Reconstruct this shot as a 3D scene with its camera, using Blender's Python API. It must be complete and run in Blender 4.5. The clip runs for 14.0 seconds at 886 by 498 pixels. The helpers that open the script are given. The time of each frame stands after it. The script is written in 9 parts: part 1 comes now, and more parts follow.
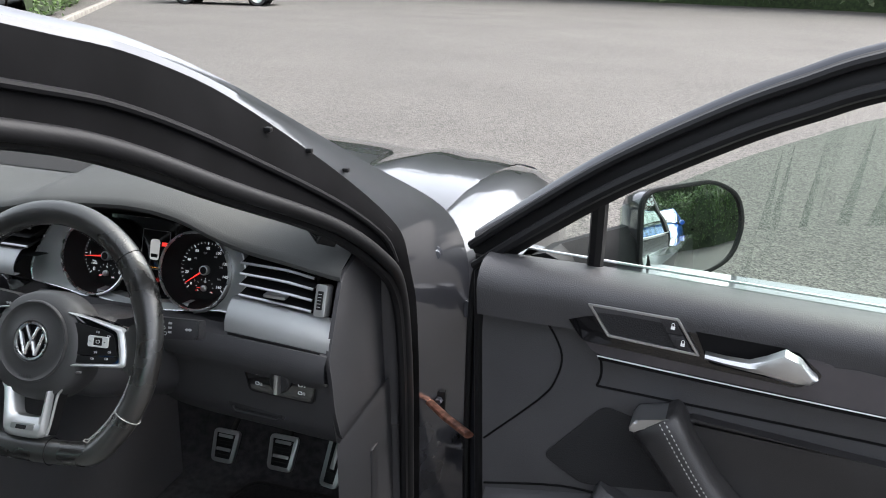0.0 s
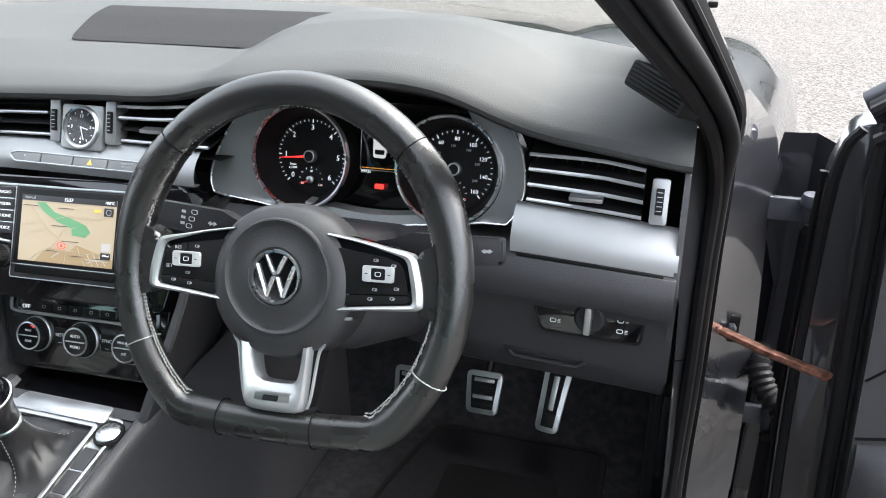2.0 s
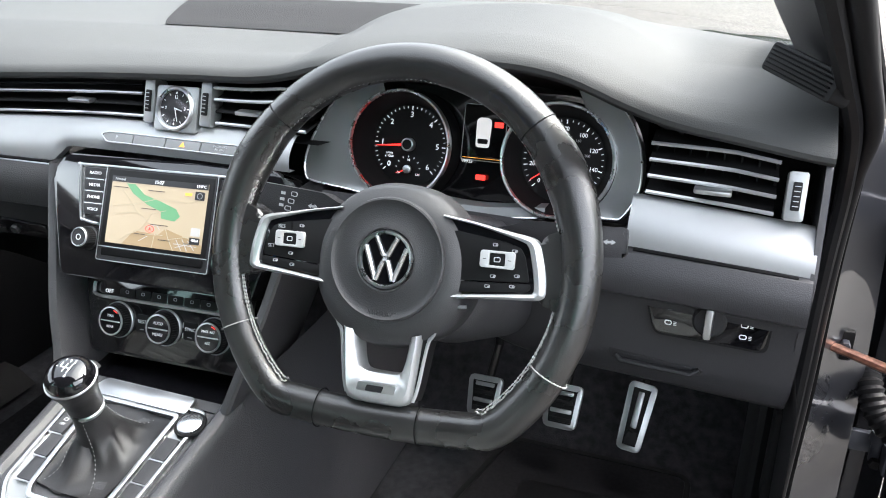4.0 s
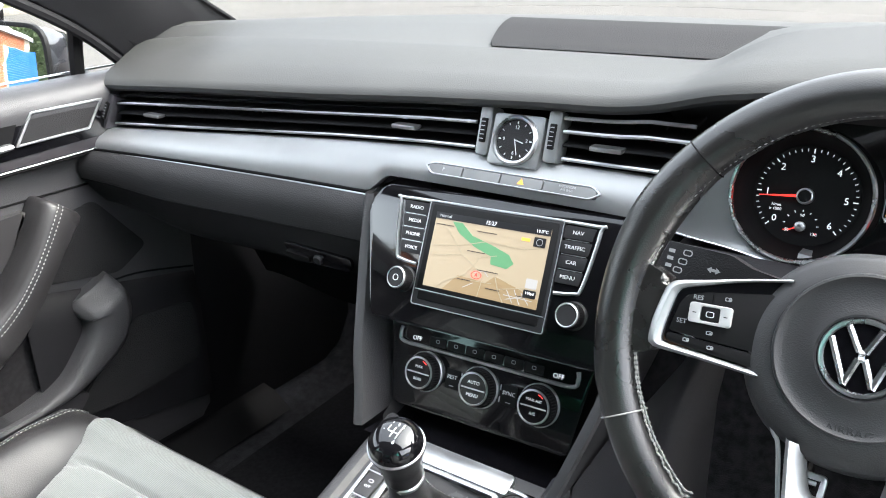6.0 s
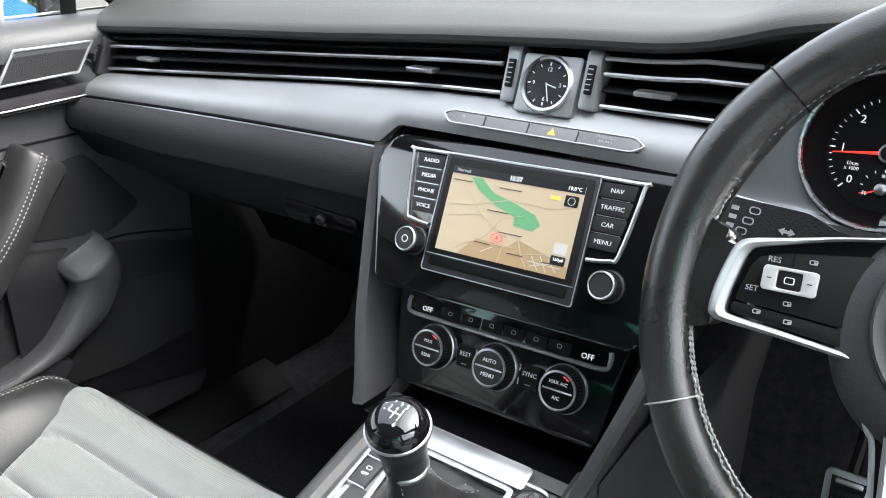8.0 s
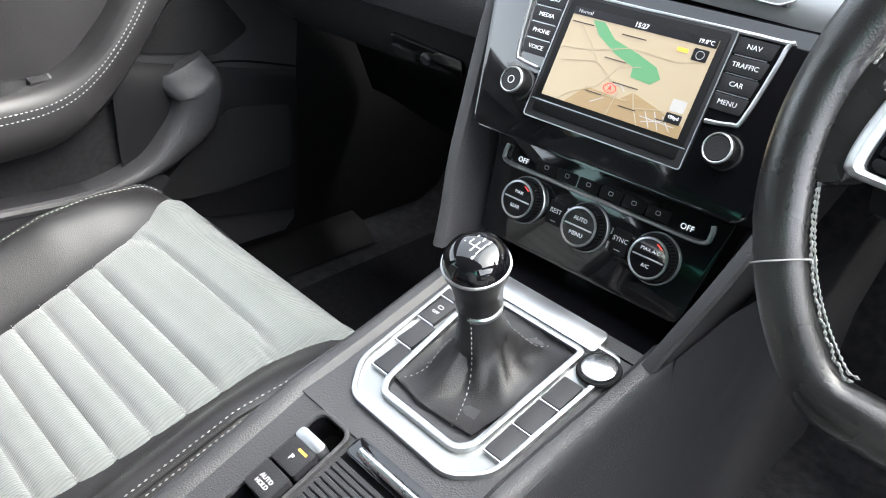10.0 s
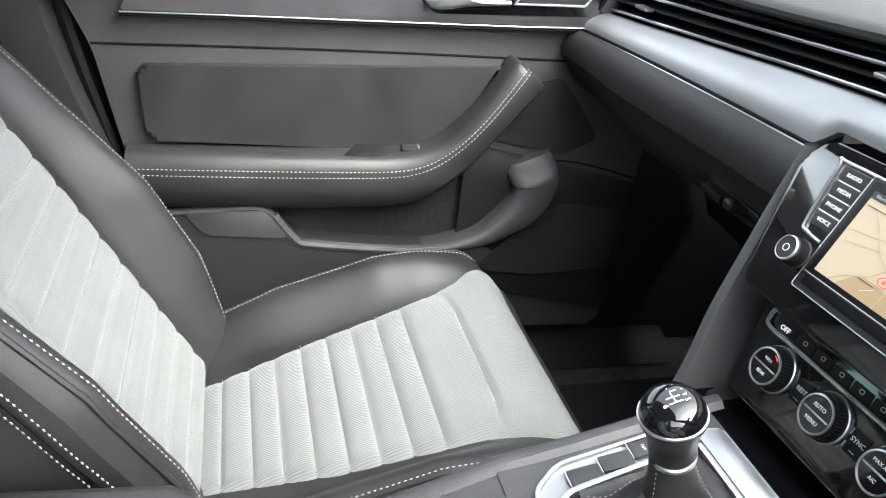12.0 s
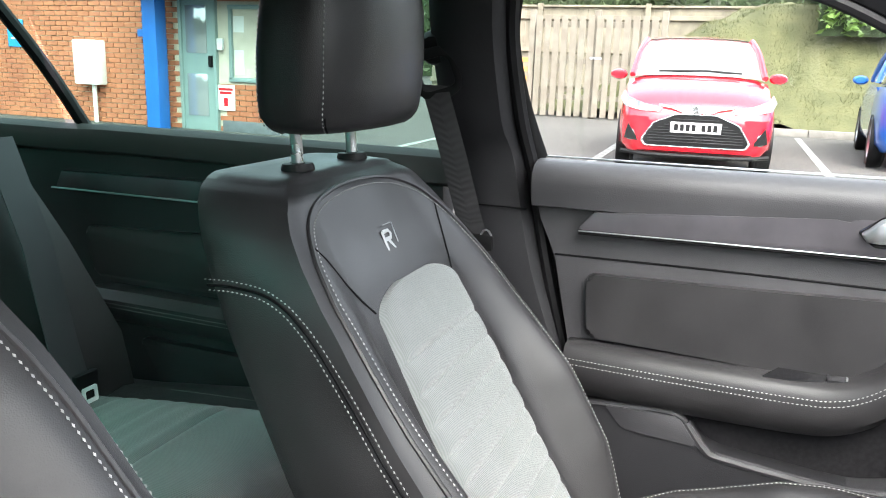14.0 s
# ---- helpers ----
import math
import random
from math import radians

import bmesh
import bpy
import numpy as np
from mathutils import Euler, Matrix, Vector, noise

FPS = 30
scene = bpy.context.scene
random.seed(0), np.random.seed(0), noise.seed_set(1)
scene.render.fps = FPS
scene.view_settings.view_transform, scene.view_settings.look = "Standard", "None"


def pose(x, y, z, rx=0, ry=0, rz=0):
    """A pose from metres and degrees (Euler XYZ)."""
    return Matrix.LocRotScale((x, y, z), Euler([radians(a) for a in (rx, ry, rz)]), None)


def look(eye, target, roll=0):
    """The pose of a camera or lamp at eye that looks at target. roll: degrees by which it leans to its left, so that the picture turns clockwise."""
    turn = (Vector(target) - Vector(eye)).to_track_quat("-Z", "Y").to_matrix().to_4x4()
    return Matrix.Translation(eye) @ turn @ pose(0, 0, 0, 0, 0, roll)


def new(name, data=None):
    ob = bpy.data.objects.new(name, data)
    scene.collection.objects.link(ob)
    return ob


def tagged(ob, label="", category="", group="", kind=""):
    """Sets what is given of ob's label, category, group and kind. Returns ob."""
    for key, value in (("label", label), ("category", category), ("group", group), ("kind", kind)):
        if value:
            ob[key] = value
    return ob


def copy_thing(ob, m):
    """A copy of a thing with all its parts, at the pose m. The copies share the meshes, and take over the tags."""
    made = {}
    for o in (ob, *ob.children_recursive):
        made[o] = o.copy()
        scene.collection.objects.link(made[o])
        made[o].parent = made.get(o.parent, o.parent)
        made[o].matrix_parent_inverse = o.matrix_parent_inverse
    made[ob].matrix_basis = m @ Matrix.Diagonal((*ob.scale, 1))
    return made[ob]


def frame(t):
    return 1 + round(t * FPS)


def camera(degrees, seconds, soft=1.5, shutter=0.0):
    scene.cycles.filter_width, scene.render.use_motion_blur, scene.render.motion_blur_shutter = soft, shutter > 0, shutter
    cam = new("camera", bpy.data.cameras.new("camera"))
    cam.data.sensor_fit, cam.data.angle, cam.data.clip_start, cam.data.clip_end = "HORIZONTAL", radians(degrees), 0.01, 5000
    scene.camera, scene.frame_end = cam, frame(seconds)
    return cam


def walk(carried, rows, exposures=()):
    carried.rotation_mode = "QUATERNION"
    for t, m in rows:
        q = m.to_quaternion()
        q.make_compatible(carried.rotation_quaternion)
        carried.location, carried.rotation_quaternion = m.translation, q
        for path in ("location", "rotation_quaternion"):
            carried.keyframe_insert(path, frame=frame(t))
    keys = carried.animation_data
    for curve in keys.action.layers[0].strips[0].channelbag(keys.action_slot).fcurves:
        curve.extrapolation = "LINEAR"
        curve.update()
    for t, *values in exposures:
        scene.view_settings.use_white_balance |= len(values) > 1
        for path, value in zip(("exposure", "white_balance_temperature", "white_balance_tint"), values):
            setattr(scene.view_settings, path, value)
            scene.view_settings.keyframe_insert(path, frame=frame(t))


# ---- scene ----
cam = camera(58.3, 14.0, soft=1.0)
PATH = [
    (0, (1.124, -0.741, 1.398), (0.611, 1.074, 0.734), 2.0),
    (0.5, (0.974, -0.657, 1.325), (0.48, 1.127, 0.57), 0.4),
    (1, (0.849, -0.575, 1.296), (0.33, 1.173, 0.475), -0.5),
    (1.5, (0.762, -0.56, 1.279), (0.234, 1.167, 0.42), -1.1),
    (2, (0.702, -0.552, 1.26), (0.158, 1.16, 0.383), -1.2),
    (2.2, (0.679, -0.538, 1.256), (0.126, 1.172, 0.377), -1.1),
    (4.3, (0.608, -0.547, 1.196), (-0.087, 1.141, 0.378), -0.7),
    (4.5, (0.577, -0.524, 1.184), (-0.157, 1.145, 0.363), -1.0),
    (5, (0.487, -0.475, 1.171), (-0.371, 1.135, 0.353), -1.7),
    (5.5, (0.431, -0.482, 1.167), (-0.551, 1.07, 0.377), -1.9),
    (6, (0.409, -0.496, 1.183), (-0.668, 1.016, 0.439), -1.9),
    (6.5, (0.412, -0.492, 1.193), (-0.723, 0.997, 0.489), -1.7),
    (7, (0.408, -0.491, 1.185), (-0.74, 0.991, 0.487), -1.3),
    (7.2, (0.403, -0.483, 1.172), (-0.741, 0.997, 0.463), -1.3),
    (9.3, (0.297, -0.364, 1.082), (-0.794, 1.047, 0.178), 2.5),
    (9.5, (0.307, -0.378, 1.089), (-0.806, 0.999, 0.159), 3.1),
    (10, (0.354, -0.42, 1.063), (-0.837, 0.826, 0.049), 4.7),
    (10.5, (0.384, -0.423, 1.036), (-0.891, 0.677, -0.043), 6.6),
    (11, (0.361, -0.376, 1.022), (-1.031, 0.566, -0.062), 7.9),
    (11.5, (0.383, -0.348, 1.057), (-1.176, 0.398, 0.051), 8.1),
    (12, (0.441, -0.357, 1.122), (-1.269, 0.149, 0.216), 6.7),
    (12.5, (0.463, -0.326, 1.144), (-1.38, -0.161, 0.387), 4.7),
    (13, (0.483, -0.291, 1.148), (-1.411, -0.456, 0.525), 3.1),
    (13.5, (0.526, -0.285, 1.166), (-1.346, -0.753, 0.641), 2.0),
    (14, (0.565, -0.237, 1.15), (-1.242, -0.954, 0.68), 1.9),
]
walk(cam, [(t, look(eye, target, roll)) for t, eye, target, roll in PATH], [(0, 2.5), (0.5, 2.85), (1, 2.95), (2, 3.2), (4.5, 3.45), (5.5, 3.45), (7, 3.2), (10, 3.4), (14, 3.3)])

# ---- world and light ----
world = bpy.data.worlds.new("overcast_sky")
scene.world = world
world.use_nodes = True
wn, wl = world.node_tree.nodes, world.node_tree.links
sky = wn.new("ShaderNodeTexSky")
sky.sky_type = "NISHITA"
sky.sun_disc = False
sky.sun_elevation = radians(52)
sky.sun_rotation = radians(55)
sky.dust_density = 4.0
sky.ozone_density = 0.6
haze = wn.new("ShaderNodeHueSaturation")
haze.inputs["Saturation"].default_value = 0.34
wl.new(sky.outputs[0], haze.inputs["Color"])
wl.new(haze.outputs[0], wn["Background"].inputs["Color"])
wn["Background"].inputs["Strength"].default_value = 0.15
sun_data = bpy.data.lights.new("sun", "SUN")
sun_data.energy, sun_data.angle, sun_data.color = 0.4, radians(80), (1.0, 0.98, 0.95)
sun = new("sun", sun_data)
sun.matrix_world = look((0, 0, 0), (-0.48, -0.33, -0.81))


# ---- mesh helpers ----
WORLD = {}
ID = Matrix.Identity(4)


def thing(name, place, label, category, group="", kind=""):
    ob = new(name)
    ob.empty_display_size = 0.05
    ob.matrix_basis = Matrix.Translation(place)
    WORLD[ob] = Matrix.Translation(place)
    return tagged(ob, label, category, group, kind)


def finish(name, bm, material, angle=38):
    bmesh.ops.recalc_face_normals(bm, faces=bm.faces)
    me = bpy.data.meshes.new(name)
    bm.to_mesh(me)
    bm.free()
    me.shade_smooth()
    me.set_sharp_from_angle(angle=radians(angle))
    me.materials.append(material)
    return me


def part(name, bm, material, parent, label="", kind="", angle=38):
    me = bm if isinstance(bm, bpy.types.Mesh) else finish(name, bm, material, angle)
    ob = new(name, me)
    if parent is not None:
        ob.parent = parent
        ob.matrix_parent_inverse = WORLD[parent].inverted()
    WORLD[ob] = ID
    return tagged(ob, label, kind=kind)


def solo(name, bm, material, label, category, group="", kind="", angle=38):
    return tagged(part(name, bm, material, None, "", "", angle), label, category, group, kind)


def nb():
    return bmesh.new()


def box(bm, c, s, bev=0.0, seg=2, M=ID):
    r = bmesh.ops.create_cube(bm, size=1.0, matrix=M @ Matrix.Translation(c) @ Matrix.Diagonal((*s, 1)))
    if bev > 0:
        vs = r["verts"]
        es = list({e for v in vs for e in v.link_edges})
        bmesh.ops.bevel(bm, geom=es, offset=bev, segments=seg, profile=0.6, affect="EDGES")
    return bm


def prism(bm, pts, z0, z1, M=ID, bev=0.0, seg=2):
    """A flat outline raised from z0 to z1 along M's z, its upper rim rounded."""
    lo = [bm.verts.new(M @ Vector((x, y, z0))) for x, y in pts]
    hi = [bm.verts.new(M @ Vector((x, y, z1))) for x, y in pts]
    n = len(pts)
    top = bm.faces.new(hi)
    bm.faces.new(lo[::-1])
    for i in range(n):
        bm.faces.new((lo[i], lo[(i + 1) % n], hi[(i + 1) % n], hi[i]))
    if bev > 0:
        bmesh.ops.bevel(bm, geom=list(top.edges), offset=bev, segments=seg, profile=0.6, affect="EDGES")
    return bm


def rim(bm, outer, inner, z0, z1, M=ID, bev=0.0):
    """A frame between two outlines with as many points."""
    n = len(outer)
    rows = []
    for pts, z in ((outer, z0), (outer, z1), (inner, z1), (inner, z0)):
        rows.append([bm.verts.new(M @ Vector((x, y, z))) for x, y in pts])
    top = []
    for a in range(4):
        r, s = rows[a], rows[(a + 1) % 4]
        for i in range(n):
            f = bm.faces.new((r[i], r[(i + 1) % n], s[(i + 1) % n], s[i]))
            if a == 1:
                top.append(f)
    if bev > 0:
        es = [e for i in range(n) for e in rows[1][i].link_edges if e.other_vert(rows[1][i]) in rows[1]]
        es += [e for i in range(n) for e in rows[2][i].link_edges if e.other_vert(rows[2][i]) in rows[2]]
        bmesh.ops.bevel(bm, geom=list(set(es)), offset=bev, segments=2, profile=0.6, affect="EDGES")
    return bm


def lathe(bm, prof, M=ID, n=32):
    rings = []
    for r, h in prof:
        if r < 1e-6:
            rings.append([bm.verts.new(M @ Vector((0, 0, h)))])
        else:
            rings.append([bm.verts.new(M @ Vector((r * math.cos(2 * math.pi * i / n), r * math.sin(2 * math.pi * i / n), h))) for i in range(n)])
    for a, b in zip(rings, rings[1:]):
        for i in range(n):
            j = (i + 1) % n
            if len(a) == 1 and len(b) == 1:
                continue
            if len(a) == 1:
                bm.faces.new((a[0], b[i], b[j]))
            elif len(b) == 1:
                bm.faces.new((a[i], a[j], b[0]))
            else:
                bm.faces.new((a[i], a[j], b[j], b[i]))
    return bm


def loft(bm, rings, closed=False, caps=False, loop=False):
    vs = [[bm.verts.new(Vector(p)) for p in r] for r in rings]
    pairs = list(zip(vs, vs[1:])) + ([(vs[-1], vs[0])] if loop else [])
    for a, b in pairs:
        n = len(a)
        for i in range(n if closed else n - 1):
            j = (i + 1) % n
            bm.faces.new((a[i], a[j], b[j], b[i]))
    if caps:
        bm.faces.new(vs[0])
        bm.faces.new(vs[-1][::-1])
    return bm


def smooth_path(pts, n=6, loop=False):
    """Catmull-Rom points through pts."""
    P = [Vector(p) for p in pts]
    out, m = [], len(P)
    for i in range(m if loop else m - 1):
        if loop:
            a, b, c, d = P[i - 1], P[i], P[(i + 1) % m], P[(i + 2) % m]
        else:
            a, b, c, d = P[max(i - 1, 0)], P[i], P[i + 1], P[min(i + 2, m - 1)]
        for k in range(n):
            t = k / n
            out.append(0.5 * ((2 * b) + (c - a) * t + (2 * a - 5 * b + 4 * c - d) * t * t + (3 * b - a - 3 * c + d) * t ** 3))
    if not loop:
        out.append(P[-1])
    return out


def tube(bm, pts, r, n=8, loop=False, flat=1.0, up=None, caps=True):
    """A round (or flattened) bar along a line of points; r a number or one per point."""
    P = [Vector(p) for p in pts]
    m = len(P)
    side = None
    rings = []
    for i in range(m):
        d = (P[(i + 1) % m] - P[i - 1]) if loop else (P[min(i + 1, m - 1)] - P[max(i - 1, 0)])
        d.normalize()
        if up is not None:
            side = d.cross(Vector(up)).normalized()
        elif side is None:
            side = d.orthogonal().normalized()
        else:
            side = (side - d * side.dot(d)).normalized()
        nrm = side.cross(d).normalized()
        rad = r[i] if isinstance(r, (list, tuple)) else r
        rings.append([P[i] + side * (rad * math.cos(2 * math.pi * k / n)) + nrm * (rad * flat * math.sin(2 * math.pi * k / n)) for k in range(n)])
    return loft(bm, rings, closed=True, caps=caps and not loop, loop=loop)


def stitches(bm, pts, pitch=0.0052, long=0.0036, r=0.00055):
    """Single thread stitches along a line."""
    P = [Vector(p) for p in pts]
    acc, want = 0.0, 0.0
    for a, b in zip(P, P[1:]):
        L = (b - a).length
        if L < 1e-7:
            continue
        d = (b - a) / L
        s = d.orthogonal().normalized() * r
        t = d.cross(s).normalized() * r
        while want < acc + L:
            c = a + d * (want - acc)
            e0, e1 = bm.verts.new(c - d * long / 2), bm.verts.new(c + d * long / 2)
            q = [bm.verts.new(c + v) for v in (s, t, -s, -t)]
            for k in range(4):
                bm.faces.new((e0, q[k], q[(k + 1) % 4]))
                bm.faces.new((e1, q[(k + 1) % 4], q[k]))
            want += pitch
        acc += L
    return bm


def rrect(w, h, r, n=4, cx=0.0, cy=0.0):
    out = []
    for sx, sy, a in ((1, 1, 0), (-1, 1, 90), (-1, -1, 180), (1, -1, 270)):
        for k in range(n + 1):
            t = radians(a + 90 * k / n)
            out.append((cx + sx * (w / 2 - r) + r * math.cos(t), cy + sy * (h / 2 - r) + r * math.sin(t)))
    return out


def round_poly(pts, r, n=4):
    """An outline with its corners rounded by about r."""
    out, m = [], len(pts)
    for i in range(m):
        a, b, c = Vector(pts[i - 1]), Vector(pts[i]), Vector(pts[(i + 1) % m])
        k = min(r, (a - b).length * 0.45, (c - b).length * 0.45)
        p, q = b + (a - b).normalized() * k, b + (c - b).normalized() * k
        for s in range(n + 1):
            t = s / n
            v = p * (1 - t) ** 2 + b * 2 * t * (1 - t) + q * t * t
            out.append((v.x, v.y))
    return out


def inset(pts, d):
    """An outline (counter-clockwise) drawn in by d."""
    m, out = len(pts), []
    for i in range(m):
        a, b, c = Vector(pts[i - 1]), Vector(pts[i]), Vector(pts[(i + 1) % m])
        e, f = (b - a), (c - b)
        e = e.normalized() if e.length > 1e-9 else f.normalized()
        f = f.normalized() if f.length > 1e-9 else e
        na, nc = Vector((-e.y, e.x)), Vector((-f.y, f.x))
        nn = (na + nc)
        nn = nn.normalized() if nn.length > 1e-6 else na
        k = d / max(0.4, nn.dot(na))
        out.append((b.x + nn.x * k, b.y + nn.y * k))
    return out


def basis(o, x, y):
    """The frame at o with x along x, y near y, and z out of the plane."""
    x = Vector(x).normalized()
    z = x.cross(Vector(y)).normalized()
    y = z.cross(x)
    return Matrix(((x.x, y.x, z.x, o[0]), (x.y, y.y, z.y, o[1]), (x.z, y.z, z.z, o[2]), (0, 0, 0, 1)))


def write(text, size, M, material, parent, name="lettering", label=""):
    cu = bpy.data.curves.new("lettering", "FONT")
    cu.body, cu.size, cu.align_x, cu.align_y, cu.extrude, cu.resolution_u = text, size, "CENTER", "CENTER", 0.0002, 2
    tmp = bpy.data.objects.new("lettering", cu)
    me = bpy.data.meshes.new_from_object(tmp)
    me.transform(M)
    bpy.data.objects.remove(tmp)
    me.materials.clear()
    me.materials.append(material)
    return part(name, me, material, parent, label)


def lerp_at(table, x):
    """Linear value from a table of (x, value) rows."""
    if x <= table[0][0]:
        return table[0][1]
    for (a, u), (b, v) in zip(table, table[1:]):
        if x <= b:
            return u + (v - u) * (x - a) / (b - a)
    return table[-1][1]


def sm(a, b, x):
    t = max(0.0, min(1.0, (x - a) / (b - a)))
    return t * t * (3 - 2 * t)

# ---- materials ----
def mat(name, color, rough=0.5, metal=0.0, spec=0.5, coat=0.0, bump=None, vary=0.0, vscale=6.0, second=None, rvary=0.0, sheen=0.0, emit=None, glow=0.0, alpha=None):
    """A surface: base colour with stains at a large scale, and relief (kind, size in metres, strength) at a fine one."""
    m = bpy.data.materials.new(name)
    m.use_nodes = True
    nt = m.node_tree
    b = nt.nodes["Principled BSDF"]
    N, L = nt.nodes, nt.links
    b.inputs["Base Color"].default_value = (*color, 1)
    b.inputs["Roughness"].default_value = rough
    b.inputs["Metallic"].default_value = metal
    b.inputs["Specular IOR Level"].default_value = spec
    b.inputs["Coat Weight"].default_value = coat
    b.inputs["Coat Roughness"].default_value = 0.03
    b.inputs["Sheen Weight"].default_value = sheen
    if emit:
        b.inputs["Emission Color"].default_value = (*emit, 1)
        b.inputs["Emission Strength"].default_value = glow
    tc = N.new("ShaderNodeTexCoord")
    if vary or second or rvary:
        nz = N.new("ShaderNodeTexNoise")
        nz.inputs["Scale"].default_value = vscale
        nz.inputs["Detail"].default_value = 6
        L.new(tc.outputs["Object"], nz.inputs["Vector"])
        if vary or second:
            rp = N.new("ShaderNodeValToRGB")
            lo = second or tuple(c * (1 - vary) for c in color)
            hi = color if second else tuple(min(1, c * (1 + vary)) for c in color)
            rp.color_ramp.elements[0].color, rp.color_ramp.elements[1].color = (*lo, 1), (*hi, 1)
            rp.color_ramp.elements[0].position, rp.color_ramp.elements[1].position = 0.35, 0.65
            L.new(nz.outputs["Fac"], rp.inputs[0])
            L.new(rp.outputs[0], b.inputs["Base Color"])
        if rvary:
            mr = N.new("ShaderNodeMapRange")
            mr.inputs["From Min"].default_value, mr.inputs["From Max"].default_value = 0.3, 0.7
            mr.inputs["To Min"].default_value, mr.inputs["To Max"].default_value = rough - rvary, rough + rvary
            L.new(nz.outputs["Fac"], mr.inputs["Value"])
            L.new(mr.outputs[0], b.inputs["Roughness"])
    if bump:
        kind, size, strength = bump
        if kind == "grain":
            tx = N.new("ShaderNodeTexVoronoi")
            tx.inputs["Scale"].default_value = 1 / size
            out = tx.outputs["Distance"]
        elif kind == "brushed":
            tx = N.new("ShaderNodeTexNoise")
            mp = N.new("ShaderNodeMapping")
            mp.inputs["Scale"].default_value = (1 / (size * 40), 1 / size, 1 / size)
            L.new(tc.outputs["Object"], mp.inputs["Vector"])
            tx.inputs["Scale"].default_value = 1.0
            out = tx.outputs["Fac"]
        elif kind == "weave":
            tx = N.new("ShaderNodeTexWave")
            tx.bands_direction = "X"
            tx.inputs["Scale"].default_value = 0.314 / size
            tx.inputs["Distortion"].default_value = 0.25
            out = tx.outputs["Fac"]
        else:
            tx = N.new("ShaderNodeTexNoise")
            tx.inputs["Scale"].default_value = 1 / size
            tx.inputs["Detail"].default_value = 4
            out = tx.outputs["Fac"]
        if kind == "weave":
            mw = N.new("ShaderNodeMix")
            mw.data_type, mw.blend_type = "RGBA", "MULTIPLY"
            mw.inputs[0].default_value = 0.2
            if b.inputs["Base Color"].is_linked:
                L.new(b.inputs["Base Color"].links[0].from_socket, mw.inputs[6])
            else:
                mw.inputs[6].default_value = (*color, 1)
            L.new(out, mw.inputs[7])
            L.new(mw.outputs[2], b.inputs["Base Color"])
        if kind != "brushed":
            L.new(tc.outputs["Object"], tx.inputs["Vector"])
        bp = N.new("ShaderNodeBump")
        bp.inputs["Strength"].default_value = strength
        bp.inputs["Distance"].default_value = size * 0.4
        L.new(out, bp.inputs["Height"])
        L.new(bp.outputs[0], b.inputs["Normal"])
    return m


def glass_mat(name, color, rough=0.0):
    m = bpy.data.materials.new(name)
    m.use_nodes = True
    N, L = m.node_tree.nodes, m.node_tree.links
    N.remove(N["Principled BSDF"])
    tr, gl, mx, fr = N.new("ShaderNodeBsdfTransparent"), N.new("ShaderNodeBsdfGlossy"), N.new("ShaderNodeMixShader"), N.new("ShaderNodeLayerWeight")
    fr.inputs["Blend"].default_value = 0.5
    pw, ml = N.new("ShaderNodeMath"), N.new("ShaderNodeMath")
    pw.operation, ml.operation = "POWER", "MULTIPLY_ADD"
    pw.inputs[1].default_value = 5.0
    ml.inputs[1].default_value, ml.inputs[2].default_value = 0.9, 0.04
    L.new(fr.outputs["Facing"], pw.inputs[0])
    L.new(pw.outputs[0], ml.inputs[0])
    tr.inputs["Color"].default_value = (*color, 1)
    gl.inputs["Roughness"].default_value = rough
    L.new(ml.outputs[0], mx.inputs[0])
    L.new(tr.outputs[0], mx.inputs[1])
    L.new(gl.outputs[0], mx.inputs[2])
    L.new(mx.outputs[0], N["Material Output"].inputs["Surface"])
    return m


PAD = mat("dash_pad", (0.046, 0.0475, 0.047), 0.62, spec=0.22, bump=("grain", 0.0014, 0.32), vary=0.14, vscale=5, rvary=0.06)
PLASTIC = mat("hard_plastic", (0.019, 0.019, 0.021), 0.46, spec=0.3, bump=("grain", 0.0012, 0.5), vary=0.15, vscale=7)
DOORPAD = mat("door_pad", (0.040, 0.040, 0.043), 0.46, spec=0.4, bump=("grain", 0.0013, 0.55), vary=0.12, vscale=6)
SOFTBLACK = mat("matt_black", (0.006, 0.006, 0.0065), 0.55, spec=0.2, vary=0.2, vscale=9)
# near black that paints the shade of recesses, gaps and grooves
DEEP = mat("recess_shade_black", (0.002, 0.002, 0.0025), 0.75, spec=0.15, vary=0.2)
FLANGE = mat("black_flange", (0.004, 0.004, 0.0045), 0.85, spec=0.04, vary=0.3, vscale=12)
PIANO = mat("piano_black", (0.004, 0.004, 0.005), 0.08, coat=0.6, rvary=0.03, vscale=30)
SILVER = mat("satin_silver", (0.39, 0.40, 0.405), 0.52, 0.7, bump=("brushed", 0.0006, 0.08), vary=0.06, vscale=14, rvary=0.05)
DARKTRIM = mat("brushed_dark_trim", (0.10, 0.095, 0.105), 0.36, 0.7, bump=("brushed", 0.0007, 0.1), vary=0.12, vscale=12)
BUTTONGREY = mat("button_grey", (0.17, 0.175, 0.178), 0.5, 0.35, bump=("brushed", 0.0006, 0.08), vary=0.08, vscale=14)
ROCKER = mat("silver_rocker", (0.52, 0.53, 0.53), 0.42, 0.25, vary=0.05, vscale=30)
EMBOSS = mat("embossed_letter", (0.020, 0.020, 0.021), 0.5, vary=0.1)
CHROME = mat("chrome", (0.66, 0.67, 0.68), 0.28, 1.0, rvary=0.04, vscale=40)
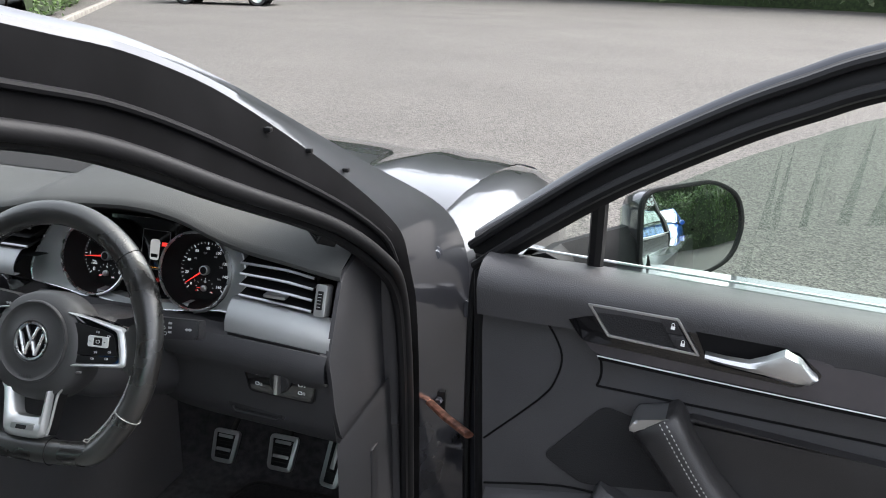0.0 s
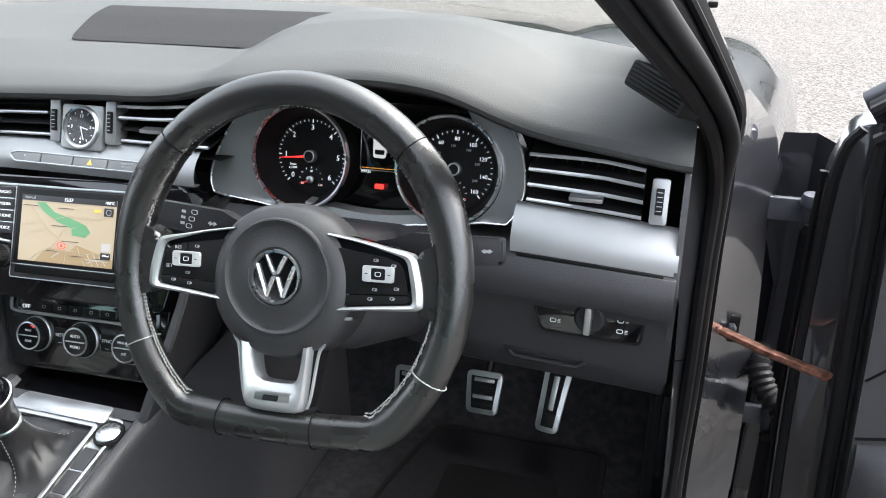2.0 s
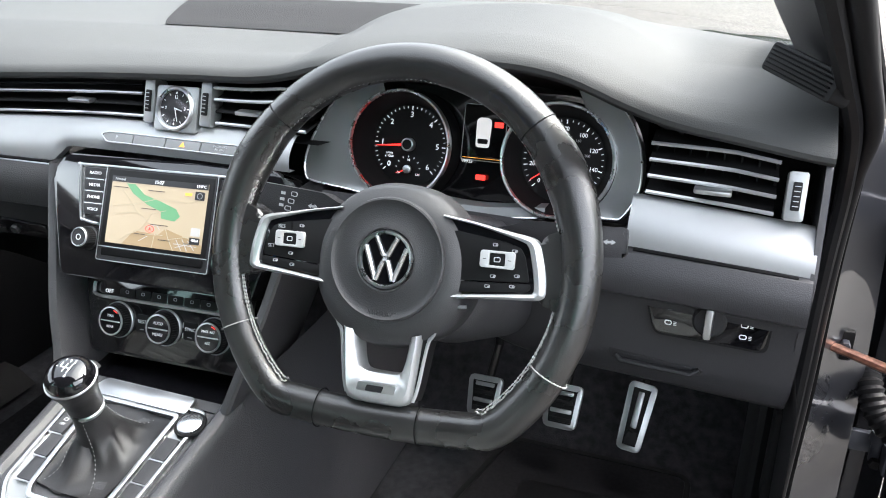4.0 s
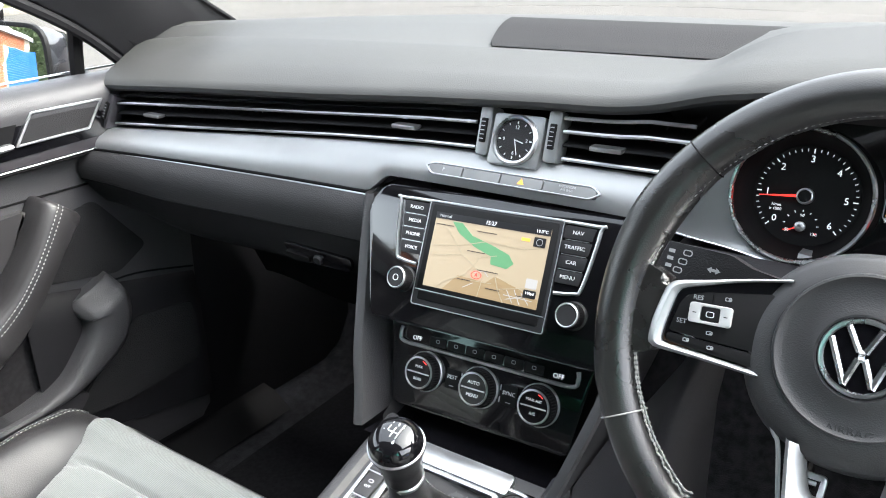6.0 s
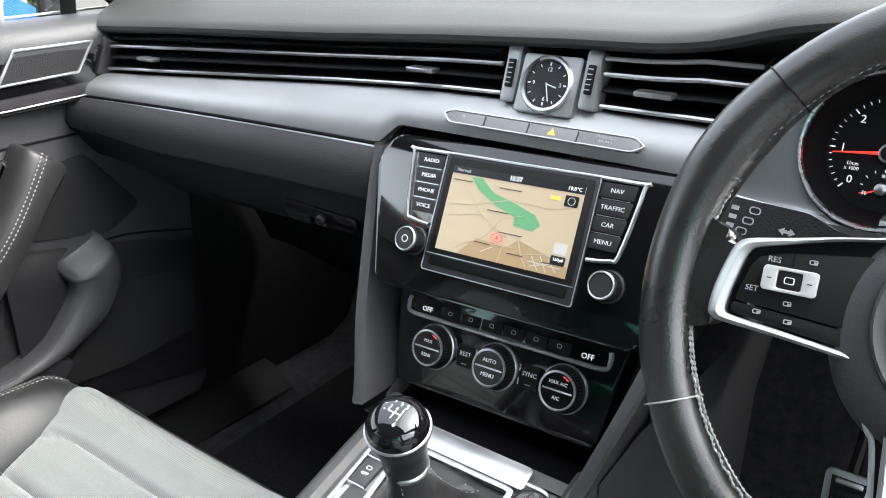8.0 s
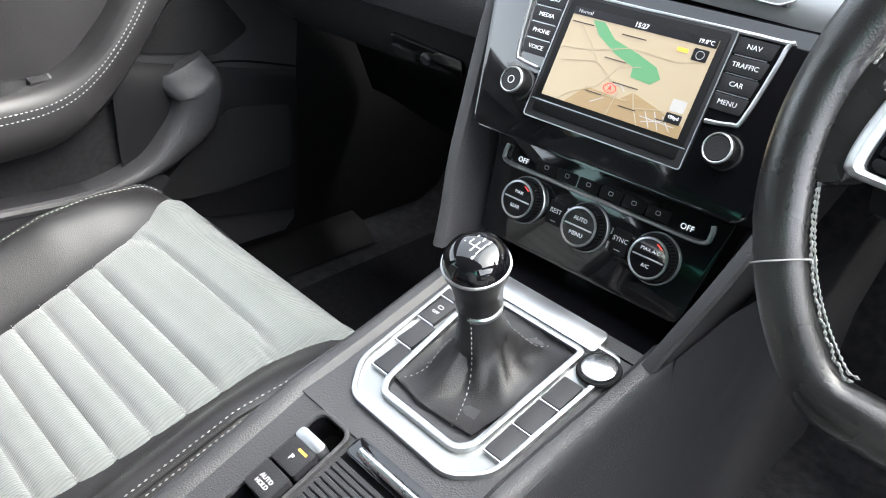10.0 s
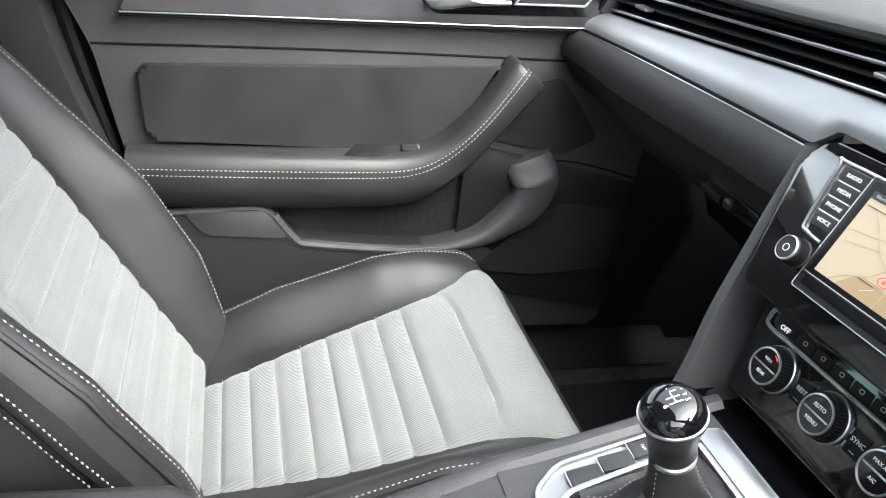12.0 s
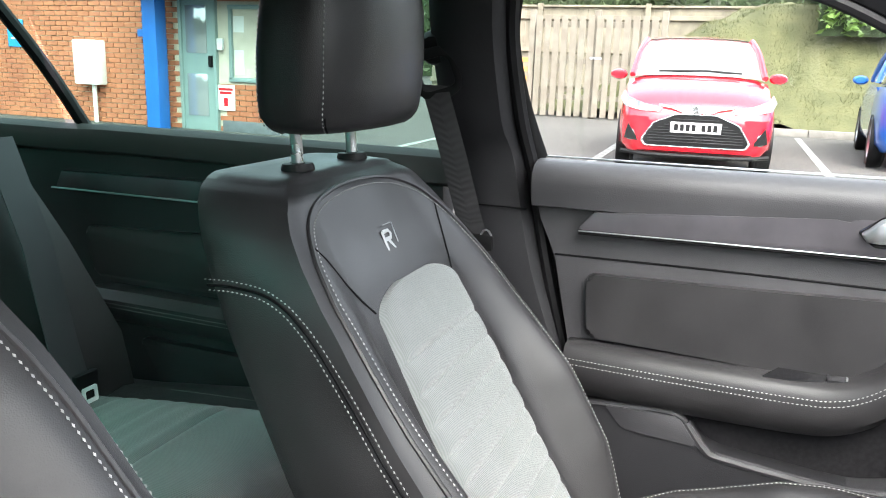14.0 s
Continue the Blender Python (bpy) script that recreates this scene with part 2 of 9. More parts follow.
SATIN = mat("satin_chrome", (0.54, 0.55, 0.56), 0.36, 1.0, rvary=0.06, vscale=30)
GREYPLATE = mat("cluster_grey", (0.32, 0.33, 0.33), 0.35, 0.6, vary=0.05)
LEATHER = mat("black_leather", (0.020, 0.0195, 0.0205), 0.40, spec=0.4, bump=("grain", 0.0013, 0.28), vary=0.2, vscale=9, rvary=0.08)
WHEELSKIN = mat("worn_wheel_leather", (0.014, 0.0138, 0.0135), 0.30, spec=0.85, bump=("grain", 0.0012, 0.18), vary=0.2, vscale=16, rvary=0.1)
COWL = mat("cowl_plastic", (0.027, 0.027, 0.030), 0.5, bump=("grain", 0.0012, 0.4), vary=0.12)
CONSOLE = mat("console_plastic", (0.042, 0.042, 0.045), 0.42, bump=("grain", 0.0016, 0.5), vary=0.14, vscale=7, rvary=0.05)
FORKSILVER = mat("painted_silver", (0.50, 0.51, 0.515), 0.38, 0.75, vary=0.05, vscale=20, rvary=0.05)
AIRBAG = mat("airbag_plastic", (0.030, 0.030, 0.0315), 0.46, bump=("grain", 0.0010, 0.35), vary=0.1)
CLOTH = mat("grey_rib_cloth", (0.150, 0.162, 0.159), 0.85, bump=("weave", 0.0030, 0.35), vary=0.04, vscale=18, sheen=0.2)
STITCH = mat("grey_thread", (0.32, 0.32, 0.31), 0.7, vary=0.1, vscale=200)
CARPET = mat("black_carpet", (0.026, 0.026, 0.029), 0.95, spec=0.1, bump=("noise", 0.0025, 0.9), vary=0.4, vscale=60, sheen=0.15)
FELT = mat("pocket_felt", (0.017, 0.0165, 0.018), 0.95, spec=0.1, bump=("noise", 0.0015, 0.6), vary=0.18, vscale=140)
PAINT = mat("grey_car_paint", (0.030, 0.0315, 0.038), 0.30, 0.45, spec=0.3, coat=1.0, vary=0.05, vscale=3, rvary=0.04)
RUBBER = mat("black_rubber", (0.009, 0.009, 0.010), 0.5, spec=0.2, bump=("noise", 0.002, 0.2), vary=0.2)
MESHGRILLE = mat("speaker_mesh", (0.020, 0.020, 0.021), 0.85, spec=0.08, bump=("grain", 0.0020, 0.6))
WHITEINK = mat("white_print", (0.75, 0.76, 0.77), 0.5)
GREYINK = mat("grey_print", (0.35, 0.36, 0.37), 0.5)
LITWHITE = mat("lit_marking", (0.6, 0.62, 0.65), 0.5, emit=(0.8, 0.85, 0.9), glow=0.10)
LITRED = mat("lit_red", (0.6, 0.02, 0.02), 0.5, emit=(1.0, 0.04, 0.03), glow=0.22)
LITAMBER = mat("lit_amber", (0.7, 0.3, 0.05), 0.5, emit=(1.0, 0.4, 0.05), glow=0.12)
REDPLASTIC = mat("red_plastic", (0.62, 0.02, 0.03), 0.35, vary=0.08, vscale=30)
GLASS = glass_mat("clear_glass", (0.93, 0.96, 0.94))
TINT = glass_mat("green_tinted_glass", (0.16, 0.70, 0.54))
REARTINT = glass_mat("dark_rear_glass", (0.05, 0.22, 0.16))
PALETINT = glass_mat("pale_green_glass", (0.42, 0.60, 0.54))
LENS = glass_mat("clear_lens", (0.96, 0.96, 0.96))
MIRROR = mat("mirror_glass", (0.85, 0.87, 0.88), 0.01, 1.0)
HEADLINE = mat("grey_headliner", (0.16, 0.16, 0.16), 0.9, bump=("noise", 0.002, 0.4), vary=0.06)
TYRE = mat("tyre_rubber", (0.018, 0.018, 0.018), 0.75, bump=("noise", 0.004, 0.3), vary=0.2)
COPPER = mat("greased_strap", (0.42, 0.20, 0.14), 0.3, 0.8, vary=0.5, vscale=60)
LOWDASH = mat("lower_dash_grain", (0.024, 0.024, 0.0255), 0.55, spec=0.25, bump=("grain", 0.0016, 0.5), vary=0.12, vscale=6)
# glovebox lid plastic, also the darkened copy for shaded passenger footwell trim
GLOVE_AND_SHADE = mat("glovebox_and_shaded_trim", (0.010, 0.010, 0.0115), 0.6, spec=0.2, bump=("grain", 0.0012, 0.35), vary=0.15, vscale=6)
STEEL = mat("painted_hinge", (0.075, 0.08, 0.095), 0.4, 0.4, vary=0.3, vscale=30)

# ---- the car's fascia ----
XC = 0.008      # middle of the centre stack
LIP = [(-0.71, 0.989), (-0.53, 0.999), (-0.28, 1.010), (-0.12, 1.020), (0.03, 1.027), (0.11, 1.029), (0.16, 1.036), (0.20, 1.050), (0.25, 1.058), (0.33, 1.066), (0.39, 1.070), (0.45, 1.066), (0.49, 1.056), (0.54, 1.034), (0.585, 1.019), (0.63, 1.013), (0.71, 1.001)]


BAND = [(-0.72, 0.917), (-0.55, 0.927), (-0.39, 0.938), (-0.25, 0.948), (-0.12, 0.955), (0.0, 0.9575), (0.2, 0.957), (0.4, 0.951)]


def xs(a, b, n):
    return [a + (b - a) * i / n for i in range(n + 1)]


def bow(x):
    return (abs(x) / 0.71) ** 2


def lip(x):
    return sum(lerp_at(LIP, x + d) for d in (-0.02, -0.01, 0, 0.01, 0.02)) / 5


def screen_base(x):
    return 0.66 - 0.60 * x * x


def hoodness(x):
    return sm(0.14, 0.24, x) * (1 - sm(0.50, 0.62, x))


def band_top(x):
    """Upper edge of the trim strip, lower edge of the vents."""
    return 0.205 - 0.022 * bow(x), lerp_at(BAND, x) - 0.022 * bow(x) * (x > 0.4)


dashboard = thing("dashboard", (0, 0.4, 0.9), "black soft-touch dashboard with satin silver trim strip and slatted air vents", "dashboard")
rings = []
for x in xs(-0.715, 0.715, 96):
    h, z = hoodness(x), lip(x)
    y0 = 0.205 - 0.018 * h - 0.012 * bow(x)
    zt = max(1.049 - 0.012 * bow(x), z + 0.016 * h + 0.010)
    yb = screen_base(x)
    ym = min(0.345, yb - 0.06)
    rings.append([(x, y0 + 0.018, z - 0.016), (x, y0 + 0.006, z - 0.015), (x, y0 + 0.001, z - 0.011), (x, y0, z - 0.006), (x, y0 + 0.003, z - 0.001), (x, y0 + 0.010, z + 0.003),
                  (x, y0 + 0.05, z + (zt - z) * 0.55), (x, ym - 0.022, zt - 0.006), (x, ym, zt), (x, ym + 0.012, zt + 0.0005), (x, (ym + yb) / 2, zt * 0.5 + 1.062 * 0.5 + 0.004), (x, yb, 1.058), (x, yb + 0.03, 1.03)])
part("pad", loft(nb(), rings), PAD, dashboard, "grained soft black dashboard pad")
# airbag word pressed into the pad
write("AIRBAG", 0.011, basis((-0.60, 0.262, 1.008), (1, 0, 0), (0, 0.75, 0.5)), SOFTBLACK, dashboard)
# speaker grille in the pad's top
b = nb()
rr = []
for y in xs(0.352, 0.560, 12):
    t = (y - 0.352) / 0.208
    x0, x1 = -0.112 - 0.09 * t ** 0.8, 0.162 + 0.043 * t ** 0.8
    rr.append([(x0 + (x1 - x0) * k, y, (1.0505 + 0.0105 * sm(0.35, 0.50, y)) + 0.0026 * (0 < k < 1) * (0 < t < 1)) for k in (0, 0.004, 0.5, 0.996, 1)])
loft(b, rr)
part("speaker_grille", b, MESHGRILLE, dashboard, "fine black mesh speaker grille")
# back of the vent band, near black for the shade behind the slats
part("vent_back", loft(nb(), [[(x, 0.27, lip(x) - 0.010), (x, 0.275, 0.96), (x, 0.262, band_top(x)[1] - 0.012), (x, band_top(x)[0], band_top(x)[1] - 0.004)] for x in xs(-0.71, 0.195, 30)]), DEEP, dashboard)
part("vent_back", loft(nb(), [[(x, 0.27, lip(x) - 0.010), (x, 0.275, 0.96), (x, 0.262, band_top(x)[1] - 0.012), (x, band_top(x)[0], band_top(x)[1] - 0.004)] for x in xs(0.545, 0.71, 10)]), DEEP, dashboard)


def slat(x0, x1, k, n, mats, thick=0.0035, chrome=True):
    """One vent slat between the trim strip and the pad's lip."""
    rr, ln = [], []
    for x in xs(x0, x1, max(6, int((x1 - x0) / 0.03))):
        ya, za = band_top(x)
        yb2, zb = 0.213 - 0.012 * bow(x), min(lip(x), 1.034 if x < 0.4 else 1.013) - 0.015
        t = (k + 0.5) / n
        y, z = ya + (yb2 - ya) * t + 0.004, za + (zb - za) * t
        rr.append([(x, y, z - thick / 2), (x, y - 0.002, z), (x, y, z + thick / 2), (x, y + 0.03, z + thick / 2 + 0.004), (x, y + 0.03, z - thick / 2 + 0.004)])
        ln.append((x, y - 0.0018, z + 0.0008))
    s = part("vent_slat", loft(nb(), rr, closed=True, caps=True), mats, dashboard)
    if chrome:
        part("chrome_edge", tube(nb(), ln, 0.0021, 6), SATIN, s, "satin chrome slat edge")


for k, bright in ((0.15, True), (0.41, False), (0.66, True), (0.88, False)):
    slat(-0.676, -0.045, k - 0.5, 1, PIANO if k > 0.8 else SOFTBLACK, 0.0055 if k > 0.8 else 0.0032, bright)
for k, bright in ((0.13, True), (0.38, False), (0.62, True), (0.86, True)):
    slat(0.058, 0.176 + 0.016 * k, k - 0.5, 1, SOFTBLACK, 0.0032, bright)
for k in range(4):
    slat(0.556, 0.672, k, 4, SOFTBLACK)
# steering fins behind the slats and the little finger tabs
for x0, x1, tabs in ((-0.62, -0.06, (-0.585, -0.138)), (0.062, 0.170, (0.107,)), (0.56, 0.67, (0.617,))):
    for x in xs(x0, x1, int((x1 - x0) / 0.014)):
        ya, za = band_top(x)
        part("vent_fin", box(nb(), (x, ya + 0.045, (za + lip(x)) / 2 - 0.008), (0.0015, 0.03, 0.04), 0), SOFTBLACK, dashboard)
    for x in tabs:
        ya, za = band_top(x)
        part("vent_tab", box(nb(), (x, ya + 0.004, za + (0.024 if x < 0.4 else 0.020)), (0.034, 0.014, 0.005), 0.002), SATIN, dashboard, "slim vent direction tab")
# end pieces with thumb wheels
for x0, s in ((-0.690, -1), (0.688, 1), (-0.033, -1), (0.048, 1)):
    ya, za = band_top(x0)
    M = basis((x0, ya + 0.004, (za + lip(x0)) / 2 - (0.006 if abs(x0) < 0.1 else 0.008)), (1, 0, 0), (0, 0.35, 1)) @ (ID if abs(x0) < 0.1 else pose(0, 0, 0, 0, 0, -14 if s < 0 else 0))
    w = 0.015 if abs(x0) < 0.1 else 0.017
    e = part("vent_end", prism(nb(), rrect(w, 0.045 if x0 > 0.1 else 0.052, 0.003), -0.02, 0.002, M, 0.0015), GREYPLATE if x0 > -0.1 else DARKTRIM, dashboard, "satin grey vent end cap")
    part("thumb_wheel", box(nb(), (0, 0, 0.0025), (w * 0.45, 0.026, 0.006), 0.0015, 2, M), SOFTBLACK, e, "ribbed black thumb wheel")
    for j in range(5):
        part("wheel_mark", box(nb(), (0, -0.009 + j * 0.0045, 0.0057), (w * 0.3, 0.0008, 0.0006), 0, 2, M), GREYINK, e)


def trim_ring(x, notch):
    ya, za = band_top(x)
    lo = 0.903 - 0.008 * bow(x)
    if notch:
        t = sm(-0.182, -0.150, x) * (1 - sm(0.166, 0.198, x))
        lo += 0.021 * t
    yb = 0.184 - 0.026 * bow(x) + (0.004 if lo > 0.91 else 0)
    p, q = Vector((ya, za)), Vector((yb, lo))
    out = [(x, p.x + 0.012, p.y + 0.002), (x, p.x + 0.003, p.y + 0.002)]
    for k in range(7):
        t = k / 6
        v = p.lerp(q, t)
        out.append((x, v.x - 0.0075 * math.sin(math.pi * min(1, t * 1.05)) ** 0.8 if 0 < t < 1 else v.x, v.y))
    out.append((x, q.x + 0.012, q.y - 0.001))
    return out


part("trim_strip", loft(nb(), [trim_ring(x, True) for x in xs(-0.712, 0.166, 120)]), SILVER, dashboard, "curved satin silver trim strip")
part("trim_strip", loft(nb(), [trim_ring(x, False) for x in xs(0.545, 0.712, 16)]), SILVER, dashboard, "curved satin silver trim strip")
for a, c in ((-0.712, -0.176), (0.553, 0.700)):
    line = []
    for x in xs(a, c, 30):
        q = trim_ring(x, False)[-2]
        line.append((x, q[1] - 0.0038, q[2] - 0.0045))
    part("chrome_line", tube(nb(), line, 0.0015, 6), SATIN, dashboard, "thin bright line under the trim")
    part("groove", tube(nb(), [(x, y + 0.001, z + 0.0032) for x, y, z in line], 0.0016, 6), DEEP, dashboard)
# button strip in the trim over the screen
MB = basis((XC + 0.0, band_top(0)[0] - 0.0185, 0.9415), (1, 0, 0), (0, 0.62, 0.8))
part("button_strip", rim(nb(), round_poly([(-0.105, 0.002), (-0.094, -0.0072), (0.094, -0.0072), (0.105, 0.0), (0.094, 0.0072), (-0.094, 0.0072)], 0.003), round_poly([(-0.1025, 0.002), (-0.093, -0.0057), (0.093, -0.0057), (0.1025, 0.0), (0.093, 0.0057), (-0.093, 0.0057)], 0.003), 0, 0.002, MB, 0.0005), SATIN, dashboard)
for i, (x0, x1) in enumerate(((-0.100, -0.056), (-0.0555, -0.009), (-0.0085, 0.041), (0.0415, 0.100))):
    e = part("button", prism(nb(), rrect(x1 - x0 - 0.001, 0.0112, 0.002, 3, (x0 + x1) / 2, 0), -0.002, 0.0012, MB, 0.0006), BUTTONGREY, dashboard)
    if i == 2:
        part("hazard_sign", prism(nb(), [(0.012, -0.003), (0.020, -0.003), (0.016, 0.0035)], 0.001, 0.0014, MB), LITAMBER, e)
    elif i == 3:
        write("PASSENGER\nAIR BAG", 0.0036, MB @ Matrix.Translation((0.068, 0.0005, 0.0014)), GREYINK, e)
    elif i == 0:
        write("P", 0.006, MB @ Matrix.Translation((-0.08, 0, 0.0014)), GREYINK, e)

# clock between the vents
clock = thing("clock", (0.007, 0.21, 0.977), "small round analogue clock with silver rim and white pointers", "clock")
MC = basis((0.007, 0.2075, 0.978), (1, 0, 0), (0, 0.42, 1))
part("housing", prism(nb(), rrect(0.060, 0.054, 0.004), -0.02, 0.003, MC, 0.0015), GREYPLATE, clock, "brushed grey clock housing")
part("bezel", lathe(nb(), [(0.0225, 0.002), (0.026, 0.003), (0.0262, 0.006), (0.0245, 0.0078), (0.0222, 0.0072), (0.0215, 0.0045)], MC, 48), CHROME, clock, "polished silver clock rim")
face = part("face", lathe(nb(), [(0.0, 0.0045), (0.0225, 0.0045)], MC, 40), PLASTIC, clock)
for i in range(12):
    a = radians(30 * i)
    part("hour_mark", box(nb(), (0, 0.0182, 0.005), (0.0008 if i % 3 else 0.0014, 0.0028, 0.0004), 0, 2, MC @ pose(0, 0, 0, 0, 0, 30 * i)), WHITEINK, face)
for txt, x, y in (("12", 0, 0.0132), ("3", 0.0135, 0), ("6", 0, -0.0135), ("9", -0.0135, 0)):
    write(txt, 0.0055, MC @ Matrix.Translation((x, y, 0.0049)), WHITEINK, face)
part("minute_hand", box(nb(), (0, 0.0075, 0.0058), (0.0009, 0.017, 0.0005), 0, 2, MC @ pose(0, 0, 0, 0, 0, -162)), WHITEINK, clock)
part("hour_hand", box(nb(), (0, 0.005, 0.0054), (0.0012, 0.011, 0.0005), 0, 2, MC @ pose(0, 0, 0, 0, 0, -104)), WHITEINK, clock)
part("glass", lathe(nb(), [(0.0, 0.0068), (0.0225, 0.0066)], MC, 40), LENS, clock)

# lower fascia on the passenger's side with the glovebox
LOW = [(0.196, 0.905), (0.172, 0.897), (0.163, 0.886), (0.159, 0.868), (0.163, 0.845), (0.172, 0.82), (0.184, 0.797), (0.197, 0.782), (0.216, 0.772), (0.25, 0.764), (0.36, 0.72), (0.46, 0.64), (0.50, 0.55)]
rings = []
for x in xs(-0.712, -0.172, 36):
    up = 0.030 * sm(-0.50, -0.71, x)
    rings.append([(x, y - 0.026 * bow(x) + 0.002, z - 0.007 * bow(x) + (up * sm(0.88, 0.80, z))) for y, z in LOW])
part("lower_panel", loft(nb(), [r[:5] for r in rings]), LOWDASH, dashboard, "grained black lower dashboard panel")
part("glovebox_lid", loft(nb(), [r[4:] for r in rings]), GLOVE_AND_SHADE, dashboard, "matt black glovebox lid")
part("lid_gap", tube(nb(), [Vector(r[4]) + Vector((0, -0.0008, 0)) for r in rings], 0.0011, 5), DEEP, dashboard)
glovebox = part("glovebox_latch", prism(nb(), round_poly([(-0.055, 0.016), (-0.042, -0.010), (0.05, -0.012), (0.056, 0.010)], 0.008), -0.004, 0.0015, basis((-0.262, 0.1735, 0.802), (1, 0.05, 0), (0, -0.3, 0.9)), 0.001), PIANO, dashboard, "black glovebox latch in its recess")
part("lock", lathe(nb(), [(0, 0.004), (0.0055, 0.004), (0.0068, 0.002), (0.007, 0)], basis((-0.262, 0.173, 0.80), (1, 0.05, 0), (0, -0.3, 0.9)), 20), PLASTIC, glovebox, "round dark lock")
part("pull", prism(nb(), round_poly([(-0.02, 0.006), (-0.014, -0.006), (0.016, -0.007), (0.018, 0.002)], 0.003), 0, 0.004, basis((-0.296, 0.1738, 0.799), (1, 0.05, 0), (0, -0.3, 0.9)), 0.001), SOFTBLACK, glovebox)

# driver's knee panel with the light switch and tray
KNEE = [(0.196, 0.903), (0.170, 0.897), (0.161, 0.885), (0.158, 0.870), (0.163, 0.856), (0.180, 0.846), (0.186, 0.83), (0.190, 0.78), (0.200, 0.745), (0.222, 0.728), (0.26, 0.722), (0.40, 0.71)]
rings = []
for x in xs(0.20, 0.712, 30):
    rings.append([(x, y - 0.024 * bow(x) + 0.006 + 0.03 * sm(0.5, 0.25, x) * sm(0.86, 0.80, z), z - 0.004 * bow(x) + 0.05 * sm(0.45, 0.22, x) * sm(0.80, 0.74, z)) for y, z in KNEE])
part("knee_panel", loft(nb(), rings), COWL, dashboard, "black knee panel under the wheel")
part("end_face", prism(nb(), round_poly([(0.152, 0.885), (0.19, 0.97), (0.205, 0.995), (0.34, 1.03), (0.42, 1.0), (0.42, 0.70), (0.24, 0.70), (0.19, 0.745), (0.170, 0.80), (0.160, 0.86)], 0.012), 0, 0.006, basis((0.709, 0, 0), (0, 1, 0), (0, 0, 1)), 0.003), COWL, dashboard)
ML = basis((0.629, 0.1725, 0.831), (1, -0.05, 0), (0, 0.12, 1))
sw = part("light_switch", prism(nb(), round_poly([(-0.062, 0.022), (-0.048, -0.022), (0.055, -0.022), (0.058, 0.020)], 0.008), -0.006, 0.002, ML, 0.001), PIANO, dashboard, "glossy black headlamp switch panel")
part("switch_rim", rim(nb(), round_poly([(-0.064, 0.024), (-0.049, -0.024), (0.057, -0.024), (0.060, 0.022)], 0.008), round_poly([(-0.062, 0.022), (-0.048, -0.022), (0.055, -0.022), (0.058, 0.020)], 0.008), -0.002, 0.0024, ML), SOFTBLACK, sw)
part("rotary_knob", lathe(nb(), [(0.0165, 0), (0.016, 0.006), (0.0135, 0.008), (0, 0.008)], ML @ Matrix.Translation((0.002, 0, 0)), 28), PLASTIC, sw)
part("knob_grip", box(nb(), (0.002, 0, 0.011), (0.0075, 0.031, 0.012), 0.0025, 2, ML), SATIN, sw, "satin chrome knob grip")
for txt, x, y in (("0", 0.0, 0.019), ("AUTO", 0.028, 0.013)):
    write(txt, 0.0065, ML @ Matrix.Translation((x, y, 0.0024)), WHITEINK, sw)
for x, y in ((-0.036, 0.006), (-0.036, -0.010), (0.034, 0.001), (0.034, -0.011)):
    part("lamp_sign", rim(nb(), rrect(0.007, 0.005, 0.002, 3, x, y), rrect(0.0052, 0.0032, 0.0014, 3, x, y), 0.002, 0.0024, ML), WHITEINK, sw)
    for j in range(3):
        part("lamp_sign", box(nb(), (x + 0.0065, y - 0.0016 + j * 0.0016, 0.0023), (0.003, 0.0005, 0.0004), 0, 2, ML), WHITEINK, sw)
MT = basis((0.600, 0.185, 0.772), (1, -0.03, 0), (0, 0.15, 1))
part("coin_tray", prism(nb(), round_poly([(-0.068, 0.014), (-0.060, -0.010), (0.030, -0.012), (0.034, 0.004)], 0.006), -0.003, 0.004, MT, 0.002), PLASTIC, dashboard, "small pull-out tray")
part("tray_grip", tube(nb(), [MT @ Vector(v) for v in ((-0.056, -0.004, 0.006), (-0.05, -0.009, 0.007), (0.02, -0.010, 0.007), (0.028, -0.004, 0.006))], 0.0028, 8), PLASTIC, dashboard)
# demister slot by the pillar
MD = basis((0.668, 0.186, 1.073), (0.05, -0.05, -0.014), (0.018, -0.006, 0.020)) @ Matrix.Translation((0, 0, -0.010))
part("demister", prism(nb(), rrect(0.078, 0.026, 0.004), -0.025, 0.001, MD, 0.001), SOFTBLACK, dashboard, "black slotted side window demister")
for j in range(6):
    part("demister_slat", box(nb(), (-0.001, -0.0095 + 0.0038 * j, 0.0015), (0.070, 0.0016, 0.003), 0.0005, 1, MD), DEEP, dashboard)

# ---- instrument cluster ----
cluster = thing("instrument_cluster", (0.37, 0.27, 0.94), "instrument cluster with two chrome-ringed dials and a colour display", "instrument cluster")
MI = basis((0.37, 0.262, 0.945), (1, 0, 0), (0, 0.30, 1))
WINGS = {-1: [(-0.118, 0.076), (-0.150, 0.063), (-0.172, 0.044), (-0.190, 0.016), (-0.2045, -0.020), (-0.2035, -0.045), (-0.190, -0.0515), (-0.140, -0.0565), (-0.095, -0.064)],
         1: [(0.104, 0.080), (0.136, 0.072), (0.161, 0.047), (0.174, 0.016), (0.1765, -0.020), (0.163, -0.049), (0.150, -0.0525), (0.128, -0.0535), (0.095, -0.062)]}
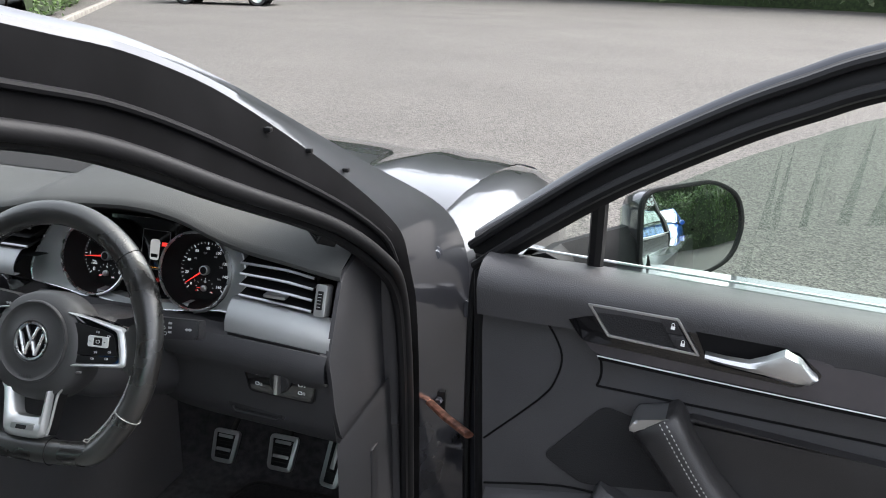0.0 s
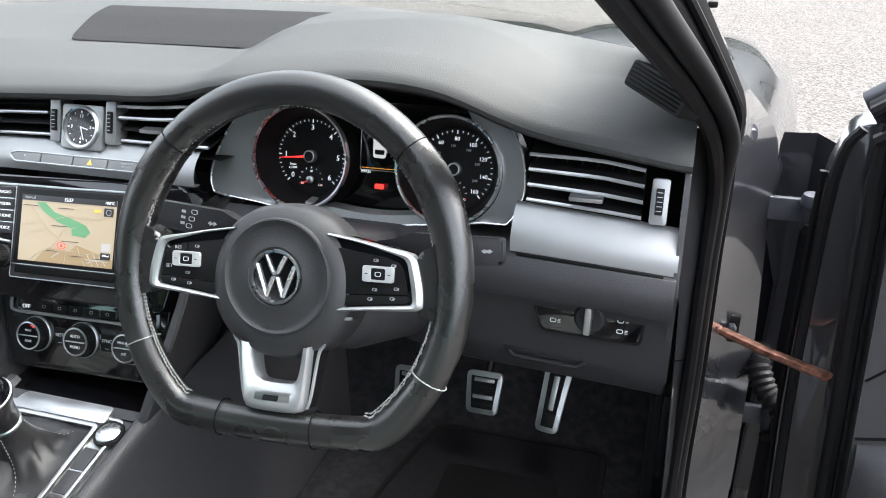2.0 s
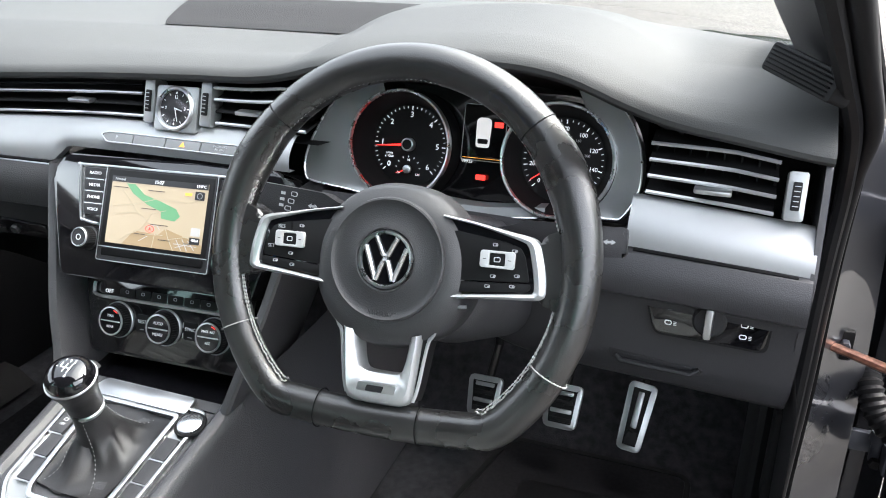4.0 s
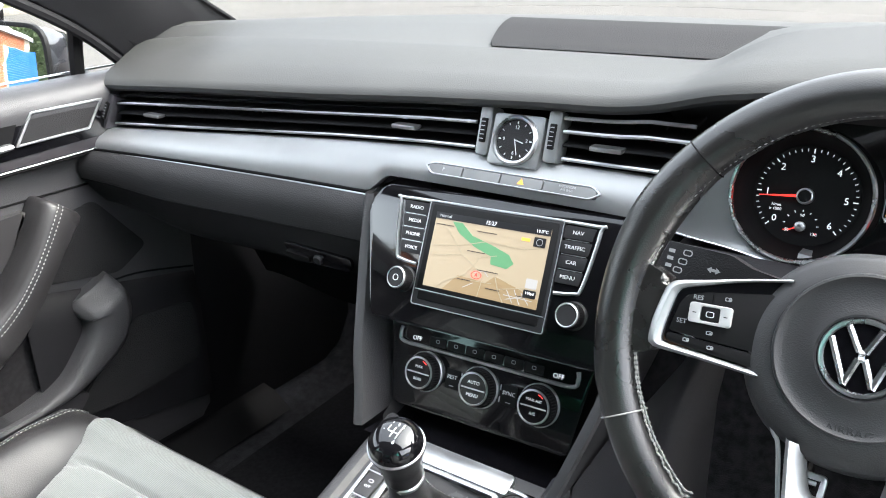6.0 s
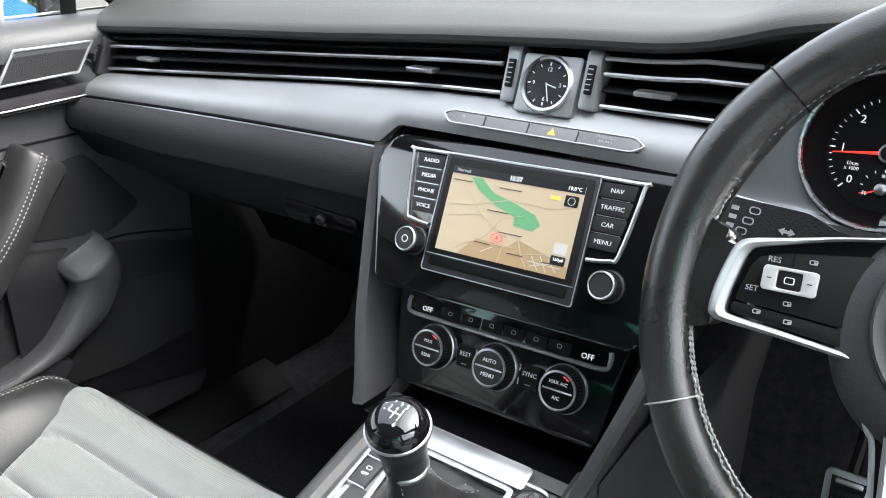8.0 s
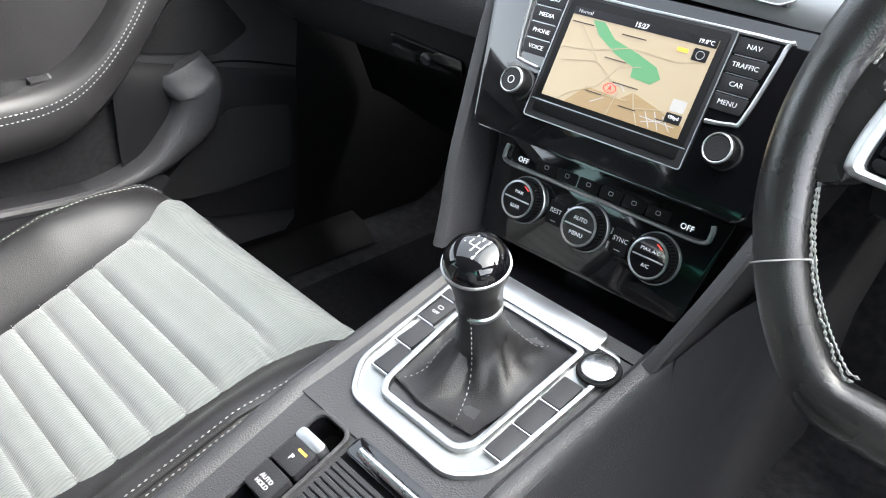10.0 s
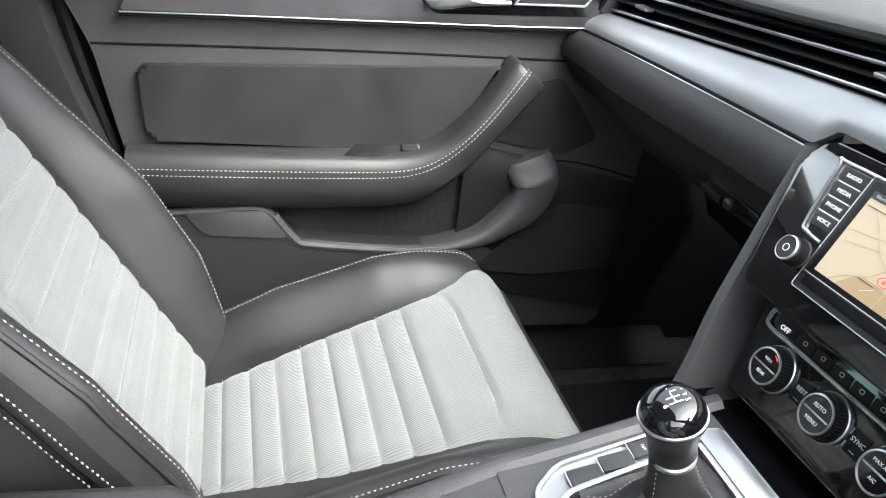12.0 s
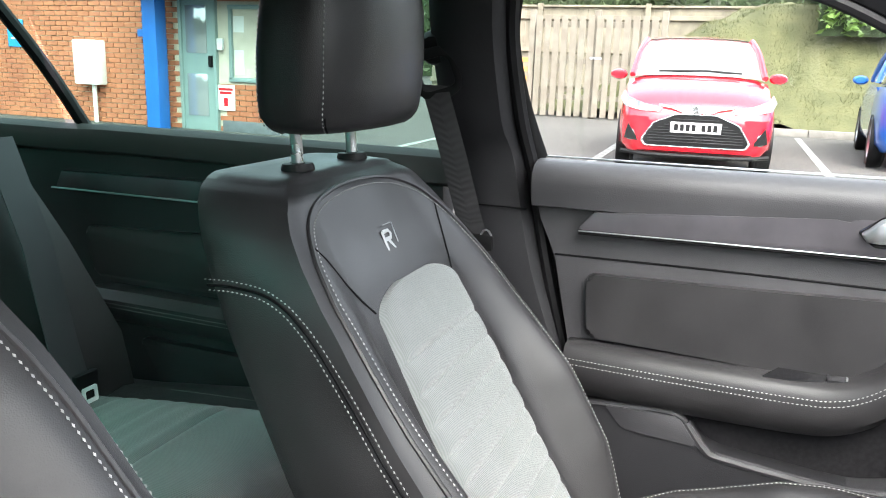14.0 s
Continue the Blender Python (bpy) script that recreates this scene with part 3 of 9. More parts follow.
for s in (-1, 1):
    o = smooth_path([(x - 0.0895 * s, y, 0) for x, y in WINGS[s]], 6)
    n = len(o)
    arc = [radians(112 + (264 - 112) * i / (n - 1)) for i in range(n)]
    MG = MI @ Matrix.Translation((0.0895 * s, 0.0, 0.0))
    rr = [[MG @ Vector((-s * 0.0615 * math.cos(t), 0.0615 * math.sin(t), 0.027)) for t in arc], [MG @ (p * 0.95 + Vector((0, 0, 0.029))) for p in o], [MG @ (p + Vector((0, 0, 0.030))) for p in o], [MG @ (p * 1.02 + Vector((0, 0, 0.005))) for p in o]]
    part("grey_plate", loft(nb(), rr), GREYPLATE, cluster, "satin grey cluster surround")
    part("plate_edge", tube(nb(), [MG @ (p + Vector((0, 0, 0.0305))) for p in o], 0.0013, 6), CHROME, cluster, "chrome outline")
part("grey_plate", loft(nb(), [[MI @ Vector((x, y - 0.004 * math.cos(x * 30), z)) for x in xs(-0.082, 0.082, 12)] for y, z in ((-0.049, 0.008), (-0.053, 0.026), (-0.063, 0.029), (-0.066, 0.020))]), GREYPLATE, cluster)
part("plate_edge", tube(nb(), [MI @ Vector((x, -0.064 - 0.004 * math.cos(x * 30), 0.0295)) for x in xs(-0.080, 0.080, 12)], 0.0012, 6), CHROME, cluster)
part("dark_panel", prism(nb(), round_poly([(-0.155, -0.02), (-0.12, -0.058), (0.12, -0.058), (0.155, -0.02), (0.13, 0.066), (0.09, 0.07), (-0.09, 0.07), (-0.13, 0.066)], 0.02), -0.008, -0.0035, MI), PIANO, cluster)
for sx, top in ((-1, "rev"), (1, "speed")):
    MG = MI @ Matrix.Translation((0.0895 * sx, 0.001, 0.002)) @ Matrix.Diagonal((0.94, 0.94, 1, 1))
    dial = part("dial", lathe(nb(), [(0, -0.004), (0.049, -0.004), (0.052, 0.0), (0.0575, 0.020), (0.0612, 0.030)], MG, 56), SOFTBLACK, cluster, "round black dial with white numerals")
    part("dial_ring", lathe(nb(), [(0.0610, 0.022), (0.0648, 0.024), (0.0652, 0.030), (0.0640, 0.0325), (0.0618, 0.032), (0.0608, 0.029)], MG, 64), CHROME, dial, "chrome dial ring")
    part("dial_wall", lathe(nb(), [(0.0645, 0.026), (0.067, -0.003)], MG, 56), DEEP, dial)
    part("needle_hub", lathe(nb(), [(0.0080, -0.003), (0.0080, 0.004), (0.0076, 0.0052), (0.0066, 0.0056), (0.0060, 0.0050)], MG, 28), SATIN, dial)
    part("hub_cap", lathe(nb(), [(0.0064, 0.0048), (0, 0.0046)], MG, 24), SOFTBLACK, dial)
    ms, a0, a1, n = MG @ Matrix.Translation((0, 0, -0.0034)), 225, -45, (32 if sx > 0 else 36)
    for i in range(n + 1):
        a = radians(a0 + (a1 - a0) * i / n)
        big = i % (4 if sx > 0 else 6) == 0
        r0 = 0.0420 if big else 0.0438
        part("tick", box(nb(), ((r0 + 0.0465) / 2, 0, 0), (0.0465 - r0, 0.0011 if big else 0.0006, 0.0004), 0, 2, ms @ pose(0, 0, 0, 0, 0, math.degrees(a))), LITWHITE, dial)
    words = [str(i) for i in range(7)] if sx < 0 else [str(20 * i) for i in range(9)]
    for i, wd in enumerate(words):
        a = radians(a0 + (a1 - a0) * i / (len(words) - 1))
        write(wd, 0.0095 if sx < 0 else 0.0068, ms @ Matrix.Translation((0.0362 * math.cos(a), 0.0362 * math.sin(a), 0)), LITWHITE, dial)
    if sx > 0:
        for i, wd in enumerate(("0", "40", "80", "120", "160", "200", "240")):
            a = radians(a0 + (a1 - a0) * i / 6.45)
            write(wd, 0.0045, ms @ Matrix.Translation((0.028 * math.cos(a), 0.028 * math.sin(a), 0)), GREYINK, dial)
    else:
        write("1/min\nx 1000", 0.0042, ms @ Matrix.Translation((-0.026, -0.014, 0)), LITWHITE, dial)
    na = 186 if sx < 0 else 216
    part("needle", loft(nb(), [[MG @ pose(0, 0, 0, 0, 0, na) @ Vector(v) for v in r] for r in (((0.006, 0.0014, 0.003), (0.006, -0.0014, 0.003), (0.006, 0, 0.0045)), ((0.043, 0.0003, 0.001), (0.043, -0.0003, 0.001), (0.043, 0, 0.0018)))], closed=True, caps=True), LITRED, dial, "red pointer")
    sub = MG @ Matrix.Translation((0.0 if sx < 0 else 0.0, -0.030, 0))
    part("small_hub", lathe(nb(), [(0.005, -0.003), (0.005, 0.001), (0.0035, 0.002), (0, 0.002)], sub, 20), SATIN, dial)
    part("small_needle", box(nb(), (0.007, 0, 0.0), (0.010, 0.001, 0.0006), 0, 2, sub @ pose(0, 0, 0, 0, 0, 205 if sx < 0 else 180)), LITRED, dial)
    for i in range(9):
        a = 200 - 220 * i / 8
        part("tick", box(nb(), (0.0155, 0, -0.0034), (0.0022, 0.0006, 0.0004), 0, 2, sub @ pose(0, 0, 0, 0, 0, a)), LITRED if i in (0, 8) else LITWHITE, dial)
    for wd, x, y in ((("50", -0.012, -0.005), ("90", 0, 0.011), ("130", 0.013, -0.006)) if sx < 0 else (("1/2", 0, 0.011), ("0", -0.012, -0.005), ("1/1", 0.013, -0.006))):
        write(wd, 0.0042, sub @ Matrix.Translation((x, y, -0.0034)), LITWHITE, dial)
disp = part("display", prism(nb(), rrect(0.050, 0.062, 0.002, 2, 0.0, 0.022), 0.001, 0.0035, MI, 0.0005), PIANO, cluster, "black colour display with a white car outline")
part("display_frame", rim(nb(), rrect(0.050, 0.062, 0.002, 2, 0.0, 0.022), rrect(0.0485, 0.0605, 0.0015, 2, 0.0, 0.022), 0.003, 0.004, MI), GREYINK, disp)
LITGREY = mat("lit_grey", (0.4, 0.4, 0.4), 0.5, emit=(0.85, 0.85, 0.85), glow=0.07)
part("car_picture", prism(nb(), round_poly([(-0.011, 0.0), (0.011, 0.0), (0.012, 0.036), (0.007, 0.040), (-0.007, 0.040), (-0.012, 0.036)], 0.005), 0.0036, 0.0040, MI @ Matrix.Translation((-0.001, 0.006, 0)) @ Matrix.Diagonal((0.72, 0.82, 1, 1))), LITGREY, disp)
part("car_window", prism(nb(), round_poly([(-0.008, 0.0), (0.008, 0.0), (0.0085, 0.007), (-0.0085, 0.007)], 0.002), 0.0041, 0.0044, MI @ Matrix.Translation((-0.001, 0.010, 0)) @ Matrix.Diagonal((0.72, 0.8, 1, 1))), SOFTBLACK, disp)
part("open_door_sign", box(nb(), (0.016, 0.032, 0.0038), (0.010, 0.006, 0.0005), 0, 2, MI), LITRED, disp)
part("display_line", box(nb(), (0.0, -0.006, 0.0037), (0.046, 0.0005, 0.0004), 0, 2, MI), LITAMBER, disp)
write("99935", 0.0052, MI @ Matrix.Translation((-0.017, -0.0105, 0.0038)), LITWHITE, disp)
part("warning_lamp", prism(nb(), rrect(0.0115, 0.006, 0.0015, 3, 0.0, -0.027), 0.002, 0.0026, MI), LITRED, cluster, "lit red brake warning")
# the hood's black inner wall
ring_i, ring_o = [], []
for x in xs(0.165, 0.585, 40):
    t = (x - 0.375) / 0.21
    zi = 0.945 + 0.078 * math.sqrt(max(0.0, 1 - t * t) ** 0.8) - 0.004
    ring_o.append((x, 0.192 + 0.018 * (1 - hoodness(x)), lip(x) - 0.013))
    ring_i.append((0.375 + (x - 0.375) * 0.97, 0.287, min(zi, lip(x) - 0.02)))
part("hood_lining", loft(nb(), [ring_o, [((a[0] + c[0]) / 2, 0.235, max(a[2], c[2]) * 0.5 + (a[2] + c[2]) * 0.25) for a, c in zip(ring_o, ring_i)], ring_i]), SOFTBLACK, dashboard)
# shelf under the dials, over the column
part("column_shelf", loft(nb(), [[(x, 0.25, 0.885 + 0.01 * abs(x - 0.37)), (x, 0.215, 0.892), (x, 0.19, 0.888), (x, 0.175, 0.87), (x, 0.185, 0.84)] for x in xs(0.195, 0.56, 12)]), PLASTIC, dashboard)

# ---- infotainment and climate ----
stack = thing("centre_stack", (XC, 0.16, 0.8), "glossy black centre stack surround with grained side supports", "centre console")
MS = basis((XC, 0.164, 0.90), (1, 0, 0), (0, 0.5, 1)) @ pose(0, 0, 0, 0, 0, 1.7)
K = 1.118


def sc(x, z):
    return (x, (z - 0.90) * K)


fascia = round_poly([sc(-0.136, 0.790), sc(0.136, 0.790), sc(0.168, 0.900), sc(0.150, 0.923), sc(-0.150, 0.923), sc(-0.168, 0.900)], 0.008)
part("fascia", prism(nb(), fascia, -0.05, 0.0, MS, 0.003), PIANO, stack, "piano black screen surround")
for s in (-1, 1):
    q = [Vector((XC + s * a, y, z)) for a, y, z in ((0.176, 0.166, 0.905), (0.172, 0.148, 0.86), (0.160, 0.120, 0.80), (0.146, 0.092, 0.745), (0.132, 0.072, 0.70), (0.124, 0.058, 0.672))]
    q = smooth_path(q, 4)
    rr = []
    for p in q:
        i = Vector((-s * 0.010, 0, 0))
        rr.append([p + Vector((s * 0.004, 0.14, 0.0)), p + Vector((s * 0.005, 0.012, 0)), p + Vector((s * 0.004, 0.003, 0.0)), p + Vector((s * 0.001, 0, 0)), p + i * 0.3, p + i * 0.9 + Vector((0, 0.003, 0)), p + i + Vector((0, 0.02, 0)), p + i + Vector((0, 0.08, 0))])
    part("side_support", loft(nb(), rr), CONSOLE, stack, "grained black side support")
unit = thing("infotainment_unit", (XC, 0.15, 0.87), "infotainment screen showing a beige navigation map, with chrome frame and buttons", "car radio")
MSs = MS @ Matrix.Translation((-0.004, -0.100, 0)) @ Matrix.Diagonal((0.965, 0.93, 1, 1)) @ Matrix.Translation((0, (0.90 - 0.806) * K, 0))
frame_o = round_poly([sc(-0.083, 0.806), sc(0.083, 0.806), sc(0.083, 0.916), sc(-0.083, 0.916)], 0.004)
part("unit_frame", prism(nb(), frame_o, -0.002, 0.0025, MSs, 0.001), PLASTIC, unit, "dark grey screen frame")
part("frame_line", rim(nb(), frame_o, inset(frame_o, 0.0011), 0.0020, 0.0030, MSs, 0.0003), SATIN, unit, "thin satin edge line")
part("frame_line", box(nb(), (0, (0.8225 - 0.90) * K, 0.0030), (0.160, 0.0010, 0.0010), 0, 1, MSs), SATIN, unit)
part("screen_bezel", prism(nb(), round_poly([sc(-0.078, 0.8235), sc(0.078, 0.8235), sc(0.078, 0.912), sc(-0.078, 0.912)], 0.002), 0.002, 0.0032, MSs, 0.0006), SOFTBLACK, unit)
part("card_slot", prism(nb(), rrect(0.150, 0.010, 0.002, 3, 0, (0.8165 - 0.90) * K), 0.0022, 0.0034, MSs, 0.0006), DEEP, unit, "dark card slot")
MAPLAND = mat("map_land", (0.225, 0.188, 0.128), 0.35, emit=(0.86, 0.70, 0.50), glow=0.046)
MAPDARK = mat("map_town", (0.188, 0.135, 0.075), 0.35, emit=(0.66, 0.47, 0.25), glow=0.041)
MAPGREEN = mat("map_green", (0.075, 0.188, 0.098), 0.35, emit=(0.18, 0.52, 0.24), glow=0.041)
MAPROAD = mat("map_road", (0.225, 0.203, 0.150), 0.35, emit=(0.62, 0.47, 0.28), glow=0.045)
MAPWHITE = mat("map_white", (0.225, 0.225, 0.225), 0.35, emit=(0.9, 0.88, 0.85), glow=0.053)
MAPBAR = mat("map_bar", (0.01, 0.01, 0.012), 0.3)
MAPTEXT = mat("map_text", (0.04, 0.03, 0.03), 0.4)
scr = part("screen", prism(nb(), [sc(-0.071, 0.8275), sc(0.071, 0.8275), sc(0.071, 0.905), sc(-0.071, 0.905)], 0.003, 0.0036, MSs), MAPLAND, unit, "lit screen with beige map")
W, H0, H1 = 0.071, (0.8275 - 0.90) * K, (0.905 - 0.90) * K


def mp(u, v):
    """Map place: u from left to right, v from bottom to top, 0 to 1."""
    return (-W + 2 * W * u, H0 + (H1 - H0) * v)


part("map_town", prism(nb(), [mp(0.18, 0.0), mp(1, 0.0), mp(1, 0.12), mp(0.8, 0.22), mp(0.62, 0.30), mp(0.55, 0.2), mp(0.30, 0.22)], 0.0036, 0.0038, MSs), MAPDARK, scr)
part("map_park", prism(nb(), [mp(0.16, 0.90), mp(0.25, 0.90), mp(0.36, 0.76), mp(0.55, 0.68), mp(0.70, 0.60), mp(0.75, 0.50), mp(0.70, 0.42), mp(0.56, 0.44), mp(0.55, 0.54), mp(0.40, 0.62), mp(0.24, 0.76)], 0.0036, 0.0039, MSs), MAPGREEN, scr)


def road(pts, w, m=None):
    bm = nb()
    P = [Vector(mp(*p)) for p in pts]
    for a, c in zip(P, P[1:]):
        d = (c - a).normalized()
        n = Vector((-d.y, d.x)) * w / 2
        prism(bm, [tuple(a - n - d * w * 0.3), tuple(c - n + d * w * 0.3), tuple(c + n + d * w * 0.3), tuple(a + n - d * w * 0.3)], 0.0038, 0.00405, MSs)
    part("map_road", bm, m or MAPROAD, scr)


for pts, w in ((((0.0, 0.55), (0.25, 0.60), (0.5, 0.72), (0.8, 0.70), (1, 0.78)), 0.0009), (((0.08, 0.86), (0.2, 0.68), (0.3, 0.5), (0.42, 0.38), (0.52, 0.27)), 0.0009), (((0.42, 0.38), (0.46, 0.5), (0.6, 0.56)), 0.0007),
               (((0.52, 0.27), (0.50, 0.0)), 0.0007), (((0.42, 0.38), (0.36, 0.25), (0.20, 0.12), (0.12, 0.0)), 0.0009), (((0.62, 0.30), (0.66, 0.15), (0.72, 0.0)), 0.0011), (((0.66, 0.15), (0.85, 0.22), (1, 0.20)), 0.0008), (((0.3, 0.5), (0.05, 0.42)), 0.0007), (((0.30, 0.18), (0.6, 0.20)), 0.0007)):
    road(pts, w)
for pts in (((0.74, 0.16), (0.80, 0.02)), ((0.80, 0.18), (0.86, 0.02)), ((0.86, 0.16), (0.93, 0.04)), ((0.72, 0.10), (0.95, 0.09)), ((0.74, 0.05), (0.9, 0.13)), ((0.44, 0.30), (0.52, 0.34), (0.56, 0.28)), ((0.36, 0.08), (0.44, 0.16))):
    road(pts, 0.0008, MAPWHITE)
for u, v, w in ((0.10, 0.84, 0.16), (0.48, 0.83, 0.17), (0.42, 0.56, 0.16), (0.55, 0.34, 0.18), (0.36, 0.18, 0.12), (0.62, 0.13, 0.12), (0.86, 0.12, 0.08)):
    part("map_name", box(nb(), (*mp(u, v), 0.0041), (w * 2 * W, 0.0009, 0.0003), 0, 2, MSs), MAPTEXT, scr)
part("map_top_bar", prism(nb(), [mp(0, 0.915), mp(1, 0.915), mp(1, 1), mp(0, 1)], 0.0038, 0.0041, MSs), MAPBAR, scr)
write("15:27", 0.0062, MSs @ Matrix.Translation((*mp(0.5, 0.957), 0.0043)), LITWHITE, scr)
write("19.0°C", 0.005, MSs @ Matrix.Translation((*mp(0.93, 0.957), 0.0043)), LITWHITE, scr)
write("Normal", 0.005, MSs @ Matrix.Translation((*mp(0.09, 0.957), 0.0043)), GREYINK, scr)
part("compass_tile", prism(nb(), rrect(0.0135, 0.0105, 0.001, 2, *mp(0.925, 0.82)), 0.0039, 0.0042, MSs), MAPBAR, scr)
part("compass_ring", rim(nb(), [(mp(0.925, 0.82)[0] + 0.0038 * math.cos(radians(20 * i)), mp(0.925, 0.82)[1] + 0.0038 * math.sin(radians(20 * i))) for i in range(18)], [(mp(0.925, 0.82)[0] + 0.0032 * math.cos(radians(20 * i)), mp(0.925, 0.82)[1] + 0.0032 * math.sin(radians(20 * i))) for i in range(18)], 0.0042, 0.0044, MSs), GREYINK, scr)
part("road_sign", prism(nb(), rrect(0.010, 0.0035, 0.0005, 2, *mp(0.81, 0.83)), 0.0039, 0.0042, MSs), LITAMBER, scr)
part("view_tile", prism(nb(), rrect(0.013, 0.0105, 0.001, 2, *mp(0.925, 0.30)), 0.0039, 0.0042, MSs), MAPWHITE, scr)
part("scale_tile", prism(nb(), rrect(0.0145, 0.0085, 0.001, 2, *mp(0.925, 0.17)), 0.0039, 0.0042, MSs), MAPBAR, scr)
write("150yd", 0.0042, MSs @ Matrix.Translation((*mp(0.925, 0.18), 0.0044)), LITWHITE, scr)
cx, cy = mp(0.46, 0.27)
part("position_ring", rim(nb(), [(cx + 0.0065 * math.cos(radians(15 * i)), cy + 0.0045 * math.sin(radians(15 * i))) for i in range(24)], [(cx + 0.0058 * math.cos(radians(15 * i)), cy + 0.0038 * math.sin(radians(15 * i))) for i in range(24)], 0.0041, 0.0044, MSs), LITRED, scr)
part("position_arrow", prism(nb(), [(cx - 0.002, cy - 0.002), (cx, cy - 0.0008), (cx + 0.002, cy - 0.002), (cx, cy + 0.0028)], 0.0041, 0.0044, MSs), LITRED, scr)
# chrome outline that runs round the buttons
for s in (-1, 1):
    MSb = MS @ Matrix.Translation((-0.010 if s > 0 else 0.0, -0.008, 0)) @ Matrix.Diagonal((1, 0.93, 1, 1))
    pl = [sc(s * 0.0, 0.9205), sc(s * 0.118, 0.9205), sc(s * 0.124, 0.916), sc(s * 0.116, 0.862), sc(s * 0.108, 0.855), sc(s * 0.088, 0.8525)]
    pl = smooth_path([(*pl[0], 0.001), (*pl[1], 0.001), (*pl[2], 0.001), (*pl[3], 0.001), (*pl[4], 0.001), (*pl[5], 0.001)], 5)
    part("chrome_outline", tube(nb(), [MSb @ p for p in pl], 0.0019, 6), SATIN, unit, "satin chrome outline")
    for i, wd in enumerate(("RADIO", "MEDIA", "PHONE", "VOICE") if s < 0 else ("NAV", "TRAFFIC", "CAR", "MENU")):
        z = 0.9115 - 0.0142 * i
        o = [sc(s * 0.086, z + 0.0062), sc(s * 0.119 - s * 0.0016 * i, z + 0.0062), sc(s * 0.117 - s * 0.0016 * i, z - 0.0062), sc(s * 0.086, z - 0.0062)]
        if s < 0:
            o = o[::-1]
        btn = part("button", prism(nb(), round_poly(o[::-1], 0.0015, 2), -0.001, 0.0012, MSb, 0.0006), PLASTIC, unit, "black push button with white word")
        write(wd, 0.0058, MSb @ Matrix.Translation((*sc(s * 0.1015 - s * 0.0008 * i, z), 0.0014)), WHITEINK, btn)
        if i < 3:
            part("button_line", box(nb(), (*sc(s * 0.1015 - s * 0.0008 * i, z - 0.0071), 0.0008), (0.026, 0.0007, 0.0008), 0, 2, MSb), SATIN, unit)
    MK = MS @ Matrix.Translation((0.0022, 0, 0)) @ Matrix.Translation((*sc(s * 0.101, 0.8325), 0)) @ Matrix.Scale(0.86, 4)
    knob = part("knob", lathe(nb(), [(0.0165, 0.0), (0.0165, 0.003), (0.015, 0.004), (0.0145, 0.018), (0.0135, 0.0205), (0.0118, 0.0215)], MK, 40), PLASTIC, unit, "ribbed rotary knob with silver face")
    part("knob_ring", lathe(nb(), [(0.0140, 0.0185), (0.0137, 0.0210), (0.0128, 0.0219), (0.0118, 0.0214)], MK, 40), SATIN, knob)
    part("knob_face", lathe(nb(), [(0.0112, 0.0212), (0.0, 0.0208)], MK, 30), PLASTIC, knob)
    for j in range(36):
        part("rib", box(nb(), (0.0149, 0, 0.011), (0.0009, 0.0011, 0.013), 0, 1, MK @ pose(0, 0, 0, 0, 0, 10 * j)), SOFTBLACK, knob)
    if s < 0:
        part("power_sign", rim(nb(), [(0.0042 * math.cos(radians(20 * i)), 0.0042 * math.sin(radians(20 * i))) for i in range(18)], [(0.0033 * math.cos(radians(20 * i)), 0.0033 * math.sin(radians(20 * i))) for i in range(18)], 0.0211, 0.0215, MK), WHITEINK, knob)

# climate panel, set back under the screen
climate = thing("climate_panel", (XC, 0.12, 0.73), "glossy black climate panel with three round knobs and small displays", "climate control")
MK0 = basis((XC, 0.134, 0.758), (1, 0, 0), (0, 0.38, 1)) @ pose(0.0015, 0.004, 0, 0, 0, 1.7)


def cl(x, z):
    return (x, (z - 0.758) * 1.07)


part("panel", prism(nb(), round_poly([cl(-0.110, 0.683), cl(0.110, 0.683), cl(0.128, 0.790), cl(-0.128, 0.790)], 0.006), -0.03, 0.0, MK0, 0.002), PIANO, climate, "piano black climate panel")
bar = smooth_path([(*cl(-0.109, 0.7645), 0.002), (*cl(-0.110, 0.757), 0.002), (*cl(-0.104, 0.7495), 0.002), (*cl(-0.06, 0.7490), 0.002), (*cl(0.06, 0.7490), 0.002), (*cl(0.104, 0.7495), 0.002), (*cl(0.110, 0.757), 0.002), (*cl(0.109, 0.7645), 0.002)], 5)
part("chrome_bar", tube(nb(), [MK0 @ p for p in bar], 0.0022, 8), SATIN, climate, "satin chrome bar with upturned ends")
for s in (-1, 1):
    write("OFF", 0.0072, MK0 @ Matrix.Translation((*cl(s * 0.088, 0.7555), 0.0006)), LITWHITE, climate)
for i, x in enumerate(xs(-0.060, 0.060, 5)):
    e = part("button", prism(nb(), rrect(0.0225, 0.011, 0.0015, 2, *cl(x, 0.7565)), -0.001, 0.001, MK0, 0.0005), SOFTBLACK, climate)
    part("button_sign", rim(nb(), rrect(0.005, 0.004, 0.0012, 2, *cl(x, 0.7575)), rrect(0.0036, 0.0026, 0.0008, 2, *cl(x, 0.7575)), 0.001, 0.0013, MK0), GREYINK, e)
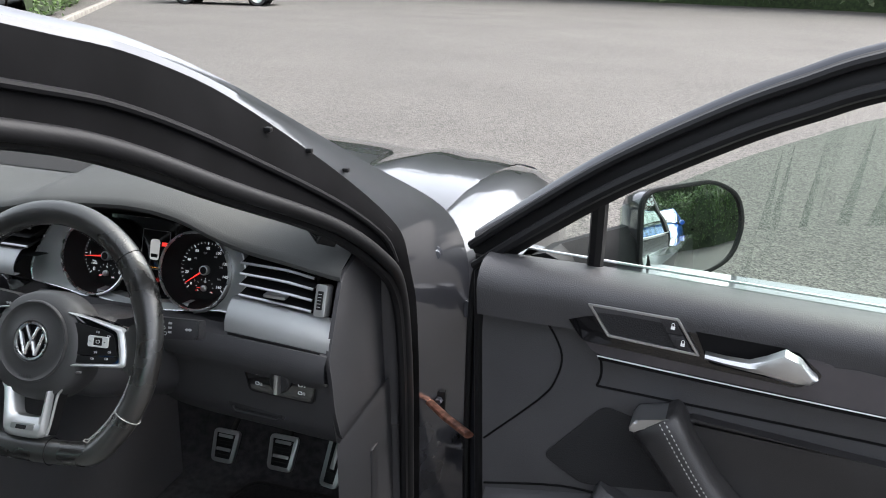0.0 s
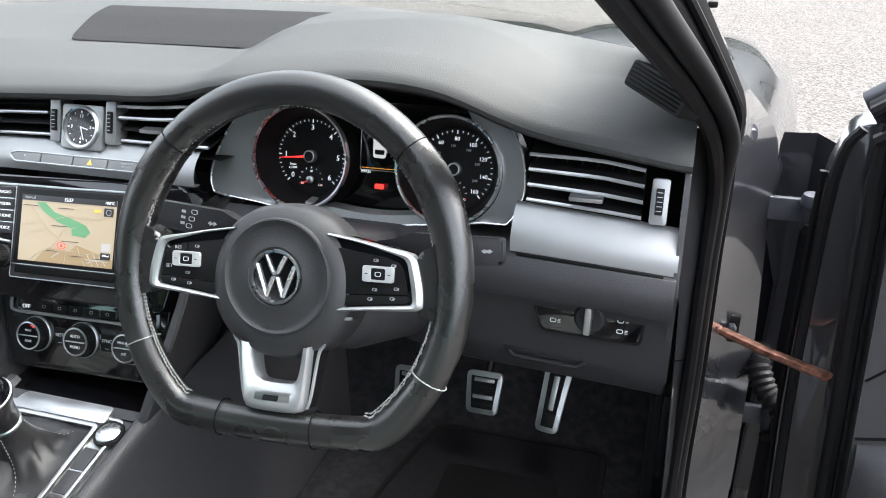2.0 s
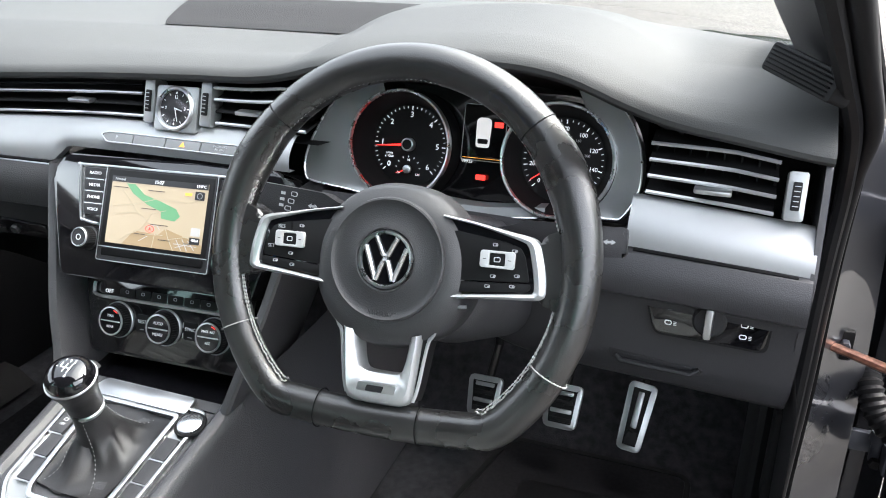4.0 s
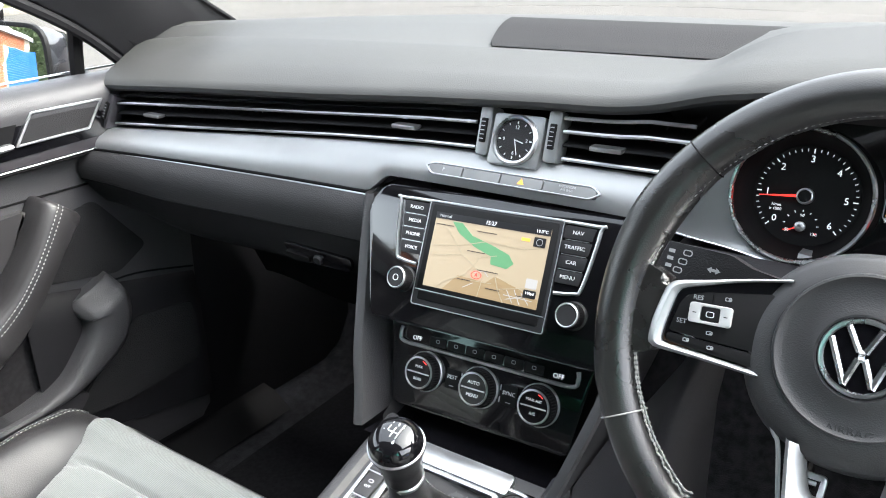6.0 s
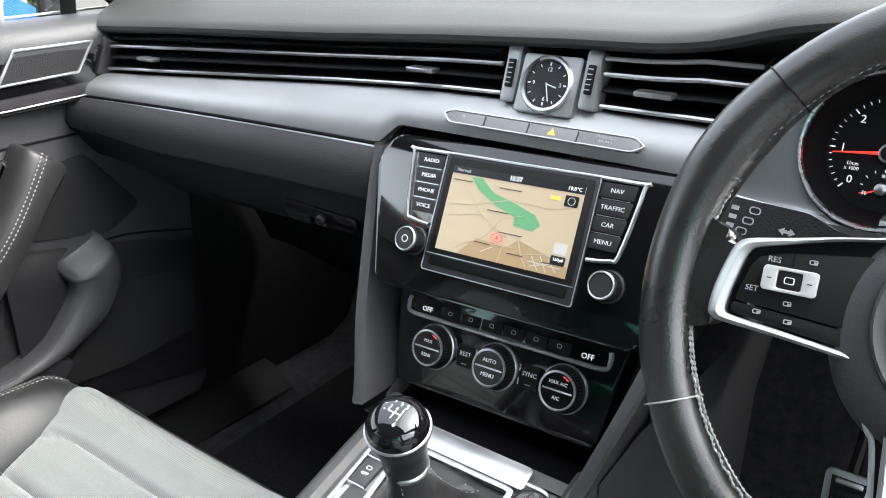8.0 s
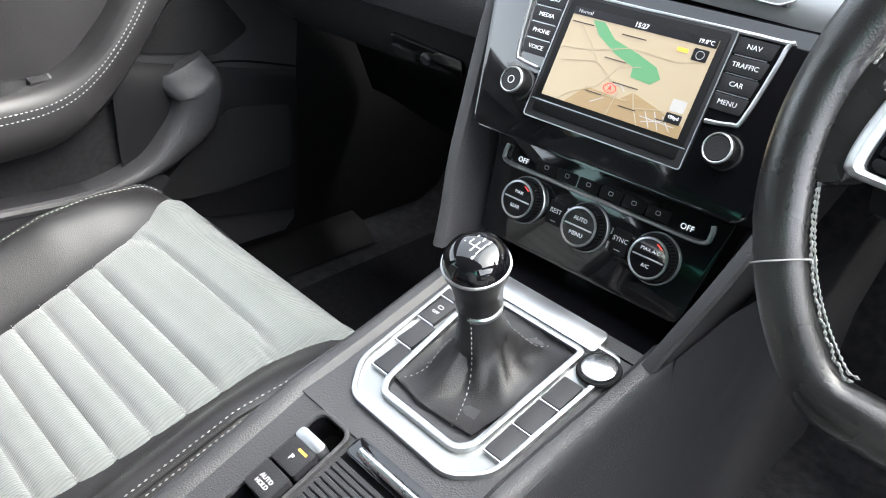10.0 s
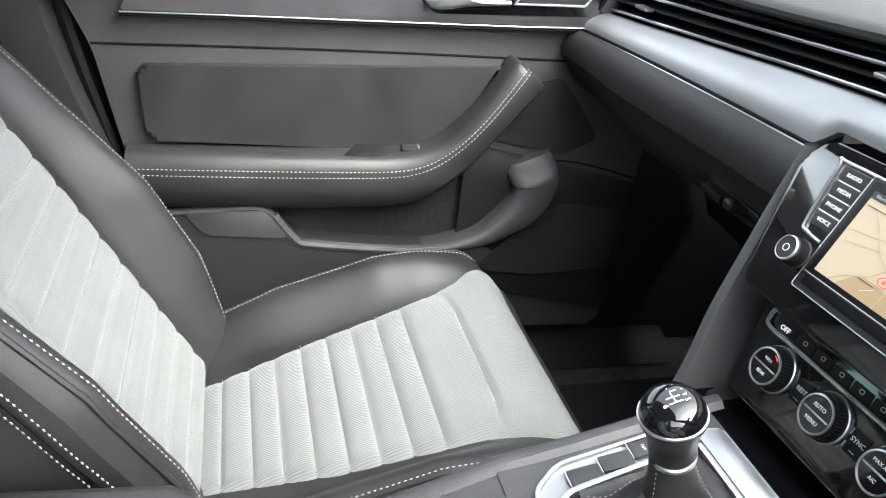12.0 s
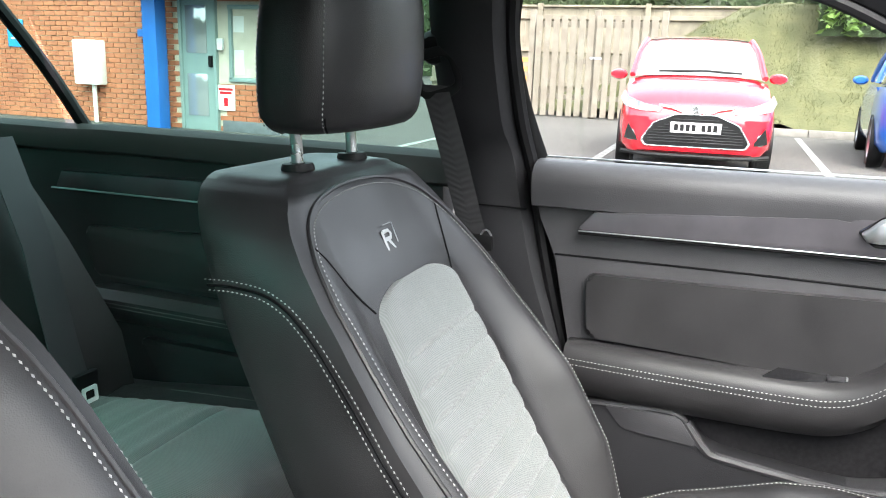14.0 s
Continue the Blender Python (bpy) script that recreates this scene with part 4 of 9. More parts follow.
for i, x in enumerate((-0.070, 0.0010, 0.0725)):
    MK = MK0 @ Matrix.Translation((*cl(x, 0.7240), 0)) @ Matrix.Diagonal((0.80, 0.80, 0.9, 1))
    knob = part("knob", lathe(nb(), [(0.0270, 0.0), (0.0268, 0.004), (0.0245, 0.005), (0.0238, 0.015), (0.0225, 0.0175), (0.0205, 0.0180)], MK, 48), SOFTBLACK, climate, "round ribbed climate knob with chrome rims")
    part("outer_ring", lathe(nb(), [(0.0282, 0.0), (0.0285, 0.003), (0.0272, 0.0042), (0.0262, 0.003)], MK, 48), SATIN, knob)
    part("face_ring", lathe(nb(), [(0.0228, 0.0168), (0.0222, 0.0186), (0.0206, 0.0190), (0.0200, 0.0178)], MK, 48), SATIN, knob)
    part("face", lathe(nb(), [(0.0203, 0.0176), (0.0, 0.0172)], MK, 40), PIANO, knob)
    for j in range(40):
        part("rib", box(nb(), (0.0243, 0, 0.010), (0.0008, 0.0014, 0.010), 0, 1, MK @ pose(0, 0, 0, 0, 0, 9 * j)), PLASTIC, knob)
    part("middle_bar", box(nb(), (0, 0, 0.0182), (0.036, 0.0018, 0.0014), 0.0003, 1, MK), SATIN, knob)
    for wd, y in ((("MAX", 0.0085), ("REAR", -0.0085)), (("AUTO", 0.0085), ("MENU", -0.0085)), (("MAX A/C", 0.0085), ("A/C", -0.0085)))[i]:
        write(wd, 0.0066 if i == 1 else 0.0056, MK @ Matrix.Translation((0, y, 0.0181)), WHITEINK, knob)
    if i != 1:
        part("red_arc", tube(nb(), [MK @ Vector((0.0178 * math.cos(radians(a)), 0.0178 * math.sin(radians(a)), 0.0180)) for a in range(50, 80, 6)], 0.0005, 5), LITRED, knob)
for x, wd in ((-0.0345, "REST"), (0.0365, "SYNC")):
    e = part("button", prism(nb(), rrect(0.0175, 0.022, 0.0015, 2, *cl(x, 0.724)), -0.001, 0.0015, MK0, 0.0006), SOFTBLACK, climate)
    write(wd, 0.0060, MK0 @ Matrix.Translation((*cl(x, 0.726), 0.0018)), WHITEINK, e)
    part("button_light", box(nb(), (*cl(x, 0.717), 0.0016), (0.006, 0.0008, 0.0004), 0, 2, MK0), GREYINK, e)
for x in (-0.0235, 0.0255):
    for y in (0.730, 0.718):
        part("fan_sign", box(nb(), (*cl(x, y), 0.0004), (0.0012, 0.006, 0.0004), 0, 2, MK0), GREYINK, climate)
part("lower_tray", loft(nb(), [[(x, 0.122, 0.686), (x, 0.16, 0.684), (x, 0.17, 0.665), (x, 0.12, 0.660), (x, 0.06, 0.668)] for x in xs(XC - 0.112, XC + 0.112, 6)]), PIANO, climate, "open glossy tray under the panel")

# ---- steering wheel ----
wheel = thing("steering_wheel", (0.37, 0, 0.93), "flat-bottomed black leather steering wheel with satin silver spokes, turned a little", "steering wheel")
MW = basis((0.37, 0.0, 0.93), (1, 0, 0), (0, 0.43, 1)) @ pose(0, 0, 0, 0, 0, 2.6)


def rim_point(a):
    """Middle of the rim at the angle a (degrees, 0 to the right, 90 up)."""
    t = radians(a)
    x, y = 0.1625 * math.cos(t) - 0.001, 0.1690 * math.sin(t)
    if y < -0.133:
        y = -0.133 - (-0.133 - y) * 0.16
    return Vector((x, y, -0.016))


rim_pts = smooth_path([rim_point(a) for a in range(0, 360, 6)], 2, loop=True)
n = len(rim_pts)
rr = []
for i, p in enumerate(rim_pts):
    d = (rim_pts[(i + 1) % n] - rim_pts[i - 1]).normalized()
    out = d.cross(Vector((0, 0, 1))).normalized()
    a = (i / n * 360) % 360
    grip = 1.0 + 0.14 * sum(math.exp(-(min(abs(a - c), 360 - abs(a - c)) / 14) ** 2) for c in (28, 152)) - 0.05 * (1 if 200 < a < 340 else 0)
    ring = []
    for k in range(14):
        t = 2 * math.pi * k / 14
        ring.append(MW @ (p + out * (0.0165 * grip * math.cos(t)) + Vector((0, 0, 1)) * (0.0152 * math.sin(t) * grip)))
    rr.append(ring)
part("rim", loft(nb(), rr, closed=True, loop=True), WHEELSKIN, wheel, "smooth worn black leather rim")
b = nb()
for a0, a1 in ((154, 236), (-56, 26)):
    P = [rim_point(a) for a in xs(a0, a1, 40)]
    pts = []
    for i, p in enumerate(P):
        d = (P[min(i + 1, 40)] - P[max(i - 1, 0)]).normalized()
        inw = Vector((0, 0, 1)).cross(d).normalized()
        z = 0.004 * (1 if i % 2 else -1)
        pts.append(MW @ (p + inw * 0.0163 + Vector((0, 0, 0.004))))
    stitches(b, [q + Vector((0, -0.0012, 0.0012 * (-1) ** i)) for i, q in enumerate(pts)], 0.0036, 0.0048, 0.0012)
    stitches(b, [q + Vector((0, 0.0012, 0.0026)) for q in pts], 0.0036, 0.0046, 0.0011)
for a0, a1 in ((30, 150),):
    pts = []
    for a in xs(a0, a1, 60):
        p = rim_point(a)
        pts.append(MW @ (p - p.normalized() * 0.0163 + Vector((0, 0, 0.006))))
    stitches(b, pts, 0.0044, 0.0028, 0.0003)
part("stitching", b, STITCH, wheel, "pale grey cross stitching", kind="stuff")
for a in (44, 136, 206, 332, 250, 284):
    p, q = rim_point(a - 0.5), rim_point(a + 0.5)
    d = (q - p).normalized()
    out = d.cross(Vector((0, 0, 1))).normalized()
    c = rim_point(a)
    part("seam", tube(nb(), [MW @ (c + out * (0.0172 * math.cos(t)) + Vector((0, 0, 0.0158 * math.sin(t)))) for t in (2 * math.pi * k / 24 for k in range(24))], 0.0006, 5, loop=True), STITCH if a in (206, 332) else DEEP, wheel)
# airbag cover
boss = [(0.0735 * math.copysign(abs(math.cos(t)) ** 0.94, math.cos(t)), -0.0055 + 0.0715 * math.copysign(abs(math.sin(t)) ** 0.94, math.sin(t))) for t in (2 * math.pi * k / 64 for k in range(64))]
boss2, boss3 = inset(boss, 0.006), inset(boss, 0.016)
n = len(boss)
rr = [[MW @ Vector((x, y, z)) for x, y in o] for o, z in ((boss, -0.045), (boss, -0.022), (inset(boss, 0.002), -0.014), (boss2, -0.007), (boss3, -0.002), (inset(boss, 0.022), -0.0005))]
cover = part("airbag_cover", loft(nb(), rr, closed=True, caps=True), AIRBAG, wheel, "grained black airbag cover")
part("cover_dish", lathe(nb(), [(0.0530, -0.0022), (0.0520, 0.0016), (0.0505, 0.0022), (0.0480, 0.0002), (0.044, -0.0004), (0.034, 0.0002), (0.0300, 0.0018), (0.0270, 0.0024), (0.0255, 0.0012)], MW, 56), AIRBAG, cover)
ring = part("badge_ring", lathe(nb(), [(0.0245, -0.001), (0.0250, 0.002), (0.0242, 0.0035), (0.0222, 0.0032), (0.0214, 0.0012)], MW, 48), CHROME, cover, "round chrome badge")
part("badge_ground", lathe(nb(), [(0.0235, 0.0008), (0.0, 0.0008)], MW, 40), PIANO, ring)
for pts in (((-0.0185, 0.0105), (-0.0080, -0.0175)), ((-0.0080, -0.0175), (-0.0018, -0.0005)), ((-0.0018, -0.0005), (0.0018, -0.0005)), ((0.0018, -0.0005), (0.0080, -0.0175)), ((0.0080, -0.0175), (0.0185, 0.0105)), ((-0.0095, 0.0190), (-0.0018, 0.0035)), ((-0.0018, 0.0035), (0.0018, 0.0035)), ((0.0018, 0.0035), (0.0095, 0.0190))):
    part("badge_stroke", tube(nb(), [MW @ Vector((x, y, 0.0018)) for x, y in pts], 0.0021, 6), CHROME, ring)
write("AIRBAG", 0.008, MW @ Matrix.Translation((0, -0.0465, 0.0002)), EMBOSS, cover)
# spokes with switch pads
SPOKE_O = [(0.046, 0.042), (0.075, 0.0375), (0.100, 0.0328), (0.1205, 0.0292), (0.1268, 0.0255), (0.1300, 0.0190), (0.1347, 0.0), (0.1358, -0.0150), (0.1330, -0.0190), (0.1270, -0.0208), (0.096, -0.0230), (0.056, -0.0268)]
SPOKE_I = [(0.046, 0.0397), (0.075, 0.0352), (0.100, 0.0290), (0.1150, 0.0248), (0.1190, 0.0215), (0.1212, 0.0160), (0.1250, -0.001), (0.1265, -0.0120), (0.1255, -0.0145), (0.1220, -0.0160), (0.096, -0.0187), (0.056, -0.0232)]
for s in (-1, 1):
    def flip(pts):
        return [(s * x, y) for x, y in pts][::-s]
    spoke = part("spoke", prism(nb(), flip(SPOKE_O), -0.030, -0.0075, MW, 0.001), PIANO, wheel, "glossy black spoke with switches")
    so_, si_ = smooth_path([(s * x, y, 0) for x, y in SPOKE_O], 4), smooth_path([(s * x, y, 0) for x, y in SPOKE_I], 4)
    rr = []
    for p, q in zip(so_, si_):
        rr.append([MW @ (v + Vector((0, 0, z))) for v, z in ((p, -0.016), (p, -0.0065), (p.lerp(q, 0.15), -0.0050), (p.lerp(q, 0.5), -0.0036), (p.lerp(q, 0.88), -0.0048), (q, -0.0062), (q, -0.0120))])
    part("silver_frame", loft(nb(), rr), FORKSILVER, spoke, "satin silver spoke frame")
    part("leather_bridge", prism(nb(), round_poly(flip([(0.128, 0.030), (0.150, 0.040), (0.160, 0.020), (0.160, -0.016), (0.150, -0.030), (0.128, -0.022)]), 0.006), -0.034, -0.0085, MW, 0.005, 3), WHEELSKIN, wheel, "leather where spoke meets rim")
    part("switch_pad", prism(nb(), round_poly(flip([(0.056, 0.0300), (0.100, 0.0240), (0.1130, 0.0200), (0.1172, 0.0135), (0.1222, -0.0066), (0.056, -0.0108)]), 0.0022), -0.010, -0.0058, MW, 0.0008), SOFTBLACK, spoke)
    part("switch_pad", prism(nb(), round_poly(flip([(0.056, -0.0120), (0.1225, -0.0080), (0.1238, -0.0118), (0.1205, -0.0146), (0.096, -0.0172), (0.056, -0.0215)]), 0.0015), -0.010, -0.0060, MW, 0.0008), SOFTBLACK, spoke)
    rx, ry = s * 0.0950, 0.0092
    part("rocker", rim(nb(), rrect(0.0290, 0.0140, 0.0022, 3, rx, ry), rrect(0.0130, 0.0100, 0.0012, 3, rx, ry), -0.007, -0.0028, MW, 0.0008), ROCKER, spoke, "silver rocker switch")
    part("rocker_key", prism(nb(), rrect(0.0125, 0.0095, 0.001, 3, rx, ry), -0.007, -0.0034, MW, 0.0006), SOFTBLACK, spoke)
    part("rocker_sign", rim(nb(), rrect(0.0055, 0.0040, 0.001, 2, rx, ry), rrect(0.0044, 0.0030, 0.0007, 2, rx, ry), -0.0036, -0.0031, MW), WHITEINK, spoke)
    for dx in (-0.0105, 0.0105):
        part("rocker_sign", box(nb(), (rx + dx, ry, -0.0027), (0.0026, 0.0006, 0.0003), 0, 1, MW), SOFTBLACK, spoke)
    part("pad_line", box(nb(), (rx, 0.0200, -0.0055), (0.0006, 0.009, 0.0006), 0, 1, MW), DEEP, spoke)
    for wd, x, y in ((("RES", -0.105, 0.0195), ("SET", -0.114, 0.0015)) if s < 0 else ()):
        write(wd, 0.0046, MW @ Matrix.Translation((x, y, -0.0054)), GREYINK, spoke)
    for x, y in (((0.085, 0.0215), (0.094, -0.0035), (0.109, -0.0110), (0.092, -0.0133)) if s < 0 else ((0.092, 0.0210), (0.1085, 0.0172), (0.092, -0.0045), (0.1120, -0.0025), (0.088, -0.0130), (0.1085, -0.0112))):
        part("switch_sign", rim(nb(), rrect(0.0044, 0.0026, 0.0008, 2, s * x, y), rrect(0.0034, 0.0016, 0.0005, 2, s * x, y), -0.0062, -0.0052, MW), GREYINK, spoke)
        part("switch_sign", box(nb(), (s * x + 0.0008, y - 0.0002, -0.0056), (0.0012, 0.0012, 0.0008), 0, 1, MW), GREYINK, spoke)
    # black back of the fork arm with its thin bright edge, rising along the hub to the spoke
    arm = [(0.0310, -0.1180), (0.0345, -0.1050), (0.0400, -0.0680), (0.0445, -0.0590), (0.0535, -0.0370), (0.0705, -0.0325)]
    ap = smooth_path([(s * x, y, -0.012) for x, y in (arm if s > 0 else arm[:-1])], 5)
    part("fork_backing", loft(nb(), [[MW @ (p + Vector((-s * 0.014, 0.006, -0.012))), MW @ (p + Vector((-s * 0.012, 0.004, 0.003))), MW @ p, MW @ (p + Vector((s * 0.002, -0.001, -0.014)))] for p in ap]), SOFTBLACK, wheel)
    part("fork_edge", tube(nb(), [MW @ (p + Vector((0, 0, 0.0012))) for p in ap], 0.0017, 6), FORKSILVER, wheel, "thin satin edge of the fork")
# lower spoke, a silver fork round an opening
half_o = [(0.0355, -0.0600), (0.0345, -0.0750), (0.0328, -0.0950), (0.0315, -0.1080), (0.0305, -0.1150), (0.0275, -0.1205), (0.0215, -0.1225), (0.0090, -0.1232)]
half_i = [(0.0240, -0.0630), (0.0232, -0.0740), (0.0215, -0.0850), (0.0200, -0.0910), (0.0188, -0.0940), (0.0168, -0.0962), (0.0140, -0.0972), (0.0060, -0.0978)]
fo = [(-x, y) for x, y in half_o] + half_o[::-1]
fi = [(-x, y) for x, y in half_i] + half_i[::-1]
rr = []
for t, z in ((0.0, -0.022), (0.0, -0.0060), (0.08, -0.0030), (0.25, -0.0012), (0.60, -0.0030), (0.85, -0.0075), (1.0, -0.0110), (1.0, -0.026)):
    rr.append([MW @ Vector((a[0] + (c[0] - a[0]) * t, a[1] + (c[1] - a[1]) * t, z)) for a, c in zip(fo, fi)])
low = part("lower_spoke", loft(nb(), rr), FORKSILVER, wheel, "satin silver forked lower spoke")
MWf = MW @ Matrix.Translation((0, -0.1095, -0.0026)) @ pose(0, 0, 0, 9)
part("spoke_badge", prism(nb(), round_poly([(-0.0185, -0.0045), (0.0165, -0.0045), (0.0185, 0.0045), (-0.0165, 0.0045)], 0.0015), -0.003, 0.0012, MWf, 0.0005), SATIN, low)
part("spoke_badge", prism(nb(), round_poly([(-0.010, -0.0028), (0.0055, -0.0028), (0.0075, 0.0028), (-0.008, 0.0028)], 0.001), -0.002, 0.0016, MWf), PLASTIC, low)
# column cowl
MCc = basis((0.37, 0.06, 0.90), (1, 0, 0), (0, 0.43, 1))
part("column_cowl", loft(nb(), [[MCc @ Vector((x * f, y * f, z)) for x, y in rrect(0.15, 0.12, 0.045, 5, 0, -0.012)] for z, f in ((0.012, 0.80), (0.0, 0.92), (-0.03, 1.0), (-0.19, 1.12))], closed=True, caps=True), COWL, wheel, "black plastic column cowl")
# stalks
for s in (-1, 1):
    st = thing("column_stalk", (0.37 + s * 0.1, 0.08, 0.93), "black column stalk with white lamp symbols" if s < 0 else "black wiper stalk with white symbols", "stalk")
    p0, p1 = Vector((0.37 + s * 0.06, 0.09, 0.925)), Vector((0.37 + s * (0.195 if s < 0 else 0.185), 0.10, 0.931))
    MSt = basis((p0 + p1) / 2, p1 - p0, (0, 0.4, 1)) @ Matrix.Diagonal((1, 1, s, 1))
    L = (p1 - p0).length
    part("arm", prism(nb(), round_poly([(-L / 2, -0.006), (L / 2 - 0.105, -0.009), (L / 2 - 0.088, -0.015), (L / 2, -0.013), (L / 2, 0.013), (L / 2 - 0.088, 0.015), (L / 2 - 0.105, 0.009), (-L / 2, 0.006)], 0.004), -0.009, 0.009, MSt, 0.004), PLASTIC, st)
    for i in range(3):
        part("sign", rim(nb(), rrect(0.0075, 0.005, 0.002, 3, L / 2 - 0.055 + 0.008 * i * 0.3, 0.008 - 0.0075 * i), rrect(0.006, 0.0034, 0.0014, 3, L / 2 - 0.055 + 0.008 * i * 0.3, 0.008 - 0.0075 * i), 0.009, 0.0095, MSt), GREYINK, st)
        part("sign", box(nb(), (L / 2 - 0.042, 0.007 - 0.006 * i, 0.0093), (0.005, 0.0028, 0.0004), 0, 2, MSt), GREYINK, st)
    part("sign", prism(nb(), [(L / 2 - 0.024, 0.0), (L / 2 - 0.018, -0.004), (L / 2 - 0.018, -0.0018), (L / 2 - 0.012, -0.0018), (L / 2 - 0.012, -0.004), (L / 2 - 0.006, 0.0), (L / 2 - 0.012, 0.004), (L / 2 - 0.012, 0.0018), (L / 2 - 0.018, 0.0018), (L / 2 - 0.018, 0.004)], 0.009, 0.0094, MSt @ Matrix.Translation((L / 2 - (0.015 if s > 0 else 0.078), 0, 0)) @ Matrix.Diagonal((0.6, 0.6, 1, 1)) @ Matrix.Translation((0.015 - L / 2, 0, 0))), GREYINK, st)

# ---- pedals ----
for nm, x, y, z, w, h, lab in (("brake_pedal", 0.419, 0.557, 0.420, 0.066, 0.074, "brushed steel brake pedal with rubber bars"), ("clutch_pedal", 0.282, 0.557, 0.408, 0.062, 0.070, "brushed steel clutch pedal with rubber bars"), ("accelerator_pedal", 0.541, 0.555, 0.430, 0.046, 0.112, "brushed steel accelerator pedal with rubber insert")):
    pd = thing(nm, (x, y, z), lab, "pedal")
    MP = basis((x, y, z), (1, 0, 0), (0, 0.55, 1)) @ pose(0, 0, 0, 0, 0, 0 if h < 0.1 else -6)
    ol = round_poly([(-w * 0.42, -h / 2), (w * 0.42, -h / 2), (w / 2, h / 2), (-w / 2, h / 2)], 0.010)
    part("plate", prism(nb(), ol, -0.006, 0.004, MP, 0.002), SATIN, pd, "brushed steel pedal plate")
    part("recess", prism(nb(), inset(ol, 0.009), 0.003, 0.0045, MP), SOFTBLACK, pd)
    if h < 0.1:
        for j in range(4):
            part("bar", box(nb(), (0, -h * 0.30 + h * 0.2 * j, 0.005), (w * 0.55, 0.007, 0.004), 0.0015, 2, MP), SATIN if j % 2 else RUBBER, pd)
    else:
        part("bar", box(nb(), (0, 0.012, 0.005), (0.010, 0.060, 0.004), 0.002, 2, MP), SATIN, pd)
        part("bar", box(nb(), (0, -0.035, 0.005), (0.020, 0.022, 0.004), 0.002, 2, MP), RUBBER, pd)
    part("arm", tube(nb(), [MP @ Vector((0, 0, -0.006)), MP @ Vector((0, 0.09, -0.05)), (x, y + 0.10, z + 0.22)], 0.008, 8), SOFTBLACK, pd)

# ---- centre console ----
XK = 0.022


def kz(y):
    return 0.657 + 0.23 * y + 0.15 * min(0.0, y + 0.12)


console = thing("centre_console", (XK, -0.2, 0.4), "grained black centre console with silver gear surround and roller tray cover", "centre console")
MKn = basis((XK, 0.0, kz(0)), (1, 0, 0), (0, 1, 0.23))


def ky(y):
    return y * 1.026


MKr = basis((XK, -0.12, kz(-0.12)), (1, 0, 0), (0, 1, 0.38)) @ Matrix.Translation((0, ky(0.12), 0))


# rim of the console round its recesses, then the flanks
for x0, y0, x1, y1 in ((-0.1085, -0.40, -0.0595, -0.1325), (-0.0245, -0.40, 0.1075, -0.1325), (-0.110, -0.1325, 0.110, 0.075), (-0.0595, -0.40, -0.0245, -0.3675)):
    part("top_frame", prism(nb(), [(x0, ky(y0)), (x1, ky(y0)), (x1, ky(y1)), (x0, ky(y1))], -0.02, -0.0035, MKn if y1 > 0 else MKr), CONSOLE, console)
for s in (-1, 1):
    rr = []
    for y in xs(-0.42, 0.09, 14):
        x = XK + s * (0.094 + 0.006 * sm(-0.1, 0.08, y))
        z = kz(y)
        rr.append([(x - s * 0.006, y, z - 0.004), (x, y, z + 0.0015), (x + s * 0.008, y, z + 0.002), (x + s * 0.014, y, z - 0.002), (x + s * 0.0175, y, z - 0.012), (x + s * 0.020, y, z - 0.05), (x + s * 0.024, y, z - 0.18), (x + s * 0.026, y, 0.29)])
    part("side_rail", loft(nb(), rr), CONSOLE, console, "grained console edge and flank")
for s in (-1, 1):
    q = smooth_path([(XK + s * 0.118, 0.085, 0.29), (XK + s * 0.119, 0.085, 0.5), (XK + s * 0.117, 0.09, 0.672)], 3)
    part("flank", loft(nb(), [[(XK + s * 0.116, y, 0.28), (XK + s * 0.118, y, 0.5), (XK + s * (0.118 + 0.04 * sm(0.09, 0.3, y)), y, kz(min(y, 0.09)) + 0.30 * max(0, y - 0.09))] for y in xs(0.085, 0.6, 8)]), CONSOLE, console)
# gear surround in silver with black keys
so = round_poly([(-0.054, -0.114), (0.060, -0.116), (0.084, -0.092), (0.089, 0.0595), (-0.088, 0.0595), (-0.0785, -0.084)], 0.012)
si = inset(so, 0.0042)
bo = round_poly([(-0.036, -0.097), (0.048, -0.097), (0.059, -0.084), (0.061, 0.047), (-0.060, 0.047), (-0.045, -0.084)], 0.009)
part("surround_edge", rim(nb(), so, si, -0.004, 0.002, MKn, 0.001), SATIN, console, "satin silver outline")
part("surround_base", rim(nb(), si, inset(bo, 0.004), -0.006, -0.0024, MKn), GREYPLATE, console, "satin grey surround plate")
part("gaiter_frame", rim(nb(), bo, inset(bo, 0.006), -0.002, 0.0035, MKn, 0.0015), SATIN, console, "satin silver gaiter frame")
part("silver_bar", prism(nb(), round_poly([(-0.074, ky(0.046)), (0.066, ky(0.046)), (0.064, ky(0.070)), (-0.064, ky(0.070))], 0.004), -0.003, 0.004, MKn, 0.002), SATIN, console, "satin silver bar ahead of the lever")
